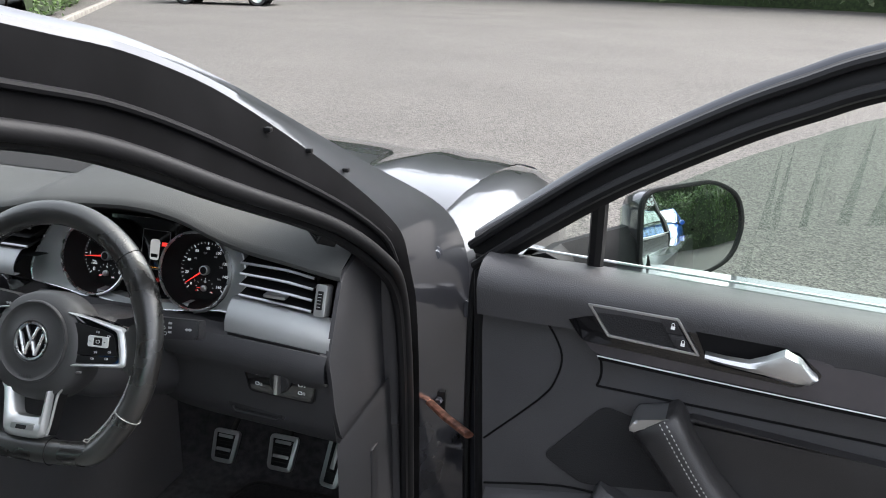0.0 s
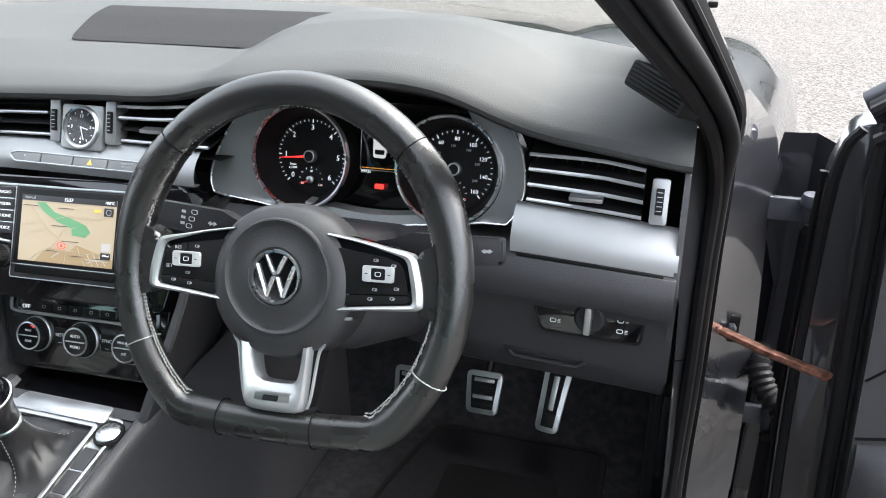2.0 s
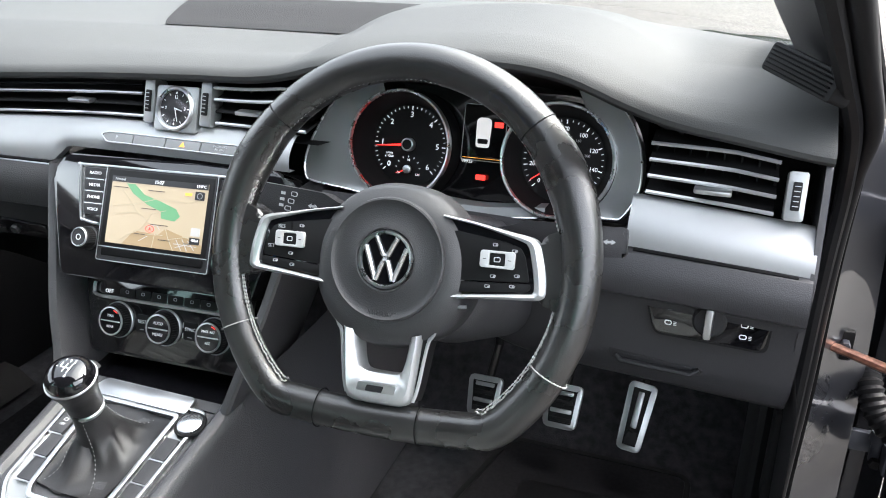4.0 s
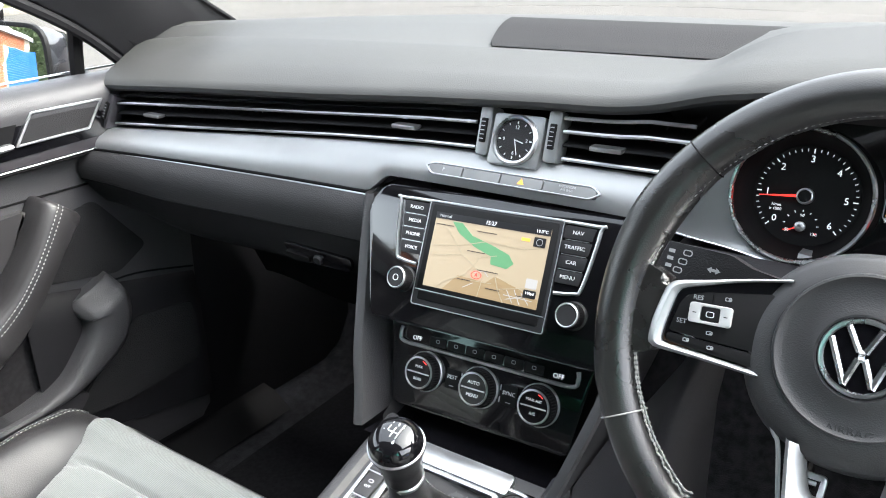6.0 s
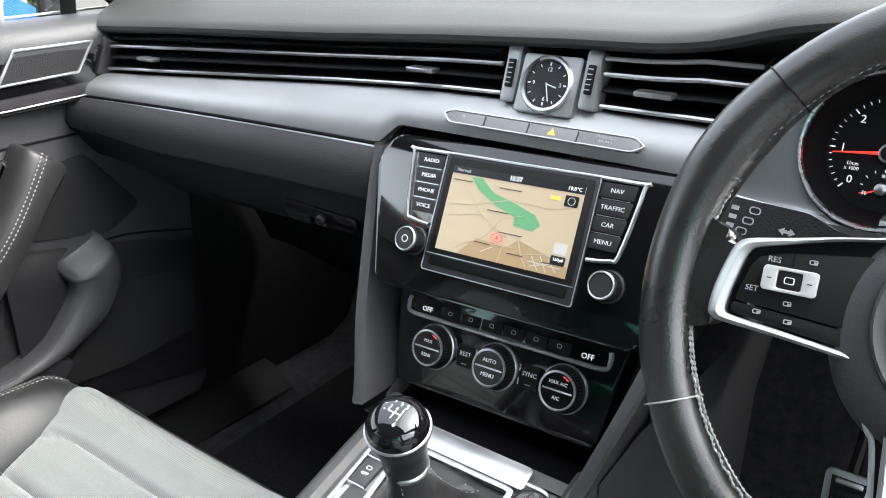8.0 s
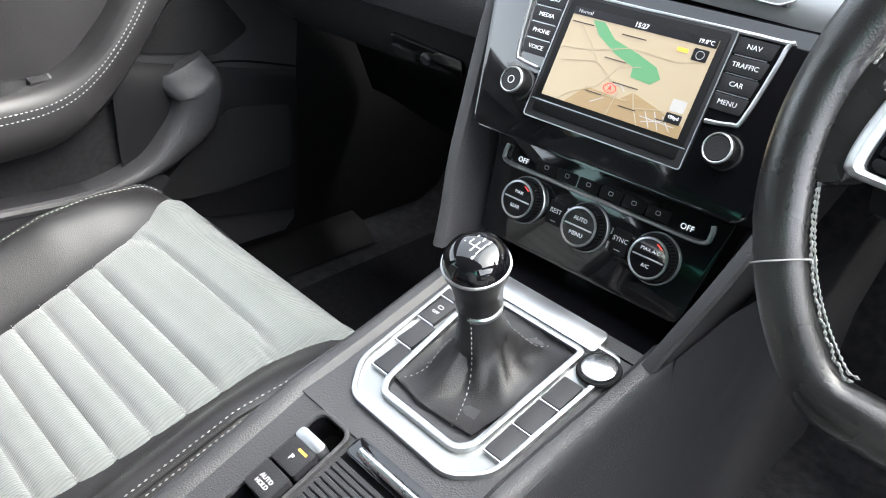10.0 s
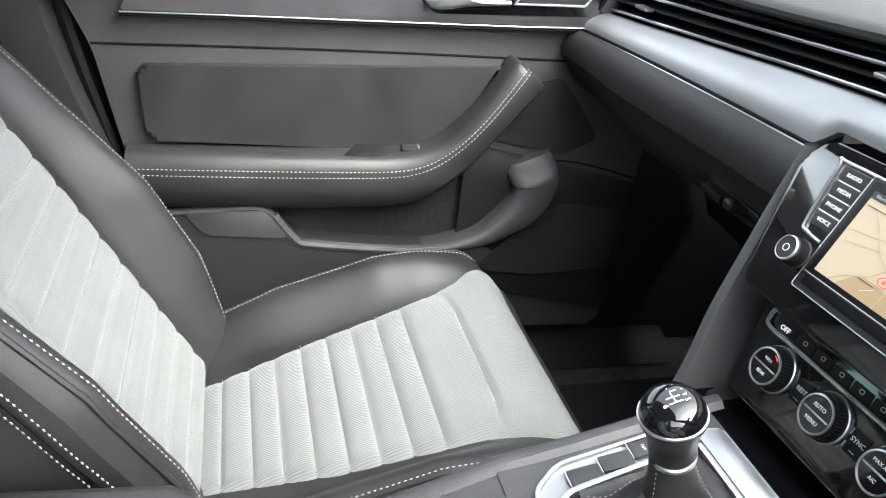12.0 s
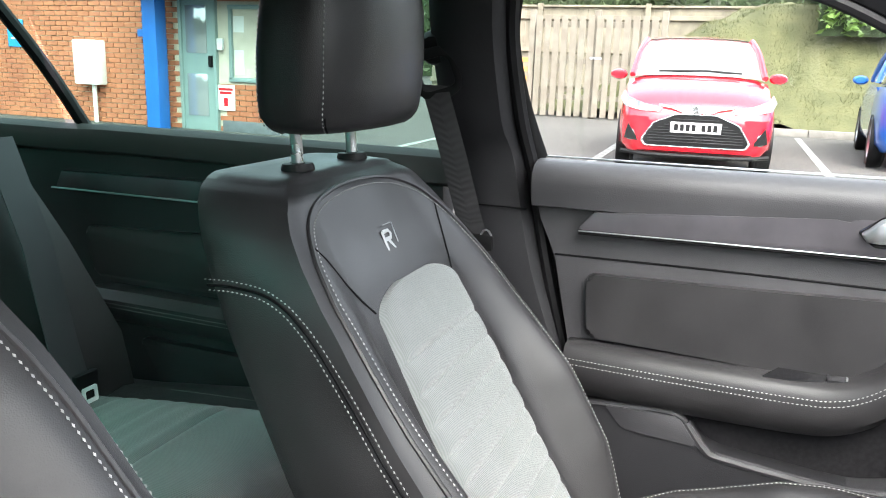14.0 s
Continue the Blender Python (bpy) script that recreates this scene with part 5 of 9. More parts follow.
for s in (-1, 1):
    edges = (-0.078, -0.047, -0.016, 0.015, 0.045)
    for i in range(4):
        y0, y1 = ky(edges[i]), ky(edges[i + 1])
        if s > 0 and i == 3:
            continue
        kx = 0.0725 if s > 0 else -0.0665 - 0.20 * ((y0 + y1) / 2 + 0.012)
        key = part("key", prism(nb(), rrect(0.0185, y1 - y0 - 0.0025, 0.0012, 2, kx, (y0 + y1) / 2), -0.002, 0.0018, MKn, 0.0006), COWL, console, "flat grey-black console key")
        part("key_line", box(nb(), (kx, y0 - 0.0003, 0.0010), (0.0195, 0.0012, 0.0022), 0, 2, MKn), SATIN, console)
        if s < 0 and i >= 2:
            write("MODE" if i == 3 else "OFF", 0.0045, MKn @ Matrix.Translation((kx, (y0 + y1) / 2 - 0.003, 0.002)) @ pose(0, 0, 0, 0, 0, 0), WHITEINK, key)
            part("key_sign", rim(nb(), rrect(0.006, 0.004, 0.0015, 2, kx, (y0 + y1) / 2 + 0.004), rrect(0.0048, 0.0028, 0.001, 2, kx, (y0 + y1) / 2 + 0.004), 0.0017, 0.0021, MKn), WHITEINK, key)
MPb = MKn @ Matrix.Translation((0.0795, ky(0.036), 0))
part("start_button", lathe(nb(), [(0.0145, 0.0), (0.0142, 0.0045), (0.012, 0.0056), (0, 0.006)], MPb, 36), CHROME, console, "round silver start button")
part("button_bed", lathe(nb(), [(0.0185, 0.001), (0.0175, 0.003), (0.0148, 0.0028)], MPb, 36), SOFTBLACK, console)
# recess with the brake switches and the key tray
ro = rrect(0.034, 0.235, 0.008, 4, -0.0420, ky(-0.250))
part("left_recess", rim(nb(), rrect(0.042, 0.243, 0.010, 4, -0.0420, ky(-0.250)), ro, -0.004, 0.0008, MKr, 0.002), CONSOLE, console)
part("recess_floor", prism(nb(), ro, -0.036, -0.030, MKr), SOFTBLACK, console)
part("recess_wall", rim(nb(), rrect(0.038, 0.239, 0.009, 4, -0.0420, ky(-0.250)), ro, -0.034, -0.003, MKr), PIANO, console)
for y, nm in ((-0.1745, "P"), (-0.2000, "AUTO\nHOLD")):
    sw = part("brake_switch", prism(nb(), rrect(0.030, 0.0245, 0.003, 3, -0.0420, ky(y)), -0.028, 0.0055, MKr, 0.002), PLASTIC, console, "square parking brake switch")
    write(nm, 0.007 if nm == "P" else 0.0052, MKr @ Matrix.Translation((-0.0420, ky(y) - 0.002, 0.0057)), WHITEINK, sw)
    if nm == "P":
        part("amber_light", box(nb(), (-0.0375, ky(y) + 0.006, 0.0057), (0.010, 0.0022, 0.0004), 0, 2, MKr), LITAMBER, sw)
        part("switch_lip", prism(nb(), rrect(0.031, 0.011, 0.004, 3, -0.0420, ky(y + 0.0165)), -0.012, 0.006, MKr, 0.003), SATIN, sw, "silver switch tip")
# roller cover
part("roller_bed", prism(nb(), rrect(0.094, 0.262, 0.006, 4, 0.0300, ky(-0.262)), -0.006, -0.0028, MKr), DEEP, console)
for j in range(46):
    part("roller_slat", prism(nb(), rrect(0.090, 0.0046, 0.0005, 1, 0.0300, ky(-0.154 - j * 0.0052)), -0.003, 0.0012, MKr, 0.0009, 1), COWL, console)
part("roller_grip", prism(nb(), round_poly([(-0.014, ky(-0.147)), (0.075, ky(-0.147)), (0.075, ky(-0.130)), (-0.014, ky(-0.130))], 0.004), -0.003, 0.004, MKr, 0.002), PIANO, console)
part("grip_bar", tube(nb(), [MKr @ Vector((x, ky(-0.140), 0.006)) for x in xs(-0.002, 0.072, 6)], 0.0042, 10), CHROME, console, "polished roller grip bar")

# gear lever
lever = thing("gear_lever", (XK, -0.02, 0.66), "gear lever with glossy knob, silver collar and black leather gaiter", "gear lever")
top = Vector((0.026, -0.044, 0.776))
foot = Vector((0.014, -0.006, 0.655))
ax = (top - foot).normalized()
MLv = Matrix.Translation(foot) @ ax.to_track_quat("Z", "Y").to_matrix().to_4x4() @ Matrix.Diagonal((1.10, 1.10, 1, 1))
rr = []
ctr = MKn @ Vector((0, -0.018, 0))
for t, f in ((0.0, 1.0), (0.02, 0.985), (0.045, 0.93), (0.07, 0.84), (0.095, 0.74), (0.12, 0.64), (0.15, 0.56), (0.20, 0.49), (0.28, 0.43), (0.38, 0.39), (0.50, 0.36), (0.64, 0.33), (0.80, 0.30), (1.0, 0.285)):
    ring = []
    for k in range(48):
        a = 2 * math.pi * k / 48
        sq = max(abs(math.cos(a)), abs(math.sin(a)))
        e = (1 / sq) ** (0.8 * (1 - sm(0, 0.5, t)))
        fold = math.sin(math.pi * min(1, t * 2.6)) * (1 - t) if t < 0.385 else 0.12 * (1 - t)
        wr = 1 + 0.20 * math.sin(4 * a + 7 * t + 2.2) * fold + 0.09 * math.sin(9 * a - 13 * t) * fold
        axis_p = foot + ax * (0.062 * t)
        lift = (MKn @ Vector((0, -0.018, 0.006 * math.sin(math.pi * min(1, t * 2.2)) * math.sin(3 * a + 1)))) - ctr
        base_p = MKn @ Vector((0.004 * (1 - t) + (0.0515 - 0.006 * max(0, -math.sin(a))) * math.cos(a) * e * f * wr, -0.020 + 0.0610 * math.sin(a) * e * f * wr, 0.001))
        ring.append(base_p + (axis_p - ctr) * sm(0.03, 0.30, t) + Vector((0, 0, (axis_p - ctr).z * t * (1 - sm(0.03, 0.30, t)) - 0.0035 * math.sin(math.pi * min(1, t / 0.16)))) + lift * fold * 1.3)
    rr.append(ring)
part("gaiter", loft(nb(), rr, closed=True), LEATHER, lever, "folded black leather gaiter")
b = nb()
for k in (8, 10, 28, 30, 40):
    stitches(b, smooth_path([r[k] + (r[k] - foot).normalized() * 0.0012 for r in rr], 5), 0.005, 0.0034, 0.0006)
part("stitching", b, STITCH, lever, kind="stuff")
part("collar", lathe(nb(), [(0.0150, 0.056), (0.0172, 0.057), (0.0175, 0.0605), (0.0162, 0.062)], MLv, 32), SATIN, lever, "silver collar")
knob = part("knob", lathe(nb(), [(0.0155, 0.061), (0.0170, 0.064), (0.0178, 0.080), (0.0200, 0.092), (0.0232, 0.101), (0.0242, 0.106)], MLv, 40), LEATHER, lever, "leather-wrapped knob")
part("knob_ring", lathe(nb(), [(0.0236, 0.1055), (0.0245, 0.1065), (0.0243, 0.1082), (0.0230, 0.1088)], MLv, 40), SATIN, knob)
zc = 0.108
part("knob_cap", lathe(nb(), [(0.0234, zc), (0.0224, zc + 0.006), (0.0196, zc + 0.0115), (0.0145, zc + 0.0150), (0.008, zc + 0.0168), (0, zc + 0.0174)], MLv, 40), PIANO, knob, "glossy black knob cap")
Mtop = basis((MLv @ Matrix.Translation((0, 0, zc + 0.0176))).translation, (1, 0, 0), (0, 1, 0.35))
for x in (-0.006, 0.0, 0.006):
    part("gate_line", box(nb(), (x, 0.0, -0.0003), (0.0008, 0.011, 0.0005), 0, 2, Mtop), WHITEINK, knob)
part("gate_line", box(nb(), (-0.0022, 0, -0.0003), (0.0165, 0.0008, 0.0005), 0, 2, Mtop), WHITEINK, knob)
for wd, x, y in (("R", -0.0115, 0.0035), ("1", -0.006, 0.0088), ("3", 0, 0.0088), ("5", 0.006, 0.0088), ("2", -0.006, -0.0088), ("4", 0, -0.0088), ("6", 0.006, -0.0088)):
    write(wd, 0.0060, Mtop @ Matrix.Translation((x, y, -0.0012)), WHITEINK, knob)

# key with its ring in the left recess
key = thing("car_key", (-0.03, -0.30, 0.59), "black car key with chrome edge and ring in the tray", "key")
MKy = MKr @ Matrix.Translation((-0.042, ky(-0.300), -0.020)) @ pose(0, 0, 0, 8, 0, 4)
part("body", prism(nb(), rrect(0.018, 0.062, 0.006), -0.004, 0.005, MKy, 0.003), PIANO, key)
part("chrome_edge", box(nb(), (0.0, -0.020, 0.005), (0.016, 0.010, 0.003), 0.001, 2, MKy), CHROME, key)
part("buttons", box(nb(), (0.0, 0.008, 0.0052), (0.011, 0.026, 0.0015), 0.0006, 2, MKy), SOFTBLACK, key)
part("split_ring", tube(nb(), [MKy @ Vector((0.010 * math.cos(radians(15 * i)), 0.040 + 0.010 * math.sin(radians(15 * i)), 0.004)) for i in range(24)], 0.0009, 6, loop=True), CHROME, key)

# armrest between the seats
part("armrest", loft(nb(), [[(0.02 + x * f, y, zz + z * f) for x, z in rrect(0.185, 0.060, 0.022, 5)] for y, f, zz in ((-0.385, 0.80, 0.615), (-0.392, 0.92, 0.617), (-0.41, 1.0, 0.620), (-0.55, 1.0, 0.628), (-0.72, 1.0, 0.632), (-0.74, 0.9, 0.632))], closed=True, caps=True), LEATHER, console, "padded black leather armrest")
part("armrest_pedestal", box(nb(), (0.02, -0.60, 0.44), (0.17, 0.36, 0.32), 0.01), PLASTIC, console)

# red seat-belt buckle
buckle = thing("belt_buckle", (-0.085, -0.31, 0.52), "red and black seat-belt buckle beside the seat", "seat belt")
MBk = basis((-0.096, -0.305, 0.532), (0.35, 0.94, 0.1), (-0.94, 0.35, 0.2))
part("housing", box(nb(), (0, 0, -0.004), (0.056, 0.032, 0.072), 0.007, 3, MBk), SOFTBLACK, buckle)
part("housing_rim", rim(nb(), rrect(0.054, 0.030, 0.006), rrect(0.046, 0.022, 0.004), 0.028, 0.041, MBk, 0.002), SOFTBLACK, buckle)
part("release", box(nb(), (0, -0.001, 0.0345), (0.044, 0.022, 0.012), 0.003, 2, MBk), REDPLASTIC, buckle, "red release button")
part("slot", box(nb(), (0, 0.010, 0.0385), (0.034, 0.003, 0.003), 0, 2, MBk), DEEP, buckle)
part("stalk", box(nb(), (0, 0, -0.09), (0.030, 0.014, 0.12), 0.004, 2, MBk), SOFTBLACK, buckle)

# ---- seats ----
SEAT_W = [(0.0, 0.225), (0.10, 0.240), (0.22, 0.250), (0.34, 0.248), (0.44, 0.236), (0.50, 0.226), (0.55, 0.212), (0.59, 0.195), (0.615, 0.178), (0.632, 0.160), (0.642, 0.140)]
SEAT_C = [(0.0, 0.035), (0.12, 0.062), (0.25, 0.060), (0.38, 0.034), (0.50, 0.014), (0.60, 0.004), (0.66, 0.0)]


def back_frame(cx, oy=-0.396, oz=0.45, rec=30.4):
    a = radians(rec)
    return basis((cx, oy, oz), (-1, 0, 0), (0, -math.sin(a), math.cos(a)))


def back_skin(u, s):
    """Local place (x, s, out) on the backrest's face; u from -1 to 1."""
    w = lerp_at(SEAT_W, s)
    c = lerp_at(SEAT_C, s)
    au = abs(u)
    x = u * w
    bol = c * (sm(0.60, 0.86, au) - 0.35 * sm(0.88, 1.0, au))
    curve = -0.012 * sm(0.45, 0.62, s) - 0.010 * sm(0.625, 0.645, s)
    return x, s, bol + curve


def lean(p):
    """The top of the backrest lies level: what is further back rises along the slope."""
    x, s, o = p
    return x, s + max(0.0, -o - 0.012) * 0.60 * sm(0.42, 0.64, s), o


CUSH_Z = [(-0.50, 0.425), (-0.42, 0.440), (-0.25, 0.492), (-0.10, 0.541), (-0.03, 0.556), (0.03, 0.556)]
BOL_Z = [(-0.50, 0.010), (-0.42, 0.025), (-0.30, 0.050), (-0.16, 0.052), (-0.08, 0.035), (0.0, 0.010), (0.03, 0.004)]
INS_W = [(-0.50, 0.075), (-0.42, 0.095), (-0.25, 0.135), (-0.09, 0.155), (-0.05, 0.170), (-0.02, 0.192), (0.0, 0.202), (0.03, 0.204)]


def make_seat(name, cx, label):
    """A front seat: backrest, cushion, headrest, each with its cloth and thread."""
    seat = thing(name, (cx, -0.3, 0.3), label, "car seat", "front seats")
    M = back_frame(cx)
    us = xs(-1, 1, 64)
    rings = []
    for s in [0.642 * (1 - (1 - t) ** 1.5) for t in xs(0, 1, 50)]:
        w = lerp_at(SEAT_W, s)
        front = [back_skin(u, s) for u in us]
        d = 0.135 - 0.005 * sm(0.42, 0.66, s)
        edge = front[-1][2]
        side = [(w + 0.004, s, edge - 0.02), (w + 0.006, s, edge - 0.05), (w + 0.002, s, -d + 0.03), (w - 0.012, s, -d + 0.006), (w - 0.03, s, -d)]
        back = [(w * k, s, -d) for k in (0.6, 0.2, -0.2, -0.6)]
        rings.append([M @ Vector(lean(p)) for p in front + side + back + [(-x, y, z) for x, y, z in side[::-1]]])
    # rounded crown
    top = rings[-1]
    c = sum((Vector(p) for p in top), Vector()) / len(top)
    up = (M.to_3x3() @ Vector((0, 1, 0)))
    rings.append([c + (p - c) * 0.95 + up * 0.005 for p in top])
    rings.append([c + (p - c) * 0.82 + up * 0.009 for p in top])
    rings.append([c + (p - c) * 0.5 + up * 0.011 for p in top])
    back = part("backrest", loft(nb(), rings, closed=True, caps=True), LEATHER, seat, "black leather backrest with raised side bolsters")
    # cloth centre, in channels
    pitch = 0.040
    rr = []
    n = 150
    for i in range(n + 1):
        s = 0.02 + (0.492 - 0.02) * i / n
        ph = (s / pitch) % 1.0
        q = 0.0068 * (1 - abs(2 * ph - 1) ** 4)
        if s > 0.42:
            q = 0.0068 * (1 if ph > 0.5 or s > 0.44 else 1 - abs(2 * ph - 1) ** 4)
        row = []
        for u in xs(-1, 1, 28):
            hw = 0.134 - 0.014 * sm(0.3, 0.5, s)
            if s > 0.455:
                hw *= math.sqrt(max(0.05, 1 - ((s - 0.455) / 0.040) ** 2))
            x = u * hw
            uu = x / lerp_at(SEAT_W, s)
            z = back_skin(uu, s)[2] + 0.0035 + q * (1 - abs(u) ** 10) - 0.004 * (abs(u) > 0.99)
            row.append(M @ Vector((x, s, z)))
        rr.append(row)
    part("cloth_panel", loft(nb(), rr), CLOTH, back, "light grey ribbed cloth centre panel")
    b = nb()
    for i in range(1, 11):
        s = pitch * i
        if s < 0.43:
            stitches(b, [M @ Vector((x, s, 0.0032)) for x in xs(-0.112, 0.112, 10)], 0.0045, 0.0032, 0.0005)
    for sx in (-1, 1):
        line = smooth_path([(0.546, -0.118, 0), (0.542, -0.084, 0), (0.530, -0.048, 0), (0.500, -0.022, 0), (0.445, -0.005, 0), (0.36, 0.009, 0), (0.26, 0.020, 0), (0.14, 0.024, 0), (0.03, 0.010, 0)], 8)
        pts = [M @ Vector(lean((sx * (lerp_at(SEAT_W, p.x) + 0.0078), p.x, p.y))) for p in line]
        away = [M.to_3x3() @ Vector((0, (q - p).y, -(q - p).x)).normalized() for p, q in zip(line, line[1:] + [line[-1] * 2 - line[-2]])]
        for k in (-0.0065, 0.0065):
            stitches(b, [p + a * k for p, a in zip(pts, away)], 0.0062, 0.0042, 0.0010)
        part("seam", tube(nb(), pts, 0.0018, 6), DEEP, back)
    arch = smooth_path([(0.925, 0.02, 0), (0.925, 0.25, 0), (0.925, 0.42, 0), (0.915, 0.50, 0), (0.885, 0.555, 0), (0.80, 0.597, 0), (0.62, 0.620, 0), (0.32, 0.631, 0), (0.0, 0.634, 0)], 8)
    arch = arch + [Vector((-p.x, p.y, 0)) for p in arch[:-1][::-1]]
    line = [M @ (Vector(back_skin(p.x * 0.955, p.y - 0.010 * sm(0.52, 0.62, p.y))) + Vector((0, 0, 0.0012))) for p in arch]
    stitches(b, line, 0.0062, 0.0042, 0.0010)
    part("stitching", b, STITCH, back, "pale grey seam stitching", kind="stuff")
    for sx in (-1, 1):
        part("seam", tube(nb(), [M @ (Vector(back_skin(sx * u, s)) + Vector((0, 0, 0.0005))) for u, s in ((0.52, 0.47), (0.585, 0.49), (0.66, 0.515), (0.76, 0.55), (0.86, 0.572))], 0.0013, 6), DEEP, back)
    part("piping", tube(nb(), [M @ (Vector(back_skin(p.x, p.y)) + Vector((0, 0, 0.0006))) for p in arch], 0.0030, 6), LEATHER, back, "raised leather piping")
    # embroidered mark
    MEm = M @ Matrix.Translation((0.0, 0.530, back_skin(0, 0.55)[2] + 0.0012)) @ Matrix(((1, 0.18, 0, 0), (0, 1, 0, 0), (0, 0, 1, 0), (0, 0, 0, 1)))
    for w, pts in ((0.0030, ((-0.013, 0.0), (-0.013, 0.026))), (0.0026, ((-0.012, 0.0255), (0.004, 0.0255), (0.008, 0.021), (0.005, 0.0155), (-0.011, 0.0148))), (0.0030, ((-0.003, 0.014), (0.007, 0.0)))):
        part("embroidered_mark", tube(nb(), [MEm @ Vector((x, y, 0)) for x, y in pts], w, 8, flat=0.35, up=(0, 0.86, 0.5)), GREYINK, back, "small grey embroidered mark")
    part("embroidered_mark", tube(nb(), [MEm @ Vector(v) for v in ((-0.008, 0.034, 0.001), (0.018, 0.034, 0.001), (0.018, 0.006, 0.001))], 0.0007, 5), GREYINK, back)
    # headrest on two posts
    MH = basis((cx, -0.768, 0.985), (-1, 0, 0), (0, -0.07, 1))
    for sx in (-1, 1):
        post = part("headrest_post", tube(nb(), [MH @ Vector((sx * 0.070, -0.03, 0)), MH @ Vector((sx * 0.070, 0.12, 0.0))], 0.0075, 14), CHROME, seat, "polished headrest post")
        part("post_guide", lathe(nb(), [(0.010, 0.010), (0.019, 0.009), (0.021, 0.004), (0.021, 0.0)], MH @ Matrix.Translation((sx * 0.070, 0.022, 0)) @ pose(0, 0, 0, -90), 24), SOFTBLACK, seat, "oval black post guide")
    hr = []
    for t, wf, df in ((0.060, 0.66, 0.50), (0.063, 0.80, 0.68), (0.070, 0.91, 0.84), (0.083, 0.98, 0.95), (0.11, 1.0, 1.0), (0.16, 1.01, 1.0), (0.21, 0.99, 0.95), (0.235, 0.95, 0.85), (0.250, 0.86, 0.68), (0.256, 0.70, 0.5)):
        ring = []
        for k in range(48):
            a = 2 * math.pi * k / 48
            ca, sa = math.cos(a), math.sin(a)
            x = 0.146 * wf * math.copysign(abs(ca) ** 0.46, ca)
            z = 0.068 * df * math.copysign(abs(sa) ** 0.60, sa) + 0.036 + 0.10 * (t - 0.06) - (0.012 * (x / 0.13) ** 2 if sa > 0 else 0)
            ring.append(MH @ Vector((x, t + 0.008, z)))
        hr.append(ring)
    head = part("headrest", loft(nb(), hr, closed=True, caps=True), LEATHER, seat, "padded black leather headrest")
    b = nb()
    for k in (5, 19, 28, 44):
        pts = smooth_path([r[k] + (r[k] - (MH @ Vector((0, 0.16, 0.02)))).normalized() * 0.0010 for r in hr[1:-1]], 5)
        stitches(b, [q + (q - (MH @ Vector((0, 0.16, 0.02)))).normalized() * 0.0008 for q in pts], 0.0062, 0.0042, 0.0010)
        part("seam", tube(nb(), [q + (MH.to_3x3() @ Vector((0.005, 0, 0))) for q in pts], 0.0014, 5), DEEP, head)
    part("stitching", b, STITCH, head, kind="stuff")
    # cushion
    def cush(u, v):
        """Cushion skin: u across, v from the back (0) to the front edge (1)."""
        y = -0.50 + 0.515 * v
        w = 0.235 + 0.016 * v - 0.035 * sm(0.93, 1.0, v)
        z = lerp_at(CUSH_Z, y)
        au = abs(u)
        bol = (sm(0.58, 0.86, au) - 0.25 * sm(0.90, 1.0, au)) * lerp_at(BOL_Z, y)
        drop = -0.045 * sm(0.90, 1.06, v) ** 2
        return Vector((cx + u * w, y, z + bol + drop))
    rr = []
    for v in xs(0, 1.03, 36):
        row = [cush(u, v) for u in us]
        w = row[-1].x - cx
        zb = 0.34
        r_side = [Vector((cx + w + 0.006, row[-1].y, row[-1].z - 0.03)), Vector((cx + w + 0.008, row[-1].y, row[-1].z - 0.08)), Vector((cx + w - 0.01, row[-1].y, zb))]
        l_side = [Vector((2 * cx - p.x, p.y, p.z)) for p in r_side[::-1]]
        rr.append(row + r_side + l_side)
    last = rr[-1]
    c = sum(last, Vector()) / len(last)
    rr.append([c + (p - c) * 0.96 + Vector((0, 0.012, -0.004)) for p in last])
    rr.append([c + (p - c) * 0.86 + Vector((0, 0.016, -0.008)) for p in last])
    cu = part("cushion", loft(nb(), rr, closed=True, caps=True), LEATHER, seat, "black leather cushion with raised bolsters")
    rr = []
    pitch = 0.0345
    for i in range(220):
        v = 0.02 + 1.0 * i / 219
        y = cush(0, v).y
        ph = ((y + 0.135) / pitch) % 1.0
        row = []
        for u in xs(-1, 1, 20):
            uu = u * lerp_at(INS_W, y) / (cush(1, v).x - cx)
            p = cush(uu, v)
            q = 0.0068 * (1 - abs(2 * ph - 1) ** 4)
            if y > -0.135:
                edge = y + 0.066 + 0.028 * abs(u) ** 7
                q = 0.0072 * (1 - max(0, 1 - (y + 0.135) / 0.012) ** 2) * (1 - 0.8 * math.exp(-(edge / 0.0035) ** 2))
            p.z += 0.003 + q * (1 - abs(u) ** 12) - 0.005 * (abs(u) > 0.99)
            row.append(p)
        rr.append(row)
    part("cloth_panel", loft(nb(), rr), CLOTH, cu, "light grey ribbed cloth seat panel in channels")
    b = nb()
    for k in range(0, 11):
        y = -0.135 - pitch * k
        v = (y + 0.50) / 0.515
        stitches(b, [cush(u, v) + Vector((0, 0, 0.0032)) for u in [k * 0.97 * lerp_at(INS_W, y) / (cush(1, v).x - cx) for k in xs(-1, 1, 14)]], 0.0045, 0.0032, 0.0005)
    for sx in (-1, 1):
        for uo in (0.90, 0.94):
            stitches(b, [cush(sx * uo, v) + Vector((0, 0, 0.0016)) for v in xs(0.02, 0.95, 60)], 0.0062, 0.0042, 0.0009)
    part("stitching", b, STITCH, cu, "pale grey seam stitching", kind="stuff")
    for sx in (-1, 1):
        part("piping", tube(nb(), [cush(sx * 0.92, v) for v in xs(0.02, 0.96, 50)], 0.0022, 6), LEATHER, cu)
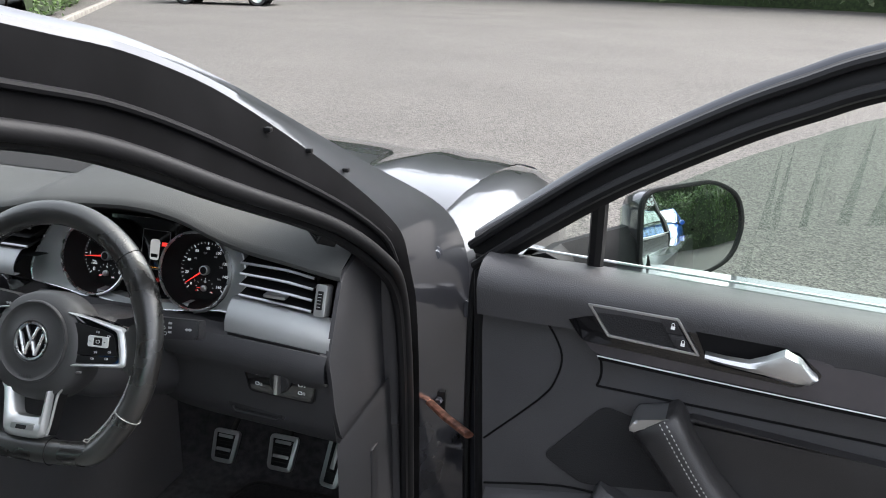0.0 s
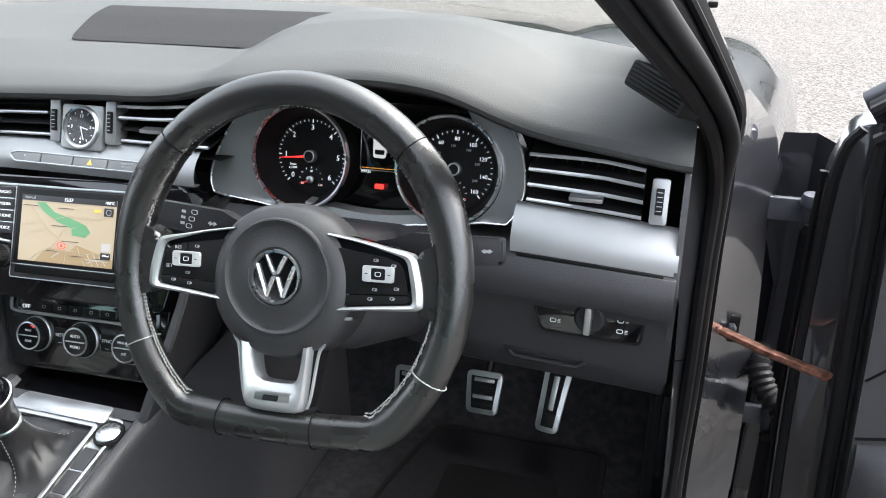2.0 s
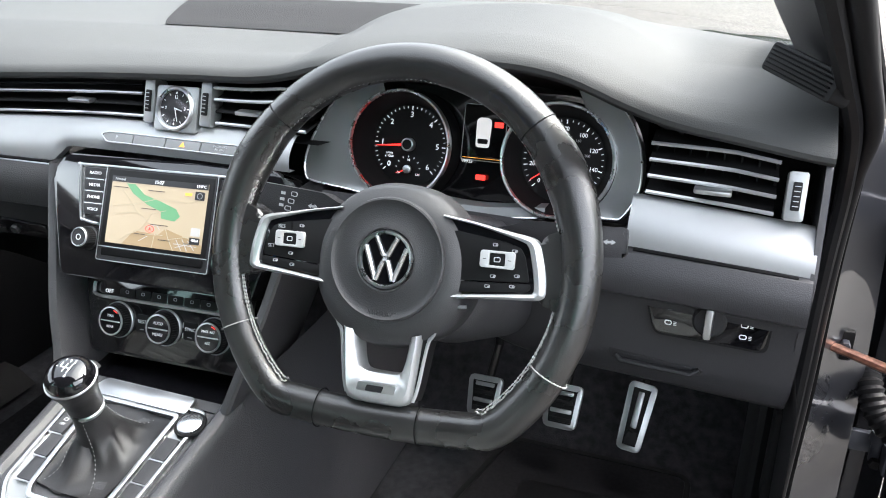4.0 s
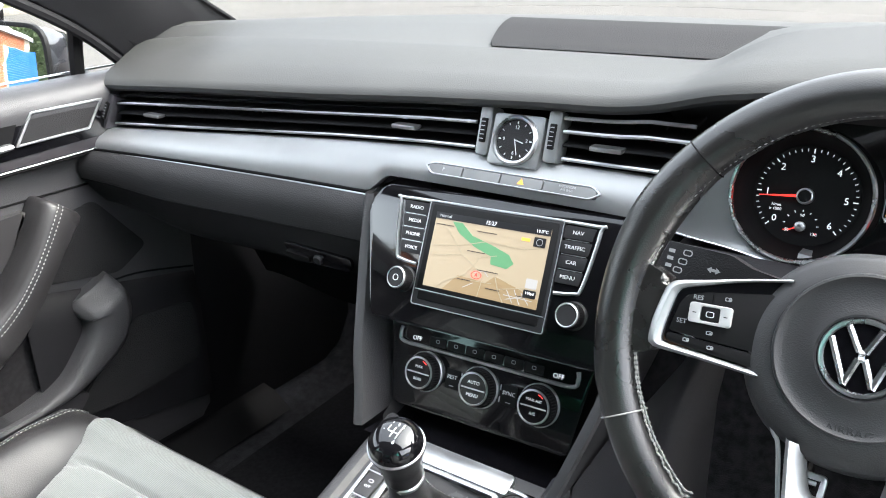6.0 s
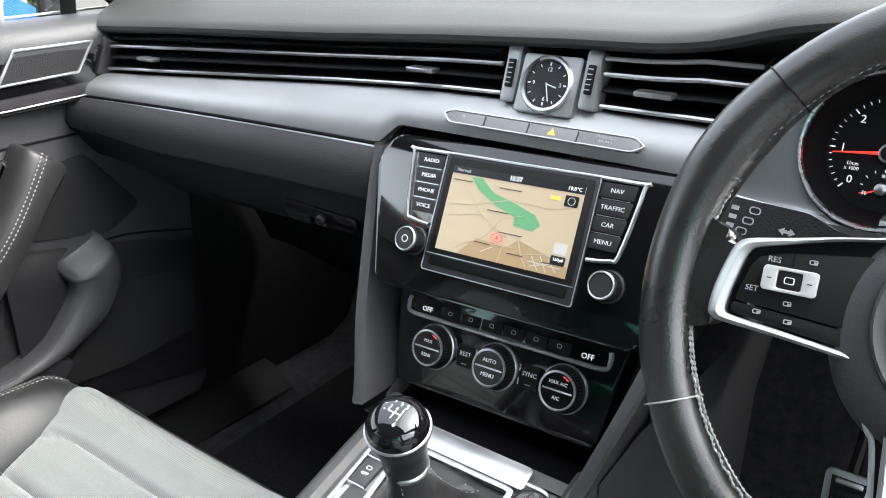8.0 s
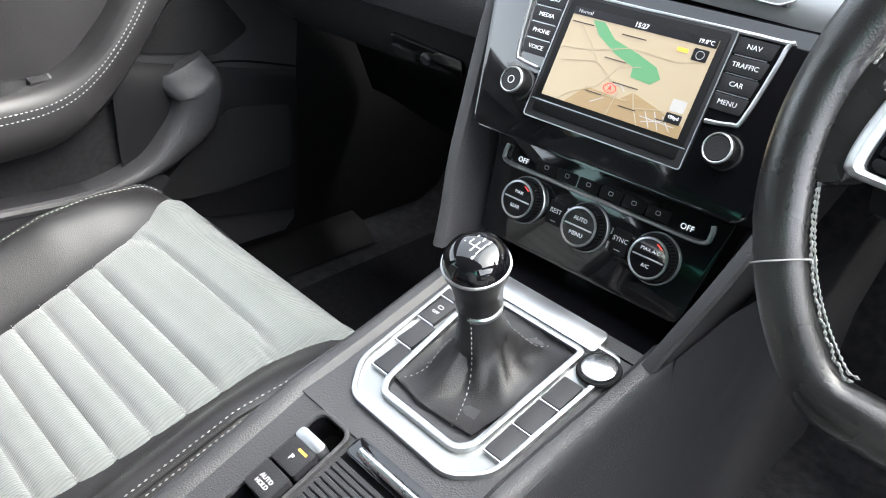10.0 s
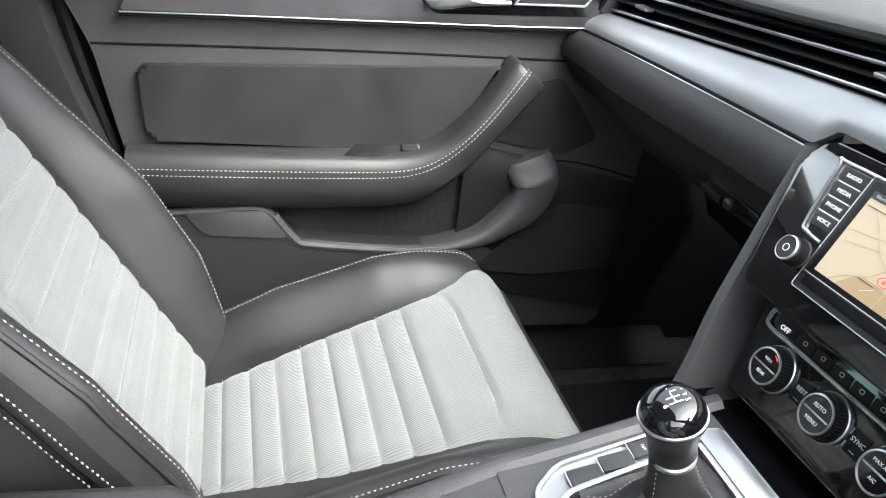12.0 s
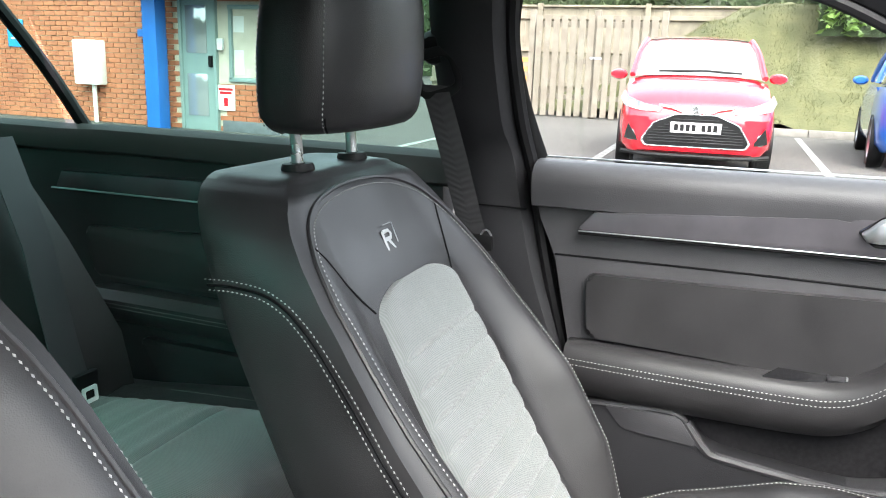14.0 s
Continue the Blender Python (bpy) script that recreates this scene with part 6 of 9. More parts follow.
    part("base", box(nb(), (cx, -0.22, 0.33), (0.44, 0.46, 0.10), 0.02), SOFTBLACK, seat)
    for sx in (-1, 1):
        part("seat_rail", box(nb(), (cx + sx * 0.19, -0.20, 0.275), (0.04, 0.60, 0.03), 0.005), SOFTBLACK, seat)
    return seat


passenger_seat = make_seat("front_seat", -0.35, "black leather passenger seat with light grey ribbed cloth centre")
driver_seat = copy_thing(passenger_seat, pose(0.40, -0.40, 0.338, -4))
driver_seat["label"] = "black leather driver's seat with light grey ribbed cloth centre"

# rear bench
bench = thing("rear_bench", (0, -1.225, 0.35), "dark leather rear bench with grey cloth panels", "car seat")
rr = []
for x in xs(-0.66, 0.66, 30):
    lobe = 0.02 * math.cos(x / 0.66 * math.pi * 2) - 0.02
    e = 0.03 * sm(0.58, 0.66, abs(x))
    rr.append([(x, -1.555, 0.48 - e), (x, -1.345, 0.500 + lobe - e), (x, -1.095, 0.535 + lobe - e), (x, -0.925, 0.545 + lobe * 0.5 - e), (x, -0.872, 0.528 - e), (x, -0.858, 0.48), (x, -0.895, 0.34)])
part("cushion", loft(nb(), rr), LEATHER, bench)
rr = []
for x in xs(-0.60, 0.60, 30):
    lobe = 0.025 * math.cos(x / 0.66 * math.pi * 2) + 0.02
    rr.append([(x, -1.375 + lobe * 0.4, 0.47), (x * 0.985, -1.420 + lobe, 0.60), (x * 0.95, -1.520 + lobe, 0.78), (x * 0.91, -1.590 + lobe, 0.90), (x * 0.89, -1.630 + lobe * 0.5, 0.935), (x * 0.88, -1.695, 0.935), (x * 0.88, -1.755, 0.86)])
part("backrest", loft(nb(), rr), LEATHER, bench)
for sx in (-1, 1):
    rr = []
    line = smooth_path([(0, -1.345, 0.505), (0, -1.16, 0.530), (0, -1.0, 0.547), (0, -0.92, 0.549), (0, -0.878, 0.535), (0, -0.853, 0.495), (0, -0.858, 0.42)], 14)
    for i, p in enumerate(line):
        ph = ((p.y + 0.05) / 0.04) % 1.0
        q = 0.008 * (1 - abs(2 * ph - 1) ** 4) if p.y < -1.03 else 0.008
        d = (line[min(i + 1, len(line) - 1)] - line[max(i - 1, 0)]).normalized()
        up = Vector((0, -d.z, d.y))
        rr.append([Vector((sx * 0.335 + u * 0.185, p.y, p.z)) + up * (0.004 + q * (1 - abs(u) ** 6) - 0.018 * abs(u) ** 5) for u in xs(-1, 1, 16)])
    part("cloth_panel", loft(nb(), rr), CLOTH, bench, "grey ribbed cloth panel")
b = nb()
for sx in (-1, 1):
    stitches(b, smooth_path([(sx * 0.545, -0.885, 0.528), (sx * 0.545, -1.0, 0.538), (sx * 0.545, -1.225, 0.522)], 8), 0.0056, 0.0038, 0.0007)
part("stitching", b, STITCH, bench, kind="stuff")
rbelt = thing("rear_seat_belt", (-0.42, -1.375, 0.6), "dark webbing rear seat belt with a white label", "seat belt")
part("webbing", loft(nb(), [[(x - 0.034, y, z), (x + 0.034, y + 0.004, z), (x + 0.034, y + 0.001, z), (x - 0.034, y - 0.003, z)] for x, y, z in ((-0.48, -1.535, 0.98), (-0.46, -1.435, 0.80), (-0.44, -1.370, 0.62), (-0.43, -1.335, 0.545))], closed=True, caps=True), COWL, rbelt)
part("buckle_tongue", box(nb(), (-0.425, -1.306, 0.560), (0.05, 0.012, 0.05), 0.004), SOFTBLACK, rbelt)
part("white_label", rim(nb(), rrect(0.034, 0.03, 0.004), rrect(0.020, 0.016, 0.003), 0, 0.002, basis((-0.425, -1.296, 0.545), (1, 0, 0), (0, -0.1, 1))), WHITEINK, rbelt)

# ---- doors, built as the passenger's and mirrored for the driver's ----
HINGE = Vector((0.86, 0.389, 0.0))
OPEN = 85.0
RISE = 0.039
MDr = basis((-0.72, 0, 0), (0, 1, 0), (0, 0, 1))


def swing(m):
    return Matrix.Translation(HINGE + Vector((0, 0, RISE))) @ pose(0, 0, 0, 0, 0, OPEN) @ Matrix.Translation(-HINGE) @ Matrix.Diagonal((-1, 1, 1, 1))


FRAME_LINE = [(-0.770, 0.352, 0.980), (-0.744, 0.262, 1.055), (-0.714, 0.160, 1.134), (-0.685, 0.040, 1.210), (-0.671, -0.033, 1.248), (-0.660, -0.094, 1.276), (-0.640, -0.22, 1.315), (-0.625, -0.40, 1.340), (-0.620, -0.60, 1.340)]


def make_door(driver):
    xf = swing(None) if driver else ID
    lab = "open driver's door with black padded panel, dark trim and speaker grilles" if driver else "closed passenger door with black padded panel, dark trim strip and armrest"
    place = xf @ Vector((-0.76, 0.2, 0.4))
    door = thing("front_door", place, lab, "car door", "front doors")

    def dp(name, bm, material, parent=None, label="", kind="", angle=38):
        me = finish(name, bm, material, angle)
        me.transform(xf)
        if driver:
            me.flip_normals()
        return part(name, me, material, parent or door, label, kind)

    def curve(pts, w, r, material, name, parent=None, label="", flat=1.0, n=8):
        P = smooth_path([MDr @ Vector((y, z, w)) for y, z in pts], 5)
        return dp(name, tube(nb(), P, r, n, flat=flat), material, parent, label)

    outline = [(-0.430, 0.36), (0.305, 0.34), (0.316, 0.62), (0.331, 0.90), (0.322, 0.985), (-0.583, 0.985), (-0.576, 0.90), (-0.543, 0.83), (-0.507, 0.666), (-0.467, 0.50)]
    panel = dp("panel", prism(nb(), round_poly(outline, 0.02), -0.05, 0.0, MDr, 0.014, 3), DOORPAD, None, "black moulded door panel")
    shell = [(-0.46, 0.33), (0.325, 0.32), (0.338, 0.60), (0.352, 0.90), (0.34, 0.965), (-0.62, 0.965), (-0.61, 0.90), (-0.56, 0.70), (-0.50, 0.45)]
    dp("outer_skin", prism(nb(), round_poly(shell, 0.03), -0.165, -0.05, MDr, 0.0), PAINT, None, "dark grey painted door shell")
    shut = [(0.20, 0.33), (0.374, 0.33), (0.386, 0.60), (0.388, 0.90), (0.37, 0.965), (0.20, 0.965)]
    dp("shut_face", prism(nb(), round_poly(shut, 0.02), -0.150, -0.105, MDr, 0.004), PAINT, None, "painted door shut face")
    curve([(0.366, 0.36), (0.378, 0.62), (0.380, 0.90), (0.362, 0.96)], -0.100, 0.006, RUBBER, "shut_seal")
    curve([(0.376, 0.36), (0.388, 0.62), (0.390, 0.90)], -0.128, 0.004, SOFTBLACK, "shut_seam")
    curve([(0.318, 0.36), (0.331, 0.62), (0.346, 0.90), (0.348, 0.985)], -0.034, 0.009, RUBBER, "door_seal")
    curve([(-0.445, 0.36), (-0.485, 0.50), (-0.523, 0.666), (-0.558, 0.83), (-0.592, 0.90), (-0.60, 0.985)], -0.045, 0.012, RUBBER, "door_seal")
    # sill roll
    rr = []
    for y in xs(-0.583, 0.328, 24):
        z = 0.986 + 0.010 * (y + 0.58) / 0.9
        d = 0.0 + 0.012 * sm(0.15, 0.33, y)
        prof = ((-0.045, -0.002), (-0.02, 0.004), (0.004, 0.002), (0.020, -0.006), (0.029, -0.018), (0.030, -0.032), (0.026, -0.048), (0.022, -0.070), (0.000, -0.075))
        rr.append([MDr @ Vector((y, z + dz, w + d)) for w, dz in prof])
    for f, e in ((0.75, 0.004), (0.3, 0.006)):
        rr.append([MDr @ Vector((0.328 + e, (0.996 - 0.036) + (dz + 0.036) * (0.6 + 0.4 * f), (w + 0.012 + 0.02) * f - 0.02)) for w, dz in prof])
    dp("sill_pad", loft(nb(), rr), DOORPAD, None, "grained soft sill pad")
    dp("sill_trim", tube(nb(), [MDr @ Vector((y, 0.990 + 0.010 * (y + 0.58) / 0.9, -0.050)) for y in xs(-0.58, 0.33, 10)], 0.0018, 6), SATIN, None, "bright window sill strip")
    # trim strip, handle and small grille
    strip = [(-0.502, 0.884), (-0.478, 0.914), (-0.130, 0.940), (-0.102, 0.937), (-0.068, 0.967), (0.195, 0.970), (0.222, 0.964), (0.188, 0.918), (0.168, 0.897), (-0.1, 0.891)][::-1]
    dp("trim_strip", prism(nb(), round_poly(strip, 0.006), 0.0, 0.026, MDr, 0.003), DARKTRIM, None, "brushed dark metal trim strip")
    dp("gloss_panel", prism(nb(), round_poly([(-0.030, 0.974), (-0.052, 0.962), (-0.098, 0.925), (-0.074, 0.904), (0.186, 0.913), (0.228, 0.968), (0.20, 0.974)], 0.006), 0.02, 0.0275, MDr, 0.001), PIANO, None, "glossy black handle panel")
    curve([(-0.500, 0.882), (-0.3, 0.886), (0.0, 0.891), (0.165, 0.8955)], 0.0274, 0.0011, SATIN, "chrome_line", None, "thin chrome line under the trim")
    curve([(-0.500, 0.8775), (-0.3, 0.8815), (0.0, 0.8865), (0.163, 0.891)], 0.0245, 0.0022, DEEP, "groove")
    # no hollow here: a flat black plate paints the recess's shade
    dp("handle_recess_shade", prism(nb(), round_poly([(-0.010, 0.970), (-0.049, 0.956), (-0.090, 0.925), (-0.070, 0.909), (0.030, 0.915), (0.056, 0.966)], 0.006), 0.020, 0.0282, MDr, 0.0), DEEP, None, "flat black plate standing in for shade in the handle recess")
    rr = []
    for y, z, h, w in ((-0.092, 0.923, 0.004, 0.030), (-0.084, 0.922, 0.020, 0.034), (-0.070, 0.929, 0.036, 0.038), (-0.052, 0.934, 0.042, 0.040), (-0.034, 0.930, 0.026, 0.040), (-0.015, 0.926, 0.014, 0.039), (0.01, 0.926, 0.011, 0.037), (0.035, 0.926, 0.009, 0.032)):
        rr.append([MDr @ Vector((y, z + h / 2 * a, w + b2)) for a, b2 in ((-1, -0.004), (-0.7, 0.004), (0, 0.007), (0.7, 0.004), (1, -0.004), (0, -0.007))])
    dp("door_handle", loft(nb(), rr, closed=True, caps=True), SATIN, None, "satin chrome inner door handle")
    gr = round_poly([(0.071, 0.9675), (0.040, 0.9225), (0.154, 0.926), (0.184, 0.9675)], 0.003)
    grille = dp("tweeter_grille", prism(nb(), gr, 0.024, 0.029, MDr), MESHGRILLE, None, "small black speaker mesh in a silver frame")
    dp("grille_frame", rim(nb(), gr, inset(gr, 0.0035), 0.027, 0.0315, MDr, 0.001), SATIN, grille)
    if driver:
        for y, z in ((0.0765, 0.9555), (0.0625, 0.9355)):
            ls = dp("lock_switch", prism(nb(), round_poly([(y - 0.0125, z - 0.009), (y + 0.006, z - 0.009), (y + 0.0185, z + 0.009), (y, z + 0.009)], 0.001), 0.029, 0.0308, MDr, 0.0005), PLASTIC, grille, "black lock switch with a white padlock sign")
            dp("lock_sign", box(nb(), (y, z - 0.0015, 0.0311), (0.005, 0.004, 0.0005), 0, 1, MDr), WHITEINK, ls)
            dp("lock_sign", rim(nb(), rrect(0.004, 0.006, 0.0018, 3, y, z + 0.002), rrect(0.0026, 0.0046, 0.0012, 3, y, z + 0.002), 0.0308, 0.0312, MDr), WHITEINK, ls)
    # groove and padded insert
    curve([(-0.543, 0.832), (-0.2, 0.838), (0.165, 0.838)], 0.0, 0.0018, DEEP, "groove")
    curve([(0.187, 0.918), (0.172, 0.895), (0.163, 0.875), (0.161, 0.855), (0.165, 0.838)], 0.0, 0.0018, DEEP, "groove")
    ins = [(-0.484, 0.808), (-0.476, 0.700), (-0.10, 0.690), (-0.05, 0.715), (0.0, 0.765), (0.048, 0.828), (-0.2, 0.817)][::-1]
    dp("padded_insert", prism(nb(), round_poly(ins, 0.014), -0.002, 0.016, MDr, 0.008, 4), LEATHER, None, "padded dark leather insert", "", 15)
    # armrest that rises into the pull handle
    arm_line = [(-0.505, 0.648, 0.043, 0.038), (-0.40, 0.648, 0.044, 0.042), (-0.25, 0.648, 0.044, 0.044), (-0.14, 0.650, 0.043, 0.045), (-0.09, 0.657, 0.041, 0.046), (-0.050, 0.676, 0.036, 0.047), (-0.012, 0.708, 0.031, 0.047), (0.020, 0.744, 0.029, 0.046), (0.048, 0.780, 0.030, 0.044), (0.068, 0.806, 0.033, 0.042), (0.080, 0.821, 0.034, 0.039), (0.084, 0.826, 0.030, 0.034)]
    rr = []
    dense = smooth_path([(a, b2, 0) for a, b2, c, d in arm_line], 4)
    hh = smooth_path([(c, d, 0) for a, b2, c, d in arm_line], 4)
    for i, p in enumerate(dense):
        d = (dense[min(i + 1, len(dense) - 1)] - dense[max(i - 1, 0)]).normalized()
        nrm = Vector((-d.y, d.x, 0))
        h, w = hh[i].x, hh[i].y
        ring = []
        for a, b2 in ((-0.80, -0.02), (-0.95, 0.25), (-0.98, 0.7), (-0.6, 1.02), (0.0, 1.12), (0.55, 1.08), (0.85, 0.98), (1.0, 0.80), (1.02, 0.5), (1.0, -0.02)):
            q = p + nrm * (h * a)
            ring.append(MDr @ Vector((q.x, q.y, 0.004 + w * 1.25 * b2)))
        rr.append(ring)
    armrest = dp("armrest", loft(nb(), rr, closed=True, caps=True), LEATHER, None, "black leather armrest rising into a pull handle")
    b = nb()
    for k in (5, 6):
        stitches(b, [r[4].lerp(r[5], 0.62 if k == 5 else 1.0) + (MDr.to_3x3() @ Vector((0, 0.0006, 0.0024))) for r in rr], 0.0062, 0.0044, 0.0010)
    dp("stitching", b, STITCH, armrest, "pale double stitching", "stuff")
    MSw = MDr @ Matrix.Translation((-0.115, 0.6935, 0.030)) @ pose(0, 0, 0, -78, 0, 0)
    sw = dp("window_switch_panel", prism(nb(), round_poly([(-0.085, -0.018), (0.075, -0.018), (0.060, 0.022), (-0.055, 0.022)], 0.006), -0.004, 0.003, MSw, 0.001), PIANO, armrest, "glossy black switch panel")
    dp("window_switch", box(nb(), (0.02, 0.0, 0.006), (0.026, 0.016, 0.007), 0.002, 2, MSw), PLASTIC, sw)
    dp("switch_edge", box(nb(), (0.034, 0.0, 0.007), (0.004, 0.014, 0.006), 0.001, 2, MSw), CHROME, sw)
    # pocket and lower panel
    dp("pocket_lining", prism(nb(), round_poly([(-0.33, 0.61), (-0.27, 0.545), (0.0, 0.525), (0.09, 0.58), (0.09, 0.66), (-0.1, 0.62)][::-1], 0.02)[::-1], 0.0, 0.004, MDr), FELT, None, "dark felt-lined door pocket")
    lowp = [(-0.462, 0.50), (-0.43, 0.38), (0.02, 0.37), (0.012, 0.478), (0.060, 0.528), (0.030, 0.540), (0.009, 0.533), (-0.10, 0.535), (-0.240, 0.547), (-0.268, 0.556), (-0.305, 0.600), (-0.325, 0.608), (-0.490, 0.598)]
    dp("lower_panel", prism(nb(), round_poly(lowp, 0.010), -0.002, 0.047, MDr), PLASTIC, None, "moulded lower panel with pocket lip", "", 15)
    rr = []
    swell = 1.0 if driver else 0.55
    for y in xs(0.0, 0.312, 14):
        z = 0.632 + (0.312 - y) * 0.22
        rr.append([MDr @ Vector((y, z + dz, w * (1 - 0.55 * sm(0.285, 0.312, y)))) for dz, w in ((0.002, -0.004), (-0.001, 0.010 * swell), (-0.010, 0.023 * swell), (-0.026, 0.033 * swell), (-0.046, 0.037 * swell), (-0.075, 0.035 * swell), (-0.15, 0.030 * swell), (-0.25, 0.022 * swell))])
    # passenger side takes the darker material: footwell shade put into its colour
    dp("forward_panel", loft(nb(), rr), DOORPAD if driver else GLOVE_AND_SHADE, None, "rounded panel ahead of the pocket")
    if driver:
        dp("handle_cap", prism(nb(), round_poly([(0.052, 0.829), (0.096, 0.817), (0.108, 0.808), (0.113, 0.813), (0.106, 0.827), (0.055, 0.842)], 0.004), 0.006, 0.050, MDr, 0.004, 3), SATIN, armrest, "satin silver cap on the pull handle")
    dp("facet", prism(nb(), round_poly([(-0.432, 0.601), (-0.400, 0.563), (-0.278, 0.556), (-0.312, 0.602)], 0.008), 0.040, 0.050, MDr, 0.003), DOORPAD, None, "smooth facet beside the pocket")
    curve([(-0.300, 0.592), (-0.268, 0.552), (-0.240, 0.542), (-0.10, 0.530), (-0.02, 0.532)], 0.043, 0.0075, DOORPAD, "pocket_lip", None, "rounded pocket lip")
    curve([(-0.488, 0.594), (-0.40, 0.600), (-0.325, 0.604), (-0.300, 0.592)], 0.043, 0.006, PLASTIC, "pocket_lip")
    rr = []
    band = smooth_path([(-0.16, 0.529, 0), (-0.05, 0.529, 0), (0.028, 0.545, 0), (0.078, 0.576, 0), (0.110, 0.606, 0), (0.121, 0.640, 0), (0.114, 0.664, 0), (0.108, 0.680, 0)], 6)
    half = smooth_path([(0.004, 0, 0), (0.006, 0, 0), (0.013, 0, 0), (0.024, 0, 0), (0.033, 0, 0), (0.037, 0, 0), (0.041, 0, 0), (0.040, 0, 0)], 6)
    for k, p in enumerate(band):
        d = (band[min(k + 1, len(band) - 1)] - band[max(k - 1, 0)]).normalized()
        nrm = Vector((-d.y, d.x, 0))
        fall = 0.034 * sm(len(band) - 11, len(band) - 1, k)
        rr.append([MDr @ Vector((p.x + nrm.x * half[k].x * a, p.y + nrm.y * half[k].x * a, w * (0.80 + 0.20 * sm(0, 16, k)) - fall)) for a, w in ((-1.0, 0.0), (-1.0, 0.036), (-0.92, 0.047), (-0.6, 0.054), (0.0, 0.056), (0.6, 0.053), (0.92, 0.046), (1.0, 0.034), (1.0, 0.0))])
    dp("pocket_shoulder", loft(nb(), rr, closed=True, caps=True), DOORPAD, None, "smooth rounded shoulder round the end of the door pocket", "", 60)
    dp("speaker_mesh", prism(nb(), round_poly([(0.026, 0.478), (0.150, 0.588), (0.178, 0.604), (0.288, 0.588), (0.288, 0.475), (0.15, 0.465)], 0.012), 0.010, 0.040 * swell, MDr, 0.002), MESHGRILLE, None, "black speaker mesh")
    dp("speaker_mesh", prism(nb(), round_poly([(0.040, 0.706), (0.172, 0.682), (0.230, 0.713), (0.152, 0.811), (0.10, 0.80)], 0.012), -0.002, 0.003, MDr, 0.001), MESHGRILLE, None, "black speaker mesh")
    curve([(0.332, 0.918), (0.25, 0.920), (0.236, 0.912), (0.216, 0.874), (0.221, 0.835), (0.242, 0.799), (0.319, 0.716)], 0.0, 0.0016, DEEP, "groove")
    curve([(-0.02, 0.69), (0.10, 0.672), (0.20, 0.668), (0.315, 0.640)], 0.0, 0.0018, DEEP, "groove")
    # window frame, glass, divider, mirror
    P = smooth_path(FRAME_LINE, 6)
    dp("window_frame", tube(nb(), P, 0.026, 10, flat=0.55, up=(1, 0, 0.3)), SOFTBLACK, None, "black upper window frame")
    dp("frame_seal", tube(nb(), [p + Vector((0.020, 0.004, -0.012)) for p in P], 0.0075, 8), RUBBER)
    dp("frame_seal", tube(nb(), [p + Vector((0.016, 0.012, 0.016)) for p in P], 0.0065, 8), RUBBER)
    dp("frame_skin", tube(nb(), [p + Vector((-0.022, 0.008, 0.006)) for p in P], 0.022, 10, flat=0.4, up=(1, 0, 0.3)), PAINT if driver else SOFTBLACK)
    dp("window_frame", tube(nb(), smooth_path([(-0.620, -0.60, 1.340), (-0.665, -0.632, 1.20), (-0.71, -0.625, 1.09), (-0.762, -0.60, 0.985)], 5), 0.024, 10, flat=0.55, up=(1, 0, 0.3)), SOFTBLACK)
    dp("window_divider", tube(nb(), [(-0.757, 0.190, 0.985), (-0.745, 0.188, 1.03), (-0.722, 0.186, 1.110)], 0.011, 8), SOFTBLACK, None, "black quarter-light divider")

    def pane(pts_top, pts_low):
        bm = nb()
        loft(bm, [[Vector(a) for a in pts_low], [Vector(a).lerp(Vector(c), 0.5) + Vector((-0.006, 0, 0)) for a, c in zip(pts_low, pts_top)], [Vector(a) for a in pts_top]])
        bmesh.ops.solidify(bm, geom=bm.faces[:], thickness=0.004)
        return bm

    dense = smooth_path(FRAME_LINE, 6)
    main = [p for p in dense if p.y < 0.17]
    low = [Vector((-0.755, max(-0.60, min(0.175, p.y * 1.0)), 0.975)) for p in main]
    if driver:
        main = [Vector((-0.755 + (p.z - 1.03) * 0.38, p.y, max(1.03, p.z - 0.045))) for p in main]
    g = dp("window_glass", pane([p + Vector((-0.004, 0, 0)) for p in main], low), GLASS if not driver else DOORGLASS, None, "clear side window" if not driver else "half-lowered side window")
    g.visible_shadow = False
    q = [p for p in dense if p.y > 0.16]
    g = dp("quarter_glass", pane([p + Vector((-0.003, 0, 0)) for p in q], [Vector((-0.760, p.y, 0.978)) for p in q]), GLASS, None, "small fixed quarter light")
    g.visible_shadow = False
    # mirror
    out = round_poly([(0.105, -0.055), (0.10, 0.070), (-0.05, 0.078), (-0.105, 0.050), (-0.118, 0.0), (-0.095, -0.058), (-0.03, -0.080), (0.07, -0.075)][::-1], 0.03)
    # housing opens towards the back of the car
    Mm = basis((-0.985, 0.190, 0.985), (0.964, 0.266, 0.0), (0, 0, 1)) @ pose(0, 0, 0, -6)
    if driver:
        Mm = basis((-0.93, 0.085, 1.01), (0.713, 0.70, 0.0), (0, 0, 1)) @ pose(0, 0, 0, -9.5) @ Matrix.Scale(0.84, 4)
    hr = []
    for w, f in ((0.0, 1.0), (-0.03, 1.02), (-0.07, 0.92), (-0.10, 0.68), (-0.115, 0.35)):
        hr.append([Mm @ Vector((x * f, y * f, w)) for x, y in out])
    mh = dp("mirror_housing", loft(nb(), hr, closed=True, caps=True), PAINT, None, "dark grey door mirror")
    dp("mirror_rim", rim(nb(), out, inset(out, 0.008), -0.004, 0.004, Mm, 0.002), SOFTBLACK, mh)
    gl = inset(out, 0.008)
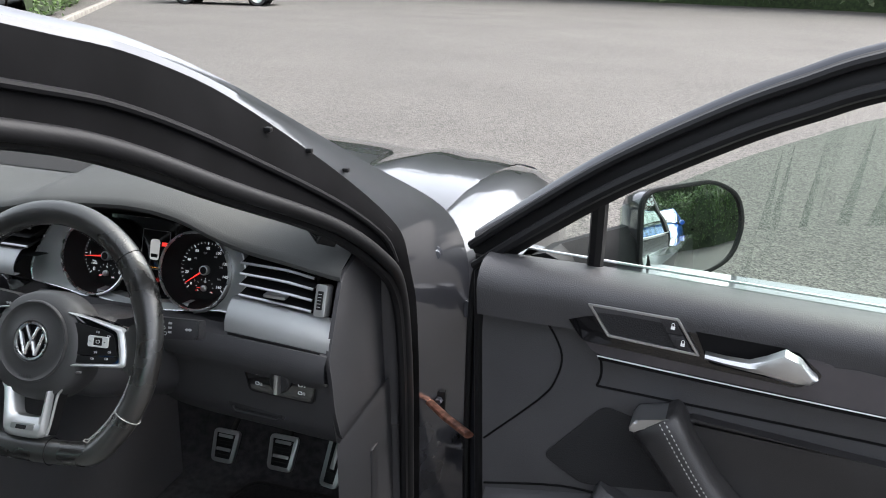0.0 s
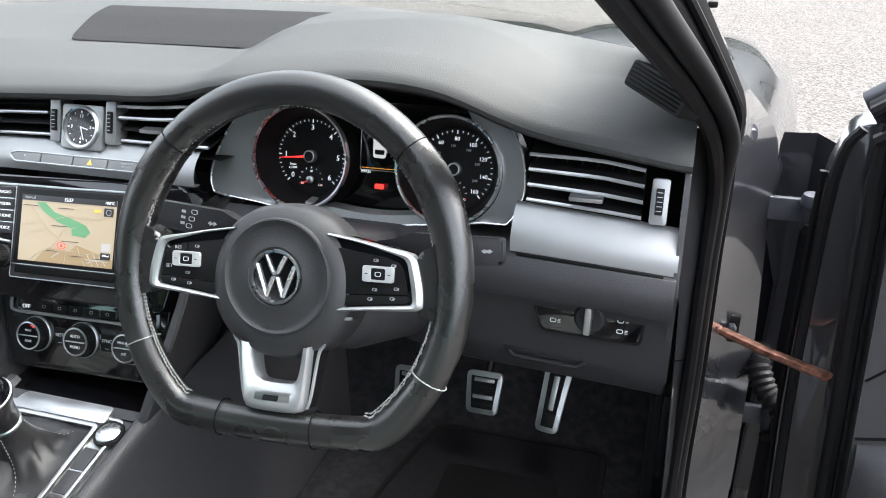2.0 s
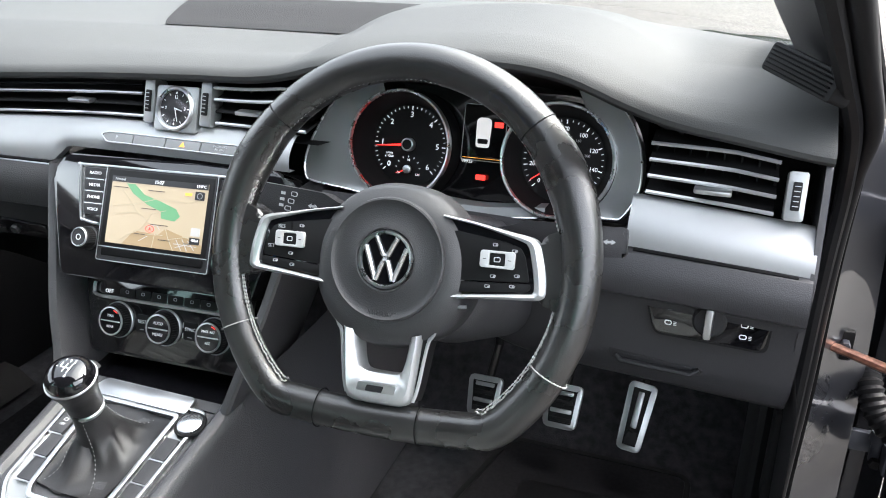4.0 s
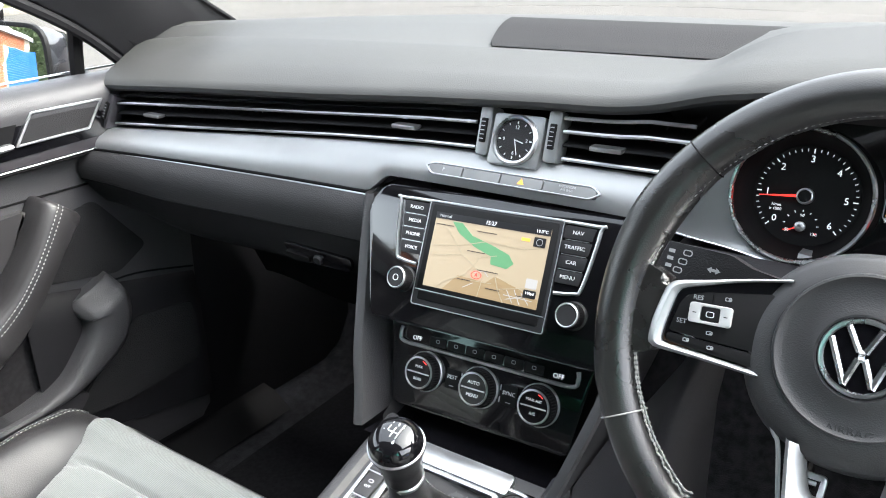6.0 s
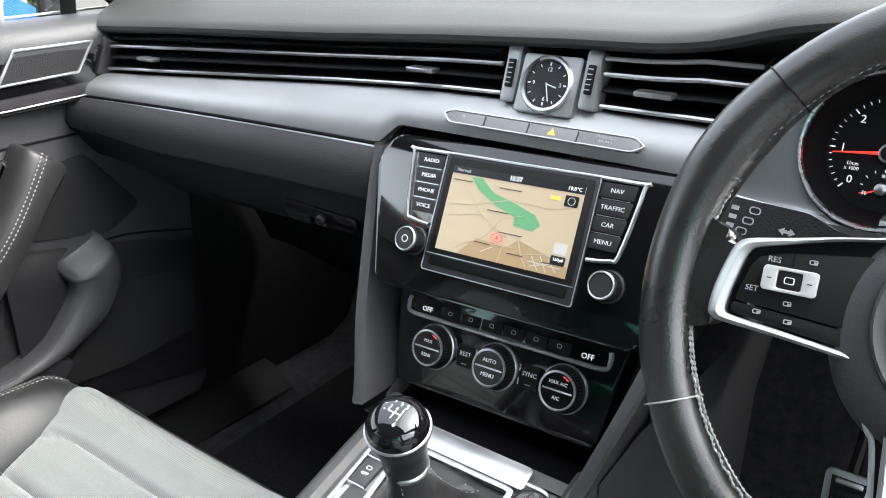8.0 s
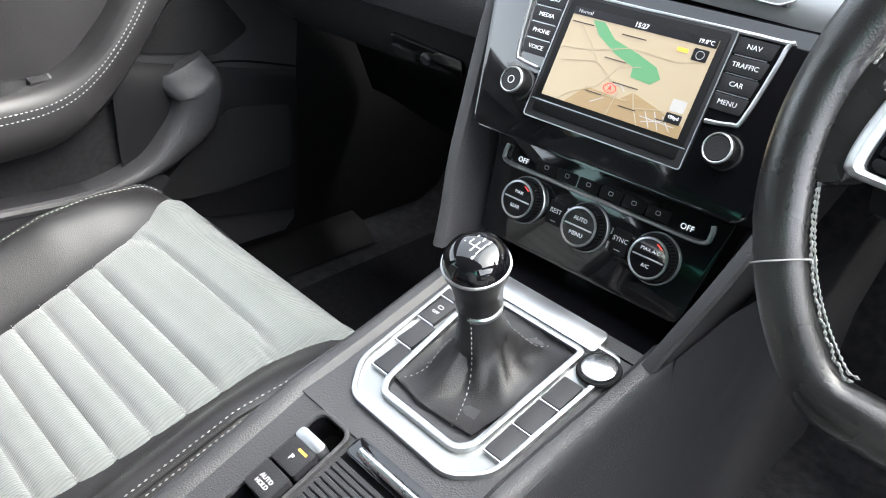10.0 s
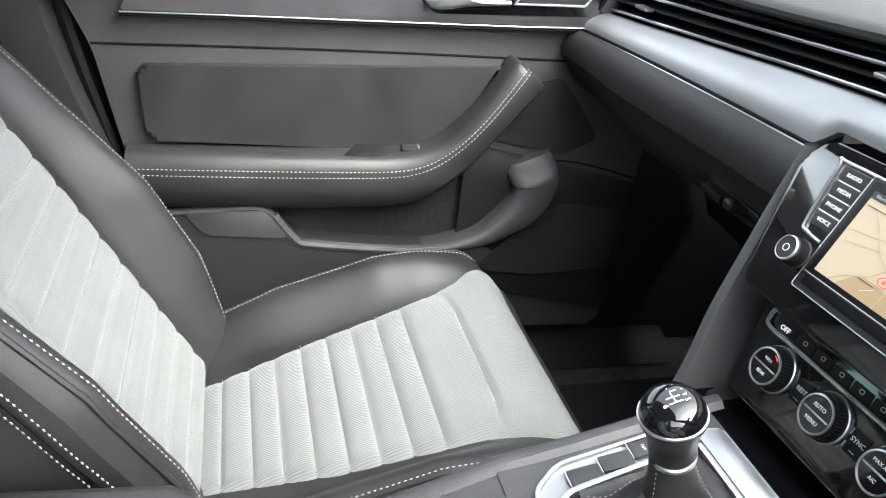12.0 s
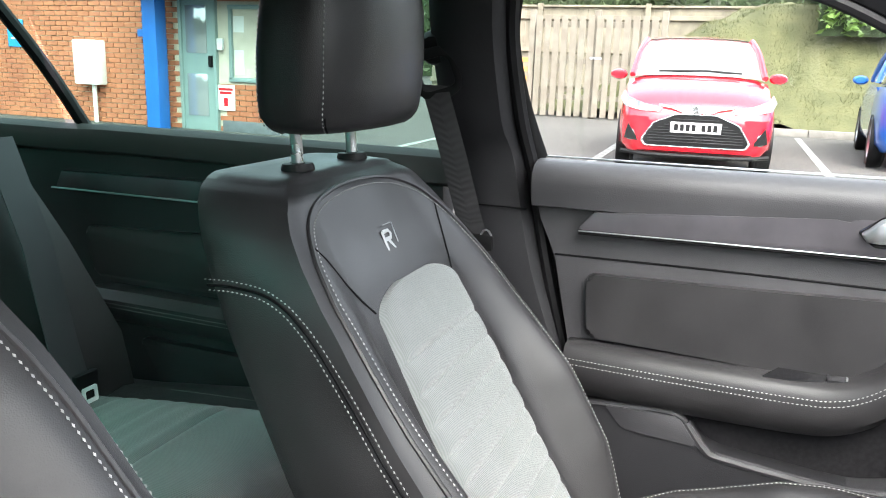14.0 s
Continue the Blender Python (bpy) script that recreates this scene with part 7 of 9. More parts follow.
    dp("mirror_glass", loft(nb(), [[Mm @ Vector((x * f, y * f, 0.0055 - (x * x + y * y) * f * f / 2.4)) for x, y in gl] for f in (1.0, 0.85, 0.7, 0.55, 0.4, 0.25, 0.12, 0.02)], closed=True, caps=False), MIRROR, mh, "slightly domed mirror glass")
    dp("mirror_foot", tube(nb(), [(-0.77, 0.25, 0.955), (-0.84, 0.245, 0.948), (-0.90, 0.25 if not driver else 0.15, 0.975)], 0.032 if not driver else 0.046, 10, flat=0.7), SOFTBLACK, mh)
    return door


DOORGLASS = glass_mat("faintly_green_glass", (0.62, 0.72, 0.67))
make_door(False)
make_door(True)

# hinges, strap and boot at the open door
strap = thing("door_check_strap", (0.79, 0.44, 0.68), "greasy copper-coloured door check strap", "door strap")
p0 = Vector((0.772, 0.436, 0.684))
p1 = swing(None) @ Vector((-0.750, 0.352, 0.694))
part("arm", tube(nb(), [p0, p0.lerp(p1, 0.5) + Vector((0, -0.004, 0)), p1], 0.0085, 8, flat=0.6, up=(0, 0, 1)), COPPER, strap, "greasy check arm")
part("bracket", box(nb(), tuple(p0 + Vector((0.008, 0.006, 0))), (0.05, 0.012, 0.042), 0.004), SOFTBLACK, strap)
for dx in (-0.012, 0.022):
    part("bolt", lathe(nb(), [(0, 0.010), (0.006, 0.010), (0.007, 0.0)], basis(p0 + Vector((dx, 0.0, 0.004)), (1, 0, 0), (0, 0, 1)), 6), STEEL, strap)
for z in (0.845, 0.515):
    hinge = thing("hinge", (0.845, 0.48, z), "grey painted door hinge with bolt heads", "hinge", "driver's door hinges")
    part("leaf", box(nb(), (0.842, 0.489, z), (0.056, 0.010, 0.032), 0.003), STEEL, hinge)
    part("leaf", box(nb(), (0.888, 0.452, z + 0.002), (0.034, 0.030, 0.038), 0.004), STEEL, hinge)
    part("pin", lathe(nb(), [(0.0, 0.027), (0.011, 0.026), (0.013, 0.020), (0.013, 0.012), (0.009, 0.010), (0.009, -0.018), (0.008, -0.022), (0, -0.022)], Matrix.Translation((0.868, 0.474, z + 0.002)), 16), STEEL, hinge)
    part("bolt", lathe(nb(), [(0, 0.007), (0.007, 0.007), (0.009, 0.004), (0.009, 0)], basis((0.866, 0.462, z - 0.014), (1, 0, 0), (0, 0, 1)), 6), SOFTBLACK, hinge)
boot = thing("cable_boot", (0.84, 0.45, 0.6), "ribbed black rubber cable boot between body and door", "cable boot")
bp = smooth_path([(0.838, 0.505, 0.622), (0.842, 0.478, 0.606), (0.856, 0.456, 0.578), (0.884, 0.440, 0.556)], 8)
part("sleeve", tube(nb(), bp, [0.015 + 0.003 * (i % 2) for i in range(len(bp))], 14), RUBBER, boot)

# ---- body shell ----
SEALRIB = mat("ribbed_seal", (0.006, 0.006, 0.007), 0.6, spec=0.12, vary=0.2)
body = thing("estate_car", (0, 0.4, 0.25), "dark grey metallic estate car body seen from its open driver's door", "car")
SEAL = [(0.600, -0.45, 1.318), (0.629, -0.254, 1.268), (0.645, -0.149, 1.233), (0.676, -0.015, 1.166), (0.714, 0.159, 1.080), (0.742, 0.263, 1.005), (0.749, 0.338, 0.930), (0.750, 0.376, 0.80), (0.751, 0.392, 0.62), (0.749, 0.400, 0.42), (0.750, 0.30, 0.345), (0.750, 0.0, 0.335), (0.750, -0.4, 0.335)]
OUTER = [(0.560, -0.42, 1.400), (0.594, -0.203, 1.346), (0.607, -0.086, 1.317), (0.636, 0.061, 1.254), (0.690, 0.300, 1.125), (0.755, 0.520, 1.000), (0.806, 0.496, 0.930), (0.812, 0.486, 0.80), (0.820, 0.478, 0.62), (0.822, 0.472, 0.42), (0.815, 0.40, 0.290), (0.82, 0.0, 0.275), (0.82, -0.4, 0.275)]


def side(pts, s):
    return [Vector((s * x, y, z)) for x, y, z in pts]


for s in (1, -1):
    A, B = smooth_path(side(SEAL, s), 6), smooth_path(side(OUTER, s), 6)
    rr, dark = [], []
    for k, (a, c) in enumerate(zip(A, B)):
        f = 0.80 - 0.66 * sm(15, 33, k)
        o = Vector((s * 0.020, 0.010, 0.010)) * (1 - 0.65 * sm(28, 36, k))
        dark.append(f)
        rr.append([a + Vector((-s * 0.012, 0.010, 0.0)), a + Vector((s * 0.004, 0.012, 0.004)), a.lerp(c, 0.3 * f) + o * 0.6, a.lerp(c, 0.62 * f) + o, a.lerp(c, f) + o * 1.1, a.lerp(c, 0.5 + 0.5 * f) + o, c + Vector((s * 0.012, 0.002, 0.004)), c + Vector((s * 0.004, 0.014, 0.010)), c + Vector((-s * 0.02, 0.03, -0.004))])
    part("door_frame", loft(nb(), [r[4:] for r in rr]), PAINT, body, "painted pillar edge and door aperture")
    part("door_flange", loft(nb(), [r[:5] for r in rr]), FLANGE, body, "black pillar flange")
    part("door_seal", tube(nb(), [a + Vector((s * (0.006 - 0.004 * sm(30, 38, k)), 0.002, 0.002)) for k, a in enumerate(A)], 0.0095, 10), RUBBER, body, "thick black door seal")
    part("door_seal", tube(nb(), [a + Vector((-s * (0.010 - 0.006 * sm(30, 38, k)), -0.004, -0.004)) for k, a in enumerate(A)], 0.0085, 8), RUBBER, body)
    for u, w in ((0.38, 0.0045), (0.78, 0.0050)):
        part("outer_seal", tube(nb(), [a.lerp(c, u * f) + Vector((s * 0.016, 0.007, 0.009)) * (1 - 0.6 * sm(28, 33, k)) for k, (a, c, f) in enumerate(zip(A, B, dark))][:33], w, 8), SEALRIB, body)
    part("wing_return", loft(nb(), [[Vector((s * 0.822, 0.496, z)), Vector((s * 0.830, 0.545, z)), Vector((s * 0.872, 0.550, z)), Vector((s * 0.892, 0.505, z))] for z in xs(0.24, 0.93, 8)]), PAINT, body, "painted rear edge of the wing")
    # inner pillar trim, from the seal to the windscreen
    rr = []
    for a, c in list(zip(A, B))[:32]:
        i = c + Vector((-0.045, 0.02, -0.012) if s > 0 else (0.012, 0.02, -0.012))
        rr.append([a + Vector((-s * 0.008, 0.0, 0.0)), a.lerp(i, 0.3) + Vector((-s * 0.010, 0.0, -0.002)), a.lerp(i, 0.65) + Vector((-s * 0.012, 0.0, -0.003)), i, i + Vector((0, 0.02, 0.01))])
    part("pillar_trim", loft(nb(), rr), PLASTIC, body, "grey-black windscreen pillar trim")
# small clips along the driver's pillar, bolt on the hinge face
for t in (19, 21, 23):
    p = smooth_path(side(SEAL, 1), 6)[t].lerp(smooth_path(side(OUTER, 1), 6)[t], 0.62)
    part("clip", box(nb(), tuple(p + Vector((0.024, 0.006, 0.014))), (0.009, 0.007, 0.006), 0.002), SOFTBLACK, body)
part("hinge_bolt", lathe(nb(), [(0, 0.010), (0.008, 0.010), (0.010, 0.004), (0.014, 0.003), (0.014, 0)], basis((0.776, 0.436, 0.957), (0.8, 0.6, 0), (0, 0, 1)), 16), STEEL, body)
# trim between the dash end and the door seal, with the release lever below
def foot_trim(z0, z1, d):
    rr = []
    for z in xs(z0, z1, 8):
        y = 0.355 + 0.03 * sm(0.95, 0.65, z) + d
        rr.append([(0.700, y + 0.10, z), (0.703, y + 0.012, z), (0.708, y, z), (0.716, y - 0.003, z), (0.734, y + 0.003, z), (0.742, y + 0.012, z), (0.744, y + 0.05, z)])
    return loft(nb(), rr)


part("pillar_foot_trim", foot_trim(0.985, 0.655, 0.0), COWL, body, "grey moulded trim at the pillar foot")
part("pillar_foot_trim", foot_trim(0.651, 0.36, 0.003), COWL, body)
# wing, bonnet and scuttle
BON = [(0.70, -0.035), (0.80, -0.030), (1.0, -0.045), (1.2, -0.066), (1.38, -0.092), (1.52, -0.125), (1.64, -0.17), (1.74, -0.24), (1.80, -0.34), (1.83, -0.45)]
rr = []
for y, dz in BON:
    row = []
    for k in xs(-1, 1, 40):
        ak = abs(k)
        x = k * (0.735 + 0.010 * sm(0.7, 1.2, y) - 0.10 * sm(1.45, 1.8, y))
        z = 1.018 + dz - 0.040 * ak ** 2.5 + 0.012 * math.exp(-((ak - 0.72) / 0.06) ** 2) + 0.036 * sm(0.55, 0.95, ak) * sm(0.72, 0.95, y)
        yy = y - 0.13 * ak ** 2 * (1 if y > 0.75 else 0.6) * (1 - 0.2 * sm(1, 1.8, y))
        row.append((x, yy + 0.02, z))
    rr.append(row)
part("bonnet", loft(nb(), rr), PAINT, body, "dark grey metallic bonnet with raised creases")
for s in (1, -1):
    rr = []
    for y, z0, w in ((0.44, 0.985, 0.80), (0.56, 0.978, 0.815), (0.75, 0.955, 0.845), (1.0, 0.930, 0.868), (1.25, 0.893, 0.872), (1.45, 0.845, 0.84), (1.60, 0.785, 0.76)):
        xi = 0.742 - 0.07 * sm(1.2, 1.6, y)
        z0 += 0.034 * sm(0.50, 0.85, y)
        yl = max(y, 0.505)
        rr.append([Vector((s * (xi - 0.002), y, z0 - 0.03)), Vector((s * (xi + 0.003), y, z0 - 0.002)), Vector((s * (xi + 0.02), y, z0)), Vector((s * (xi * 0.45 + w * 0.55), y, z0 - 0.010)), Vector((s * w, (y + yl) / 2, z0 - 0.045)), Vector((s * (w + 0.025), yl, z0 - 0.10)), Vector((s * (w + 0.02), yl, z0 - 0.17)), Vector((s * (w + 0.045), yl, z0 - 0.26)), Vector((s * (w + 0.04), yl, 0.24))])
    part("front_wing", loft(nb(), rr), PAINT, body, "dark grey front wing")
    rr = [[Vector((s * (0.752 - 0.09 * t), 0.55 + 1.0 * t - 0.02, 0.980 - 0.10 * t * t)), Vector((s * (0.760 - 0.09 * t), 0.55 + 1.0 * t, 0.970 - 0.10 * t * t))] for t in xs(0, 1, 10)]
    lamp = part("headlamp", loft(nb(), [[(s * x, y, z) for x, y, z in r] for r in (((0.66, 1.58, 0.86), (0.76, 1.48, 0.87), (0.84, 1.36, 0.86)), ((0.67, 1.60, 0.80), (0.78, 1.52, 0.79), (0.865, 1.38, 0.79)))]), CHROME, body, "chrome and glass headlamp")
part("front_bumper", loft(nb(), [[(x, 1.84 - 0.30 * (abs(x) / 0.85) ** 2.5, z) for x in xs(-0.86, 0.86, 24)] for z in (0.60, 0.45, 0.28)]), PAINT, body)
# scuttle, wiper and windscreen
part("scuttle", loft(nb(), [[(x, screen_base(x) + 0.025, 1.040), (x, screen_base(x) + 0.05, 1.00), (x, screen_base(x) + 0.11 - 0.02 * abs(x), 0.978)] for x in xs(-0.70, 0.70, 24)]), SOFTBLACK, body, "black plastic scuttle")


def ws(u, v):
    """Windscreen: u from -1 to 1 across, v from base to roof."""
    x0, x1 = 0.70 * u, 0.545 * u
    b0 = Vector((x0, screen_base(x0) + 0.035, 1.052))
    b1 = Vector((x1, -0.20 - 0.16 * u * u, 1.395 - 0.012 * u * u))
    return b0.lerp(b1, v) + Vector((0, 0.03, 0.035)) * (4 * v * (1 - v))


b = nb()
loft(b, [[ws(u, v) for u in xs(-1, 1, 24)] for v in xs(0, 1, 12)])
w = part("windscreen", b, GLASS, body, "clear windscreen")
w.visible_shadow = False
part("screen_band", loft(nb(), [[ws(u, v) + Vector((0, -0.004, -0.004)) for u in xs(-1, 1, 24)] for v in (-0.03, 0.012)]), SOFTBLACK, body, "black edge band of the windscreen")
wp = smooth_path([ws(u, 0.0) + Vector((0, 0.055, -0.020)) for u in (0.75, 0.4, 0.0, -0.35)], 5)
part("wiper", tube(nb(), wp, 0.008, 6), SOFTBLACK, body, "black wiper blade")
wp = smooth_path([ws(u, 0.0) + Vector((0, 0.060, -0.022)) for u in (-0.1, -0.4, -0.7)], 5)
part("wiper", tube(nb(), wp, 0.008, 6), SOFTBLACK, body, "black wiper blade")
# roof, lining, rear quarters
roof = []
for y, z, w in ((-0.20, 1.400, 0.545), (-0.45, 1.430, 0.56), (-0.9, 1.445, 0.565), (-1.5, 1.43, 0.56), (-2.1, 1.39, 0.54), (-2.55, 1.33, 0.50)):
    roof.append([(w * k, y - (0.16 * k * k if y > -0.3 else 0), z - 0.045 * abs(k) ** 3) for k in xs(-1, 1, 16)])
part("roof", loft(nb(), roof), PAINT, body, "dark grey roof")
part("headliner", loft(nb(), [[(x, y, z - 0.030) for x, y, z in r] for r in roof]), HEADLINE, body, "pale grey roof lining")
for s in (1, -1):
    B_ = [(0.570, -0.66, 1.34), (0.63, -0.68, 1.20), (0.70, -0.68, 1.05), (0.735, -0.665, 0.98), (0.735, -0.63, 0.80), (0.735, -0.58, 0.64), (0.735, -0.54, 0.50), (0.735, -0.50, 0.30)]
    rr = []
    for i, p in enumerate(smooth_path(side(B_, s), 4)):
        wd = 0.055 + 0.02 * sm(0.95, 0.5, p.z)
        rr.append([p + Vector((s * 0.05, wd + 0.004, 0)), p + Vector((s * 0.006, wd, 0)), p + Vector((-s * 0.012, wd * 0.75, 0)), p + Vector((-s * 0.018, 0, 0)), p + Vector((-s * 0.016, -wd * 0.8, 0)), p + Vector((0, -wd * 1.2, 0)), p + Vector((s * 0.05, -wd * 1.2, 0))])
    pil = part("pillar_panel", loft(nb(), rr), PLASTIC, body, "grey-black centre pillar trim")
    seam = [p + Vector((-s * 0.0195, -0.06 + 0.02 * k, 0)) for p in [Vector((s * 0.733, -0.655, 0.905))] for k in range(7)]
    part("pillar_seam", tube(nb(), seam, 0.0016, 5), DEEP, body)
    edge = smooth_path(side([(0.60, -0.60, 1.315), (0.655, -0.618, 1.19), (0.71, -0.612, 1.06), (0.745, -0.597, 0.97), (0.745, -0.56, 0.80), (0.745, -0.515, 0.64), (0.745, -0.47, 0.50), (0.745, -0.43, 0.36)], s), 5)
    part("door_seal", tube(nb(), edge, 0.0115, 8), RUBBER, body)
    # rear door, glass and quarter
    MR = basis((s * 0.74, 0, 0), (0, -s, 0), (0, 0, 1))
    fy = (lambda y: y) if s < 0 else (lambda y: -y)
    rd = [(-1.82, 0.36), (-0.74, 0.36), (-0.76, 0.985), (-1.86, 0.978)]
    o = [(fy(y), z) for y, z in rd]
    rdoor = thing("rear_door", (s * 0.78, -1.2, 0.4), "rear door with dark green-tinted light on its black padded panel", "car door", "rear doors")
    part("panel", prism(nb(), o if s < 0 else o[::-1], -0.05, 0.0, MR, 0.006), PLASTIC, rdoor)
    part("sill_pad", loft(nb(), [[MR @ Vector((fy(y), 0.985 - 0.004 * (y < -1.6) + dz, w)) for w, dz in ((-0.04, 0.0), (0.0, 0.004), (0.022, -0.006), (0.030, -0.024), (0.026, -0.05), (0.0, -0.06))] for y in xs(-1.86, -0.74, 10)]), PAD, rdoor, "soft sill pad")
    t_ = [(-1.67, 0.846), (-0.80, 0.856), (-0.80, 0.902), (-1.65, 0.882)]
    t_ = [(fy(y), z) for y, z in t_]
    part("trim_strip", prism(nb(), t_ if s < 0 else t_[::-1], 0, 0.018, MR, 0.004), DARKTRIM, rdoor, "brushed dark trim strip")
    part("chrome_line", tube(nb(), [MR @ Vector((fy(y), 0.844 + 0.011 * (y + 1.67), 0.019)) for y in (-1.68, -0.8)], 0.002, 6), SATIN, rdoor)
    i_ = [(-1.58, 0.655), (-0.85, 0.66), (-0.85, 0.80), (-1.60, 0.765)]
    i_ = [(fy(y), z) for y, z in i_]
    part("padded_insert", prism(nb(), round_poly(i_ if s < 0 else i_[::-1], 0.02), 0, 0.014, MR, 0.008), LEATHER, rdoor)
    rr = []
    for y, h in ((-1.60, 0.02), (-1.55, 0.034), (-1.3, 0.036), (-1.0, 0.036), (-0.85, 0.03)):
        rr.append([MR @ Vector((fy(y), 0.605 + h * a, 0.055 * w)) for a, w in ((-1, 0), (-1, 0.8), (-0.3, 1.1), (0.5, 1.1), (1, 0.8), (1, 0))])
    part("armrest", loft(nb(), rr, closed=True, caps=True), LEATHER, rdoor, "leather armrest")
    b = nb()
    for dz in (0.0, 0.008):
        stitches(b, [MR @ Vector((fy(y), 0.607 + dz, 0.0625)) for y in xs(-1.56, -0.86, 30)], 0.0056, 0.0038, 0.0008)
    part("stitching", b, STITCH, rdoor, kind="stuff")
    part("pocket", prism(nb(), round_poly([(fy(y), z) for y, z in ((-1.40, 0.42), (-0.9, 0.42), (-0.9, 0.53), (-1.46, 0.53))][::1 if s < 0 else -1], 0.02), 0, 0.02, MR, 0.006), PLASTIC, rdoor)
    g = nb()
    loft(g, [[Vector((s * 0.755, y, 0.975)) for y in xs(-1.62, -0.72, 8)], [Vector((s * (0.62 - 0.02 * sm(-1.2, -1.7, y)), max(y, -1.66) , 1.33 - 0.03 * sm(-1.2, -1.7, y))) for y in xs(-1.62, -0.72, 8)]])
    gg = part("window_glass", g, TINT if s > 0 else PALETINT, rdoor, "green-tinted privacy glass")
    g = nb()
    loft(g, [[Vector((s * 0.755, y, 0.98)) for y in xs(-2.4, -1.66, 6)], [Vector((s * 0.60, y, 1.29)) for y in xs(-2.25, -1.60, 6)]])
    part("quarter_glass", g, TINT if s > 0 else PALETINT, rdoor, "green-tinted rear quarter glass")
    part("window_divider", tube(nb(), smooth_path([(s * 0.757, -1.60, 0.97), (s * 0.70, -1.66, 1.12), (s * 0.60, -1.74, 1.31)], 4), 0.014, 8), SOFTBLACK, rdoor)
    part("window_frame", tube(nb(), smooth_path([(s * 0.60, -0.70, 1.335), (s * 0.60, -1.2, 1.335), (s * 0.585, -1.75, 1.31), (s * 0.57, -2.4, 1.26)], 4), 0.02, 8), SOFTBLACK, rdoor)
    part("window_frame", tube(nb(), smooth_path([(s * 0.757, -2.15, 0.97), (s * 0.70, -2.32, 1.12), (s * 0.58, -2.45, 1.27)], 4), 0.04, 8), SOFTBLACK, rdoor)
    part("rear_quarter", loft(nb(), [[(s * 0.76, -1.80, z), (s * 0.76, -2.5, z), (s * 0.60, -2.62, z)] for z in (0.30, 0.98)]), DOORPAD, body)
    part("rear_sill", loft(nb(), [[(s * 0.80, y, 0.25), (s * 0.76, y, 0.40), (s * 0.68, y, 0.36), (s * 0.64, y, 0.27)] for y in xs(-2.5, -0.46, 6)]), PLASTIC, body, "black rear sill")
    part("sill_plate", loft(nb(), [[(s * 0.66, y, 0.285), (s * 0.70, y, 0.315), (s * 0.745, y, 0.325), (s * 0.79, y, 0.315), (s * 0.82, y, 0.27)] for y in xs(-0.5, 0.45, 6)]), SOFTBLACK, body, "black sill plate")
    # same trim on both sides; the passenger's is coloured darker for footwell shade
    part("kick_panel", loft(nb(), [[(s * 0.735, y, 0.29), (s * 0.728, y, 0.5), (s * 0.722, y, 0.75)] for y in xs(0.16, 0.72, 8)]), COWL if s > 0 else GLOVE_AND_SHADE, body)
    for zz in xs(0.38, 0.44, 3):
        part("sill_rib", tube(nb(), [(s * 0.735, -0.35, zz), (s * 0.735, 0.30, zz + 0.004)], 0.006, 6), SOFTBLACK, body)
# rear end
part("tailgate_glass", loft(nb(), [[(x, -2.62, 1.0), (x * 0.85, -2.45, 1.31)] for x in xs(-0.62, 0.62, 6)]), REARTINT, body, "tinted tailgate glass")
part("tailgate", loft(nb(), [[(x, -2.64, 0.3), (x, -2.64, 1.0)] for x in xs(-0.7, 0.7, 4)]), DOORPAD, body)
# grab trim by the driver's foot
part("bonnet_release", box(nb(), (0.722, 0.30, 0.60), (0.012, 0.030, 0.13), 0.005), PLASTIC, body, "bonnet release lever")
# seat belt at the passenger's pillar
belt = thing("seat_belt", (-0.70, -0.68, 0.8), "grey-black front seat belt with guide loop at the centre pillar", "seat belt")
bl = smooth_path([(-0.652, -0.745, 1.105), (-0.665, -0.715, 1.00), (-0.680, -0.690, 0.90), (-0.688, -0.672, 0.83), (-0.692, -0.60, 0.55), (-0.70, -0.56, 0.36)], 4)
WEB = mat("belt_webbing", (0.03, 0.03, 0.032), 0.7, bump=("weave", 0.0016, 0.6), vary=0.1)
part("webbing", loft(nb(), [[p + Vector((0.0, -0.024, 0)), p + Vector((0.0015, 0.0, 0)), p + Vector((0.0, 0.024, 0)), p + Vector((-0.0015, 0, 0))] for p in bl], closed=True, caps=True), WEB, belt)
part("guide_loop", rim(nb(), rrect(0.085, 0.085, 0.03), rrect(0.060, 0.050, 0.012), -0.008, 0.010, basis((-0.652, -0.742, 1.125), (0, 1, 0.3), (0.35, -0.3, 1)), 0.004), SOFTBLACK, belt, "black belt guide loop")
part("guide_cover", lathe(nb(), [(0.0, 0.02), (0.022, 0.018), (0.028, 0.008), (0.028, 0)], basis((-0.655, -0.745, 1.165), (0, 1, 0.3), (0.35, -0.3, 1)), 24), SOFTBLACK, belt)
part("tongue", box(nb(), (-0.686, -0.672, 0.845), (0.010, 0.058, 0.028), 0.004), SOFTBLACK, belt)
part("tongue_ring", tube(nb(), [(-0.684, -0.655 + 0.010 * math.cos(radians(30 * i)), 0.852 + 0.016 * math.sin(radians(30 * i))) for i in range(12)], 0.0018, 6, loop=True), SATIN, belt)

# ---- cabin floor ----
rr = []
for y in xs(-2.6, 0.95, 40):
    z = 0.275 + 0.42 * sm(0.62, 0.95, y) - 0.0
    rr.append([(x, y, z + 0.004 * math.sin(x * 9 + y * 7)) for x in xs(-0.78, 0.78, 16)])
solo("cabin_floor", loft(nb(), rr), CARPET, "black carpeted car floor", "car floor", kind="structure")
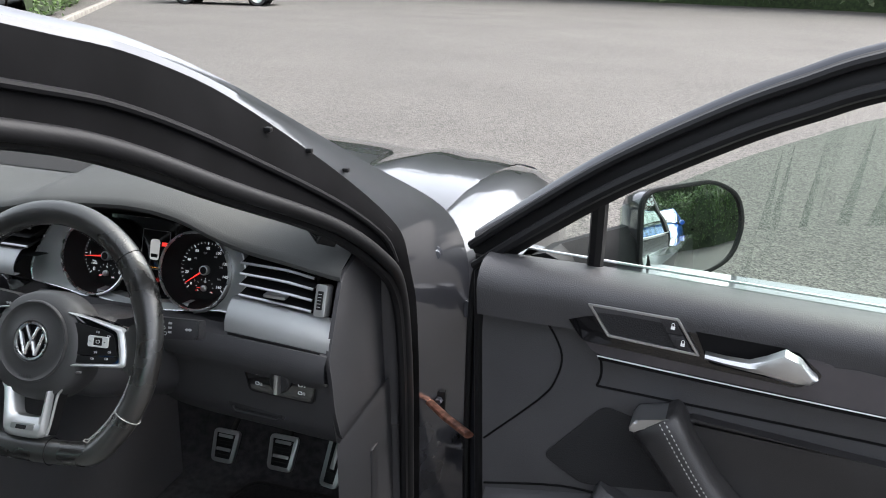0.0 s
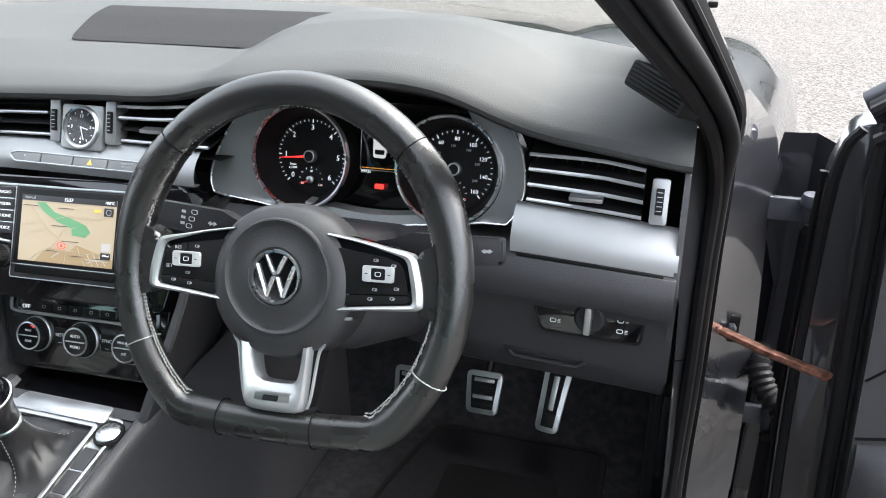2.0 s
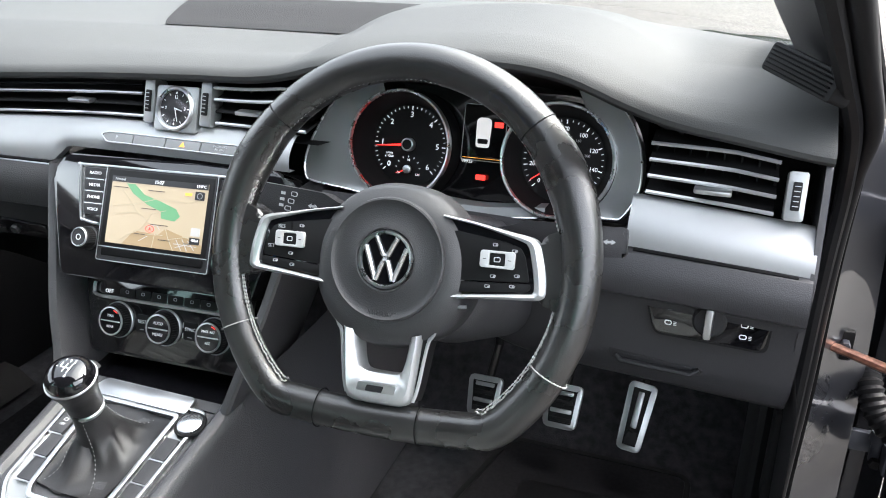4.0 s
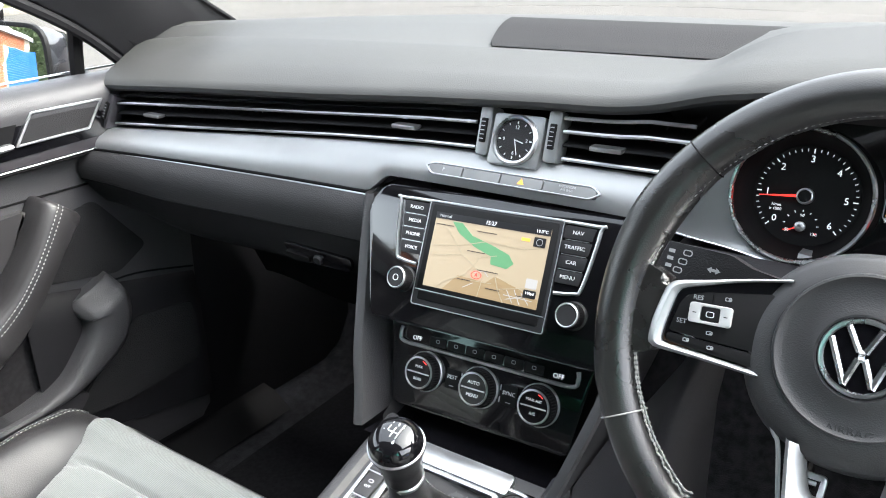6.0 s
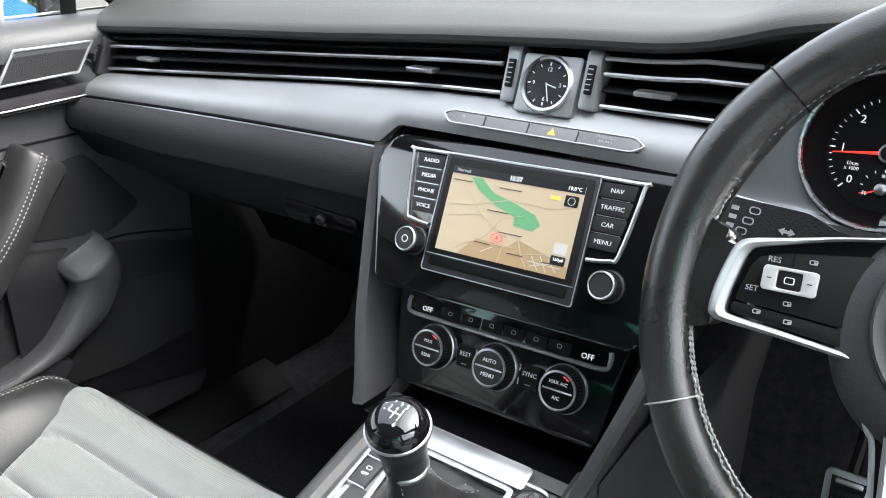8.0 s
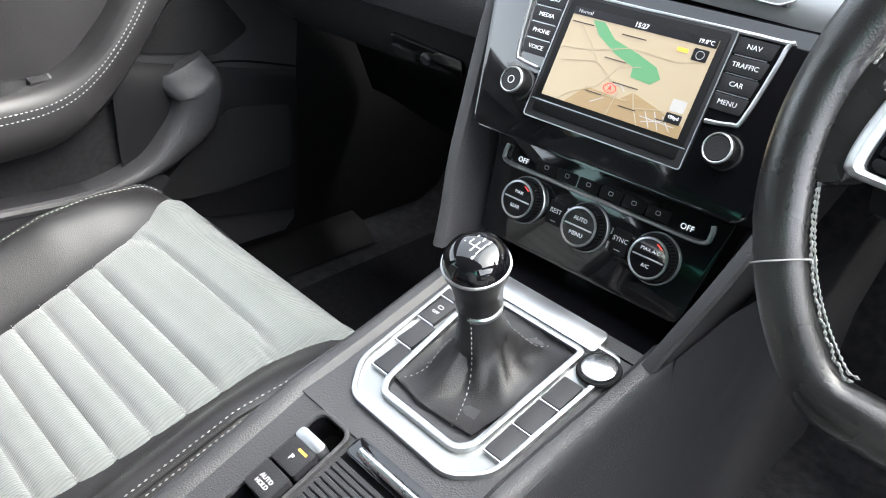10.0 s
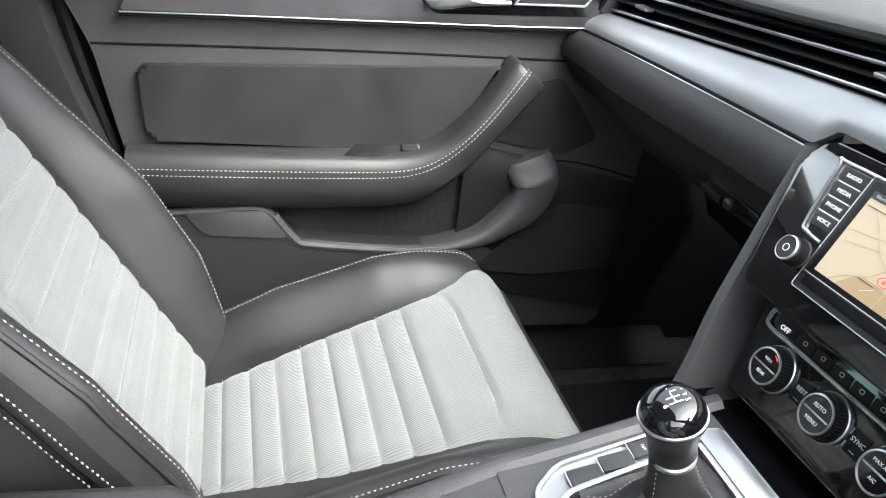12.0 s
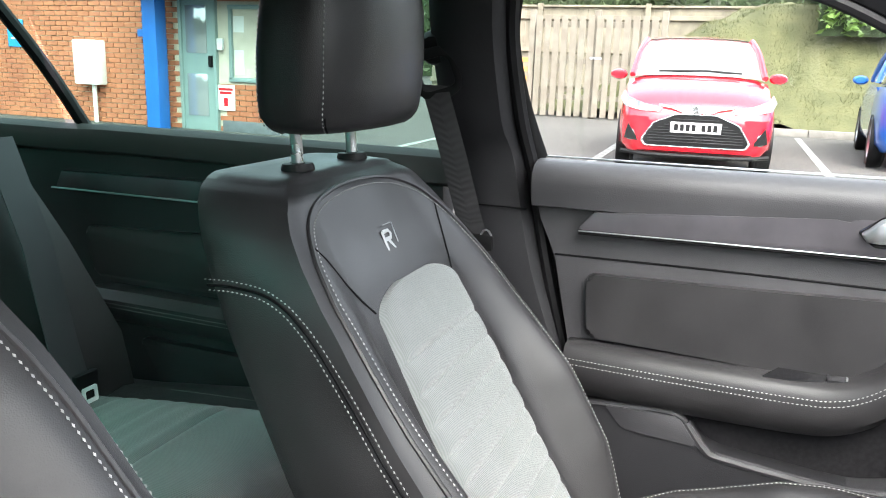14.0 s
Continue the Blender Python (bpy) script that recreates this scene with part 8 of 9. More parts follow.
solo("bulkhead", loft(nb(), [[(x, 0.80, 0.3), (x, 0.90, 0.62), (x, 0.78, 0.90)] for x in xs(-0.70, 0.70, 4)]), SOFTBLACK, "black bulkhead behind the pedals", "bulkhead", kind="structure")
mat_ = thing("floor_mat", (0.44, 0.3, 0.285), "dark carpet floor mat with stitched edge in the driver's footwell", "floor mat")
MMt = basis((0.44, 0.30, 0.292), (1, 0, 0), (0, 1, 0.02))
mo = round_poly([(-0.17, -0.28), (0.20, -0.28), (0.20, 0.30), (-0.12, 0.30), (-0.17, 0.10)], 0.03)
part("carpet", prism(nb(), mo, -0.004, 0.004, MMt, 0.002), FELT, mat_)
part("edge", rim(nb(), mo, inset(mo, 0.010), 0.0, 0.0065, MMt, 0.002), SOFTBLACK, mat_)
part("heel_pad", prism(nb(), rrect(0.20, 0.16, 0.02, 4, 0.03, 0.12), 0.003, 0.006, MMt, 0.002), RUBBER, mat_)
pm = thing("floor_mat", (-0.40, 0.3, 0.285), "dark carpet floor mat in the passenger's footwell", "floor mat")
MMp = basis((-0.40, 0.32, 0.292), (1, 0, 0), (0, 1, 0.02))
part("carpet", prism(nb(), round_poly([(-0.20, -0.26), (0.20, -0.26), (0.20, 0.28), (-0.20, 0.28)], 0.03), -0.004, 0.004, MMp, 0.002), FELT, pm)

# ---- outside ----
def asphalt(name, a, b2):
    m = bpy.data.materials.new(name)
    m.use_nodes = True
    N, L = m.node_tree.nodes, m.node_tree.links
    bs = N["Principled BSDF"]
    bs.inputs["Roughness"].default_value = 0.9
    tc = N.new("ShaderNodeTexCoord")
    vo = N.new("ShaderNodeTexVoronoi")
    vo.inputs["Scale"].default_value = 75
    nz = N.new("ShaderNodeTexNoise")
    nz.inputs["Scale"].default_value = 0.35
    nz.inputs["Detail"].default_value = 8
    fine = N.new("ShaderNodeTexNoise")
    fine.inputs["Scale"].default_value = 45
    fine.inputs["Detail"].default_value = 5
    for t in (vo, nz, fine):
        L.new(tc.outputs["Object"], t.inputs["Vector"])
    sp = N.new("ShaderNodeSeparateColor")
    L.new(vo.outputs["Color"], sp.inputs[0])
    r1 = N.new("ShaderNodeValToRGB")
    r1.color_ramp.elements[0].color, r1.color_ramp.elements[1].color = (*a, 1), (*b2, 1)
    L.new(sp.outputs[0], r1.inputs[0])
    mx = N.new("ShaderNodeMix")
    mx.data_type, mx.blend_type = "RGBA", "MULTIPLY"
    mx.inputs["Factor"].default_value = 0.7
    r2 = N.new("ShaderNodeValToRGB")
    r2.color_ramp.elements[0].position, r2.color_ramp.elements[1].position = 0.3, 0.7
    r2.color_ramp.elements[0].color, r2.color_ramp.elements[1].color = (0.72, 0.70, 0.68, 1), (1.15, 1.13, 1.1, 1)
    L.new(nz.outputs["Fac"], r2.inputs[0])
    L.new(r1.outputs[0], mx.inputs["A"])
    L.new(r2.outputs[0], mx.inputs["B"])
    L.new(mx.outputs["Result"], bs.inputs["Base Color"])
    bp = N.new("ShaderNodeBump")
    bp.inputs["Strength"].default_value, bp.inputs["Distance"].default_value = 0.8, 0.006
    L.new(vo.outputs["Distance"], bp.inputs["Height"])
    L.new(bp.outputs[0], bs.inputs["Normal"])
    return m


ASPHALT = asphalt("worn_asphalt", (0.024, 0.0230, 0.0215), (0.108, 0.102, 0.095))
b = nb()
loft(b, [[(x, y, 0.0) for x in (-400, -60, -20, 0, 20, 60, 400)] for y in (-400, -60, -20, 0, 20, 60, 400)])
solo("ground", b, ASPHALT, "worn pale grey asphalt car park", "ground", kind="structure")
LINE = mat("road_paint", (0.30, 0.30, 0.29), 0.8, bump=("noise", 0.02, 0.4), second=(0.14, 0.14, 0.135), vscale=9)
for (x0, y0), (x1, y1) in (((-14.2, 0.28), (-8.0, 0.53)), ((-14.0, -2.30), (-8.0, -2.08)), ((-14.3, 2.95), (-8.2, 3.1)), ((-13.5, -4.7), (-8, -4.6))):
    d = (Vector((x1, y1)) - Vector((x0, y0)))
    n = Vector((-d.y, d.x)).normalized() * 0.05
    m = [Vector((x0, y0)) + n, Vector((x0, y0)) - n, Vector((x1, y1)) - n, Vector((x1, y1)) + n]
    solo("parking_line", prism(nb(), [tuple(v) for v in m], -0.01, 0.004), LINE, "worn white parking bay line", "road marking", "parking lines", kind="structure")


def hatch(name, label, paint, place, heading, w=1.69, front=True, group="parked cars", plate=None, deco=True):
    """A small parked hatchback; d runs back from its nose."""
    M = Matrix.Translation(place) @ pose(0, 0, 0, 0, 0, heading)
    car = thing(name, place, label, "car", group)
    k = w / 1.69
    DARKGLASS = GLASSDARK

    def P(d, y, z):
        return M @ Vector((-d, y * k, z))

    st = [(0.0, 0.50, 0.30, 0.60), (0.03, 0.66, 0.24, 0.68), (0.12, 0.76, 0.20, 0.76), (0.35, 0.825, 0.19, 0.86), (0.75, 0.845, 0.19, 0.95), (1.02, 0.845, 0.19, 1.01), (1.6, 0.845, 0.19, 0.99), (2.6, 0.845, 0.19, 1.0), (3.3, 0.84, 0.19, 1.02), (3.65, 0.80, 0.22, 1.02), (3.80, 0.74, 0.28, 0.98), (3.86, 0.64, 0.34, 0.88)]
    rings = []
    for d, hw, zb, zt in st:
        half = [(hw * 0.88, zb), (hw * 0.985, zb + 0.10), (hw, 0.45), (hw * 1.0, 0.60), (hw * 0.985, zt - 0.16), (hw * 0.93, zt - 0.05), (hw * 0.75, zt - 0.005), (hw * 0.40, zt + 0.018), (0.0, zt + 0.024)]
        rings.append([P(d, y, z) for y, z in half] + [P(d, -y, z) for y, z in half[::-1][1:]])
    part("body", loft(nb(), rings, closed=True, caps=True), paint, car)
    gh = [(1.00, 0.74, 1.02, 0.74, 1.02), (1.45, 0.77, 1.02, 0.665, 1.32), (1.80, 0.78, 1.02, 0.625, 1.455), (2.3, 0.78, 1.02, 0.62, 1.49), (3.0, 0.77, 1.02, 0.60, 1.47), (3.35, 0.75, 1.02, 0.585, 1.43), (3.66, 0.71, 1.03, 0.62, 1.14), (3.74, 0.69, 1.03, 0.69, 1.03)]
    rr = []
    for d, a, z0, c, z1 in gh:
        half = [(a, z0), ((a + c) / 2 + 0.012, (z0 + z1) / 2), (c + 0.015, z1 - 0.03), (c - 0.05, z1 - 0.006), (c * 0.5, z1 + 0.012), (0, z1 + 0.016)]
        rr.append([P(d, y, z) for y, z in half] + [P(d, -y, z) for y, z in half[::-1][1:]])
    part("windows", loft(nb(), rr), DARKGLASS, car, "dark reflecting windows")
    roof = []
    for d, a, z0, c, z1 in gh[2:6]:
        roof.append([P(d, y, z + 0.006) for y, z in ((c + 0.02, z1 - 0.035), (c - 0.05, z1 - 0.004), (c * 0.5, z1 + 0.013), (0, z1 + 0.017), (-c * 0.5, z1 + 0.013), (-c + 0.05, z1 - 0.004), (-c - 0.02, z1 - 0.035))])
    part("roof", loft(nb(), roof), paint, car)
    for s in (-1, 1):
        for pts in (((1.00, 0.755, 1.02), (1.45, 0.70, 1.30), (1.82, 0.635, 1.45)), ((3.35, 0.60, 1.43), (3.66, 0.66, 1.15), (3.76, 0.70, 1.02)), ((2.45, 0.79, 1.0), (2.45, 0.72, 1.25), (2.45, 0.635, 1.46))):
            part("pillar", tube(nb(), smooth_path([P(d, s * y, z) for d, y, z in pts], 4), 0.035, 8), paint, car)
        mr = part("door_mirror", lathe(nb(), [(0, -0.05), (0.06, -0.045), (0.085, 0), (0.07, 0.05), (0, 0.06)], M @ Matrix.Translation((-1.25, s * 0.93 * k, 1.02)) @ Matrix.Diagonal((0.8, 1.2, 0.75, 1)) @ pose(0, 0, 0, 0, 90), 16), paint, car)
        for d in (0.72, 3.15):
            Mw = M @ Matrix.Translation((-d, s * 0.76 * k, 0.295)) @ pose(0, 0, 0, -90 * s)
            wl_ = part("wheel", lathe(nb(), [(0.19, 0.085), (0.275, 0.09), (0.295, 0.06), (0.295, -0.08), (0.26, -0.10)], Mw, 32), TYRE, car, "black tyre")
            part("wheel_rim", lathe(nb(), [(0.0, 0.06), (0.05, 0.062), (0.07, 0.045), (0.16, 0.05), (0.195, 0.083), (0.2, 0.07)], Mw, 24), SATIN, wl_)
            part("arch", lathe(nb(), [(0.335, 0.088), (0.345, 0.02), (0.30, -0.06)], Mw, 32), SOFTBLACK, car)
    # plate with plain bars in place of characters
    d0 = -0.012 if front else 3.872
    sg = 1 if front else -1
    Mp = basis(P(d0, 0, 0.50 if front else 0.56), (M.to_3x3() @ Vector((0, sg, 0))), (0, 0, 1))
    if deco:
        pl = part("number_plate", prism(nb(), rrect(0.52, 0.112, 0.008), -0.02, 0.012, Mp, 0.003), plate, car)
        for i, x in enumerate((-0.20, -0.14, -0.08, -0.02, 0.08, 0.14, 0.20)):
            part("plate_bar", box(nb(), (x, 0, 0.013), (0.042, 0.07, 0.002), 0, 2, Mp), SOFTBLACK, pl)
    if front and deco:
        gr = [(-0.52, 0.30), (0.52, 0.30), (0.56, 0.36), (0.44, 0.54), (0.20, 0.635), (-0.20, 0.635), (-0.44, 0.54), (-0.56, 0.36)]
        gl_ = part("grille", prism(nb(), round_poly([(y * k, z - 0.50) for y, z in gr], 0.03), -0.06, -0.004, Mp, 0.004), SOFTBLACK, car, "black trapezoid grille")
        part("grille_frame", rim(nb(), round_poly([(y * k * 1.03, (z - 0.48) * 1.05 - 0.02) for y, z in gr], 0.03), round_poly([(y * k * 0.99, z - 0.50) for y, z in gr], 0.03), -0.05, 0.004, Mp, 0.004), CHROME, gl_)
        for j in range(9):
            z = 0.345 + 0.03 * j
            hw = 0.50 - 0.28 * sm(0.40, 0.62, z)
            part("grille_bar", box(nb(), (0, z - 0.50, -0.002), (2 * hw * k, 0.010, 0.010), 0.003, 1, Mp), PLASTIC, gl_)
        for s in (-1, 1):
            part("headlamp", loft(nb(), [[P(d, s * y, z) for d, y, z in r] for r in (((0.02, 0.36, 0.70), (0.05, 0.56, 0.735), (0.20, 0.74, 0.80), (0.42, 0.80, 0.86)), ((0.00, 0.40, 0.655), (0.03, 0.60, 0.66), (0.13, 0.775, 0.70), (0.34, 0.835, 0.78)))]), LAMPGLASS, car, "clear headlamp")
            fog = part("fog_lamp", lathe(nb(), [(0, 0.02), (0.05, 0.016), (0.065, 0.0), (0.08, -0.03)], M @ Matrix.Translation((-0.045, s * 0.655 * k, 0.40)) @ pose(0, 0, 0, 0, 90), 20), CHROME, car)
            part("fog_bay", prism(nb(), [(s * y * k, z - 0.5) for y, z in ((0.58, 0.33), (0.75, 0.36), (0.72, 0.52))][::s], -0.11, -0.035, Mp, 0.0), SOFTBLACK, car)
            part("chrome_wing", tube(nb(), smooth_path([P(-0.012, s * 0.03, 0.665), P(-0.005, s * 0.12, 0.655), P(0.01, s * 0.25, 0.70), P(0.03, s * 0.40, 0.725)], 4), 0.012, 8), CHROME, car)
        part("badge", lathe(nb(), [(0, 0.01), (0.05, 0.008), (0.055, 0)], Mp @ Matrix.Translation((0, 0.185, -0.01)) @ Matrix.Diagonal((1.3, 0.9, 1, 1)), 24), CHROME, car, "oval chrome badge")
        part("lower_lip", tube(nb(), smooth_path([P(0.10, -0.78, 0.215), P(-0.01, -0.5, 0.20), P(-0.03, 0, 0.20), P(-0.01, 0.5, 0.20), P(0.10, 0.78, 0.215)], 5), 0.022, 8), SOFTBLACK, car)
        part("wiper", tube(nb(), [P(1.06, -0.45, 1.075), P(1.04, 0.1, 1.09), P(1.06, 0.50, 1.07)], 0.012, 6), SOFTBLACK, car)
    if not front and deco:
        for s in (-1, 1):
            part("tail_lamp", loft(nb(), [[P(d, s * y, z) for d, y, z in r] for r in (((3.80, 0.60, 0.98), (3.78, 0.66, 1.12), (3.66, 0.65, 1.30)), ((3.74, 0.78, 0.96), (3.66, 0.77, 1.12), (3.58, 0.71, 1.32)))]), REDLAMP, car, "tall red tail lamp")
            part("reflector", box(nb(), (s * 0.55 * k, 0.10, -0.015), (0.10, 0.028, 0.02), 0.004, 1, Mp), REDLAMP, car)
        part("bumper_strip", prism(nb(), round_poly([(-0.70 * k, 0.05), (-0.34, 0.05), (-0.28, -0.07), (0.28, -0.07), (0.34, 0.05), (0.70 * k, 0.05), (0.70 * k, 0.13), (-0.70 * k, 0.13)], 0.02), -0.10, -0.004, Mp, 0.004), GREYBUMP, car, "grey bumper insert")
        part("rear_wiper", tube(nb(), [P(3.80, -0.05, 1.06), P(3.76, 0.22, 1.12), P(3.755, 0.32, 1.10)], 0.010, 6), SOFTBLACK, car)
        part("badge", lathe(nb(), [(0, 0.01), (0.045, 0.008), (0.05, 0)], Mp @ Matrix.Translation((0, 0.36, 0.0)), 20), CHROME, car, "small silver badge")
        part("underside", box(nb(), tuple(M @ Vector((-3.70, 0, 0.27))), (0.20, 1.1, 0.14), 0.02), SOFTBLACK, car)
    return car


GLASSDARK = mat("dark_car_glass", (0.42, 0.44, 0.44), 0.05, 0.55, coat=1.0, spec=1.0, vary=0.1, vscale=1.5)
LAMPGLASS = mat("lamp_glass", (0.20, 0.21, 0.225), 0.18, 0.4, coat=0.7, vary=0.5, vscale=14)
REDLAMP = mat("red_lamp", (0.55, 0.03, 0.03), 0.12, coat=1.0)
GREYBUMP = mat("grey_bumper", (0.20, 0.21, 0.22), 0.5)
REDPAINT = mat("red_paint", (0.50, 0.010, 0.022), 0.25, coat=1.0, vary=0.05, vscale=2)
BLUEPAINT = mat("blue_paint", (0.012, 0.12, 0.48), 0.28, 0.2, coat=1.0, vary=0.05, vscale=2)
WHITEPAINT = mat("white_paint", (0.70, 0.70, 0.70), 0.25, coat=1.0, vary=0.03)
BLACKPAINT = mat("black_paint", (0.012, 0.012, 0.014), 0.25, coat=1.0, vary=0.1)
PLATEW = mat("white_plate", (0.65, 0.65, 0.62), 0.4, vary=0.04)
PLATEY = mat("yellow_plate", (0.75, 0.48, 0.02), 0.4, vary=0.04)
hatch("red_car", "bright red parked hatchback facing the camera across the bay", REDPAINT, (-8.35, -0.93, 0), 6.5, 1.66, True, plate=PLATEW)
hatch("blue_car", "bright blue parked hatchback showing its rear", BLUEPAINT, (-13.70, 1.90, 0), 178, 1.66, False, plate=PLATEY)
hatch("white_car", "white parked hatchback beyond the blue one", WHITEPAINT, (-15.9, 5.3, 0), 178, 1.75, False, plate=PLATEY)
hatch("black_car", "black parked car far across the road", BLACKPAINT, (-12.6, 25.8, 0), 20, 1.75, True, plate=PLATEW, deco=False)
hatch("black_car", "black parked car far across the road", BLACKPAINT, (7.2, 55.0, 0), -10, 1.8, True, plate=PLATEW, deco=False)
hatch("blue_saloon", "blue parked car standing beside the hedge", BLUEPAINT, (6.6, -1.75, 0), 172, 1.75, True, plate=PLATEW)

# ---- planting ----
LEAF = mat("hedge_leaf", (0.075, 0.14, 0.025), 0.55, second=(0.035, 0.075, 0.015), vscale=3)
LEAFB = mat("bright_leaf", (0.11, 0.19, 0.035), 0.5, second=(0.05, 0.10, 0.02), vscale=4)
TWIG = mat("twig_brown", (0.07, 0.05, 0.035), 0.9, vary=0.3)
GRASS = mat("rough_grass", (0.075, 0.076, 0.030), 0.9, second=(0.048, 0.052, 0.018), vscale=2.5, bump=("noise", 0.05, 0.8))
GRASSTIP = mat("grass_blade", (0.090, 0.095, 0.034), 0.8, second=(0.055, 0.064, 0.020), vscale=2.0)
CONCRETE = mat("kerb_concrete", (0.22, 0.21, 0.19), 0.85, bump=("noise", 0.01, 0.4), second=(0.15, 0.14, 0.125), vscale=5)


def leaves(bm, n, inside, size, rnd):
    """n single leaves, each a folded blade, at places that inside() gives."""
    for _ in range(n):
        c, nrm = inside(rnd)
        d = Vector((rnd.gauss(0, 1), rnd.gauss(0, 1), rnd.gauss(0, 0.7))).normalized()
        d = (d + nrm * 0.8).normalized()
        s = d.orthogonal().normalized()
        s.rotate(Matrix.Rotation(rnd.uniform(0, 6.28), 3, d))
        L, w2 = size * rnd.uniform(0.6, 1.3), size * rnd.uniform(0.22, 0.34)
        up = d.cross(s) * w2 * 0.4
        a, e, p, q = bm.verts.new(c), bm.verts.new(c + d * L), bm.verts.new(c + d * L * 0.5 + s * w2 + up), bm.verts.new(c + d * L * 0.5 - s * w2 + up)
        bm.faces.new((a, p, e))
        bm.faces.new((a, e, q))


def hedge(label, p0, p1, width, height, n, size, material, seed):
    rnd = random.Random(seed)
    A, B = Vector(p0), Vector(p1)
    d = (B - A).normalized()
    sd = Vector((-d.y, d.x, 0))
    L = (B - A).length
    h = thing("hedge", A.lerp(B, 0.5), label, "hedge", kind="")

    def bump_(t, a):
        return 1 + 0.16 * math.sin(t * 2.1 + seed) * math.sin(a * 2 + t) + 0.10 * math.sin(t * 5.3 + 2 * a)

    def place(rnd):
        t, a = rnd.uniform(0, L), rnd.uniform(0, math.pi)
        f = bump_(t, a) * rnd.uniform(0.86, 1.03)
        x = math.copysign(abs(math.cos(a)) ** 0.6, math.cos(a)) * width / 2 * f
        z = math.sin(a) ** 0.6 * height * f
        return A + d * t + sd * x + Vector((0, 0, z)), (sd * math.cos(a) + Vector((0, 0, math.sin(a))))

    bm = nb()
    leaves(bm, n, place, size, rnd)
    part("foliage", bm, material, h, kind="stuff")
    # dark sheet under the leaves, its colour standing in for the hedge's inner shade
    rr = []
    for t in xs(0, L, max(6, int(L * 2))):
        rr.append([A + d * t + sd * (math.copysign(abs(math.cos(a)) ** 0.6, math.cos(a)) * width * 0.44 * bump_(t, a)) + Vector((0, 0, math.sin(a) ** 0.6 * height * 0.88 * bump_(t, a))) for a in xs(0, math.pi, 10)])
    part("core_shade", loft(nb(), rr), HEDGECORE, h)
    for i in range(8):
        c = A + d * (L * (i + 0.5) / 8)
        part("stem", tube(nb(), [c, c + Vector((0.1 * math.sin(i), 0.1 * math.cos(i), height * 0.5))], [0.03, 0.012], 6), TWIG, h)
    return h


# near-black green for the shade between leaves, painted on the core sheets
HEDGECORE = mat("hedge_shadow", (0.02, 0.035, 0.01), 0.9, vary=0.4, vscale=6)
hedge("clipped green hedge along the kerb", (-12.6, 12.6, 0.1), (-22.5, 27.0, 0.1), 2.2, 1.5, 26000, 0.085, LEAF, 3)
hedge("green hedge with pale new growth behind the kerb", (10.6, -2.6, 0), (12.5, 9.0, 0), 1.8, 2.0, 16000, 0.10, LEAF, 7)
hedge("bright green shrub on the grass bank", (-17.0, 0.3, 1.75), (-17.6, 4.6, 1.75), 2.2, 1.5, 9000, 0.17, LEAFB, 5)
# grass bank with its kerb
def bank_foot(y):
    return -14.7 - 1.8 * sm(-1.9, -2.6, y)


def bank_z(x, y):
    t = max(0.0, (bank_foot(y) - x) / 6.3)
    e = sm(-5.0, -0.2, y)
    return 0.12 + (2.0 * sm(0, 0.42, t) + 0.5 * t) * (0.15 + 0.85 * e) + 0.05 * math.sin(3 * y + 5 * x) + 0.04 * math.sin(7.3 * y - 4 * x)


rr = []
for i in range(17):
    row = []
    for y in xs(-4.9, 12.0, 52):
        x = bank_foot(y) - 6.3 * i / 16
        row.append((x, y, bank_z(x, y)))
    rr.append(row)
bank = solo("grass_bank", loft(nb(), rr), GRASS, "rough mown grass bank rising behind the bays", "grass", kind="structure")
rnd = random.Random(11)
bm = nb()
for _ in range(30000):
    y = rnd.uniform(-3.8, 8)
    x = bank_foot(y) - rnd.uniform(0.02, 3.6)
    c = Vector((x, y, bank_z(x, y) - 0.01))
    a = rnd.uniform(0, 6.28)
    s = Vector((math.cos(a), math.sin(a), 0)) * 0.007
    tip = c + Vector((rnd.gauss(0, 0.025), rnd.gauss(0, 0.025), rnd.uniform(0.03, 0.07)))
    bm.faces.new((bm.verts.new(c - s), bm.verts.new(c + s), bm.verts.new(tip)))
solo("grass_blades", bm, GRASSTIP, "rough grass blades on the bank", "grass", kind="stuff")
kerb_line = [(-14.62, -2.3 + 0.92 * i) for i in range(16)]
kerb = thing("kerb", (-14.6, 4, 0), "weathered concrete kerb at the foot of the bank", "kerb", kind="structure")
for x, y in kerb_line:
    part("kerb_stone", box(nb(), (x, y + 0.45, 0.06), (0.125, 0.91, 0.13), 0.015, 2), CONCRETE, kerb)
kerb2 = thing("kerb", (-13, 18, 0), "weathered concrete kerb at the foot of the hedge", "kerb", kind="structure")
A_, B_2 = Vector((-11.0, 12.8, 0.05)), Vector((-20.5, 27.8, 0.05))
dk = (B_2 - A_).normalized()
for i in range(19):
    c = A_ + dk * (0.92 * i + 0.45)
    part("kerb_stone", box(nb(), (0, 0, 0), (0.91, 0.14, 0.14), 0.015, 2, basis(c, dk, (-dk.y, dk.x, 0))), CONCRETE, kerb2)

# far belt of trees round the car park
FARLEAF = mat("far_tree_leaf", (0.050, 0.072, 0.024), 0.7, second=(0.022, 0.034, 0.012), vscale=0.4)
rnd_t = random.Random(23)


def belt_height(a):
    return 9.5 + 6.0 * math.exp(-((a - 1.6) / 0.5) ** 2) + 2.0 * math.sin(3.1 * a + 1) + 1.3 * math.sin(8.7 * a) + 0.8 * math.sin(23 * a + 2)


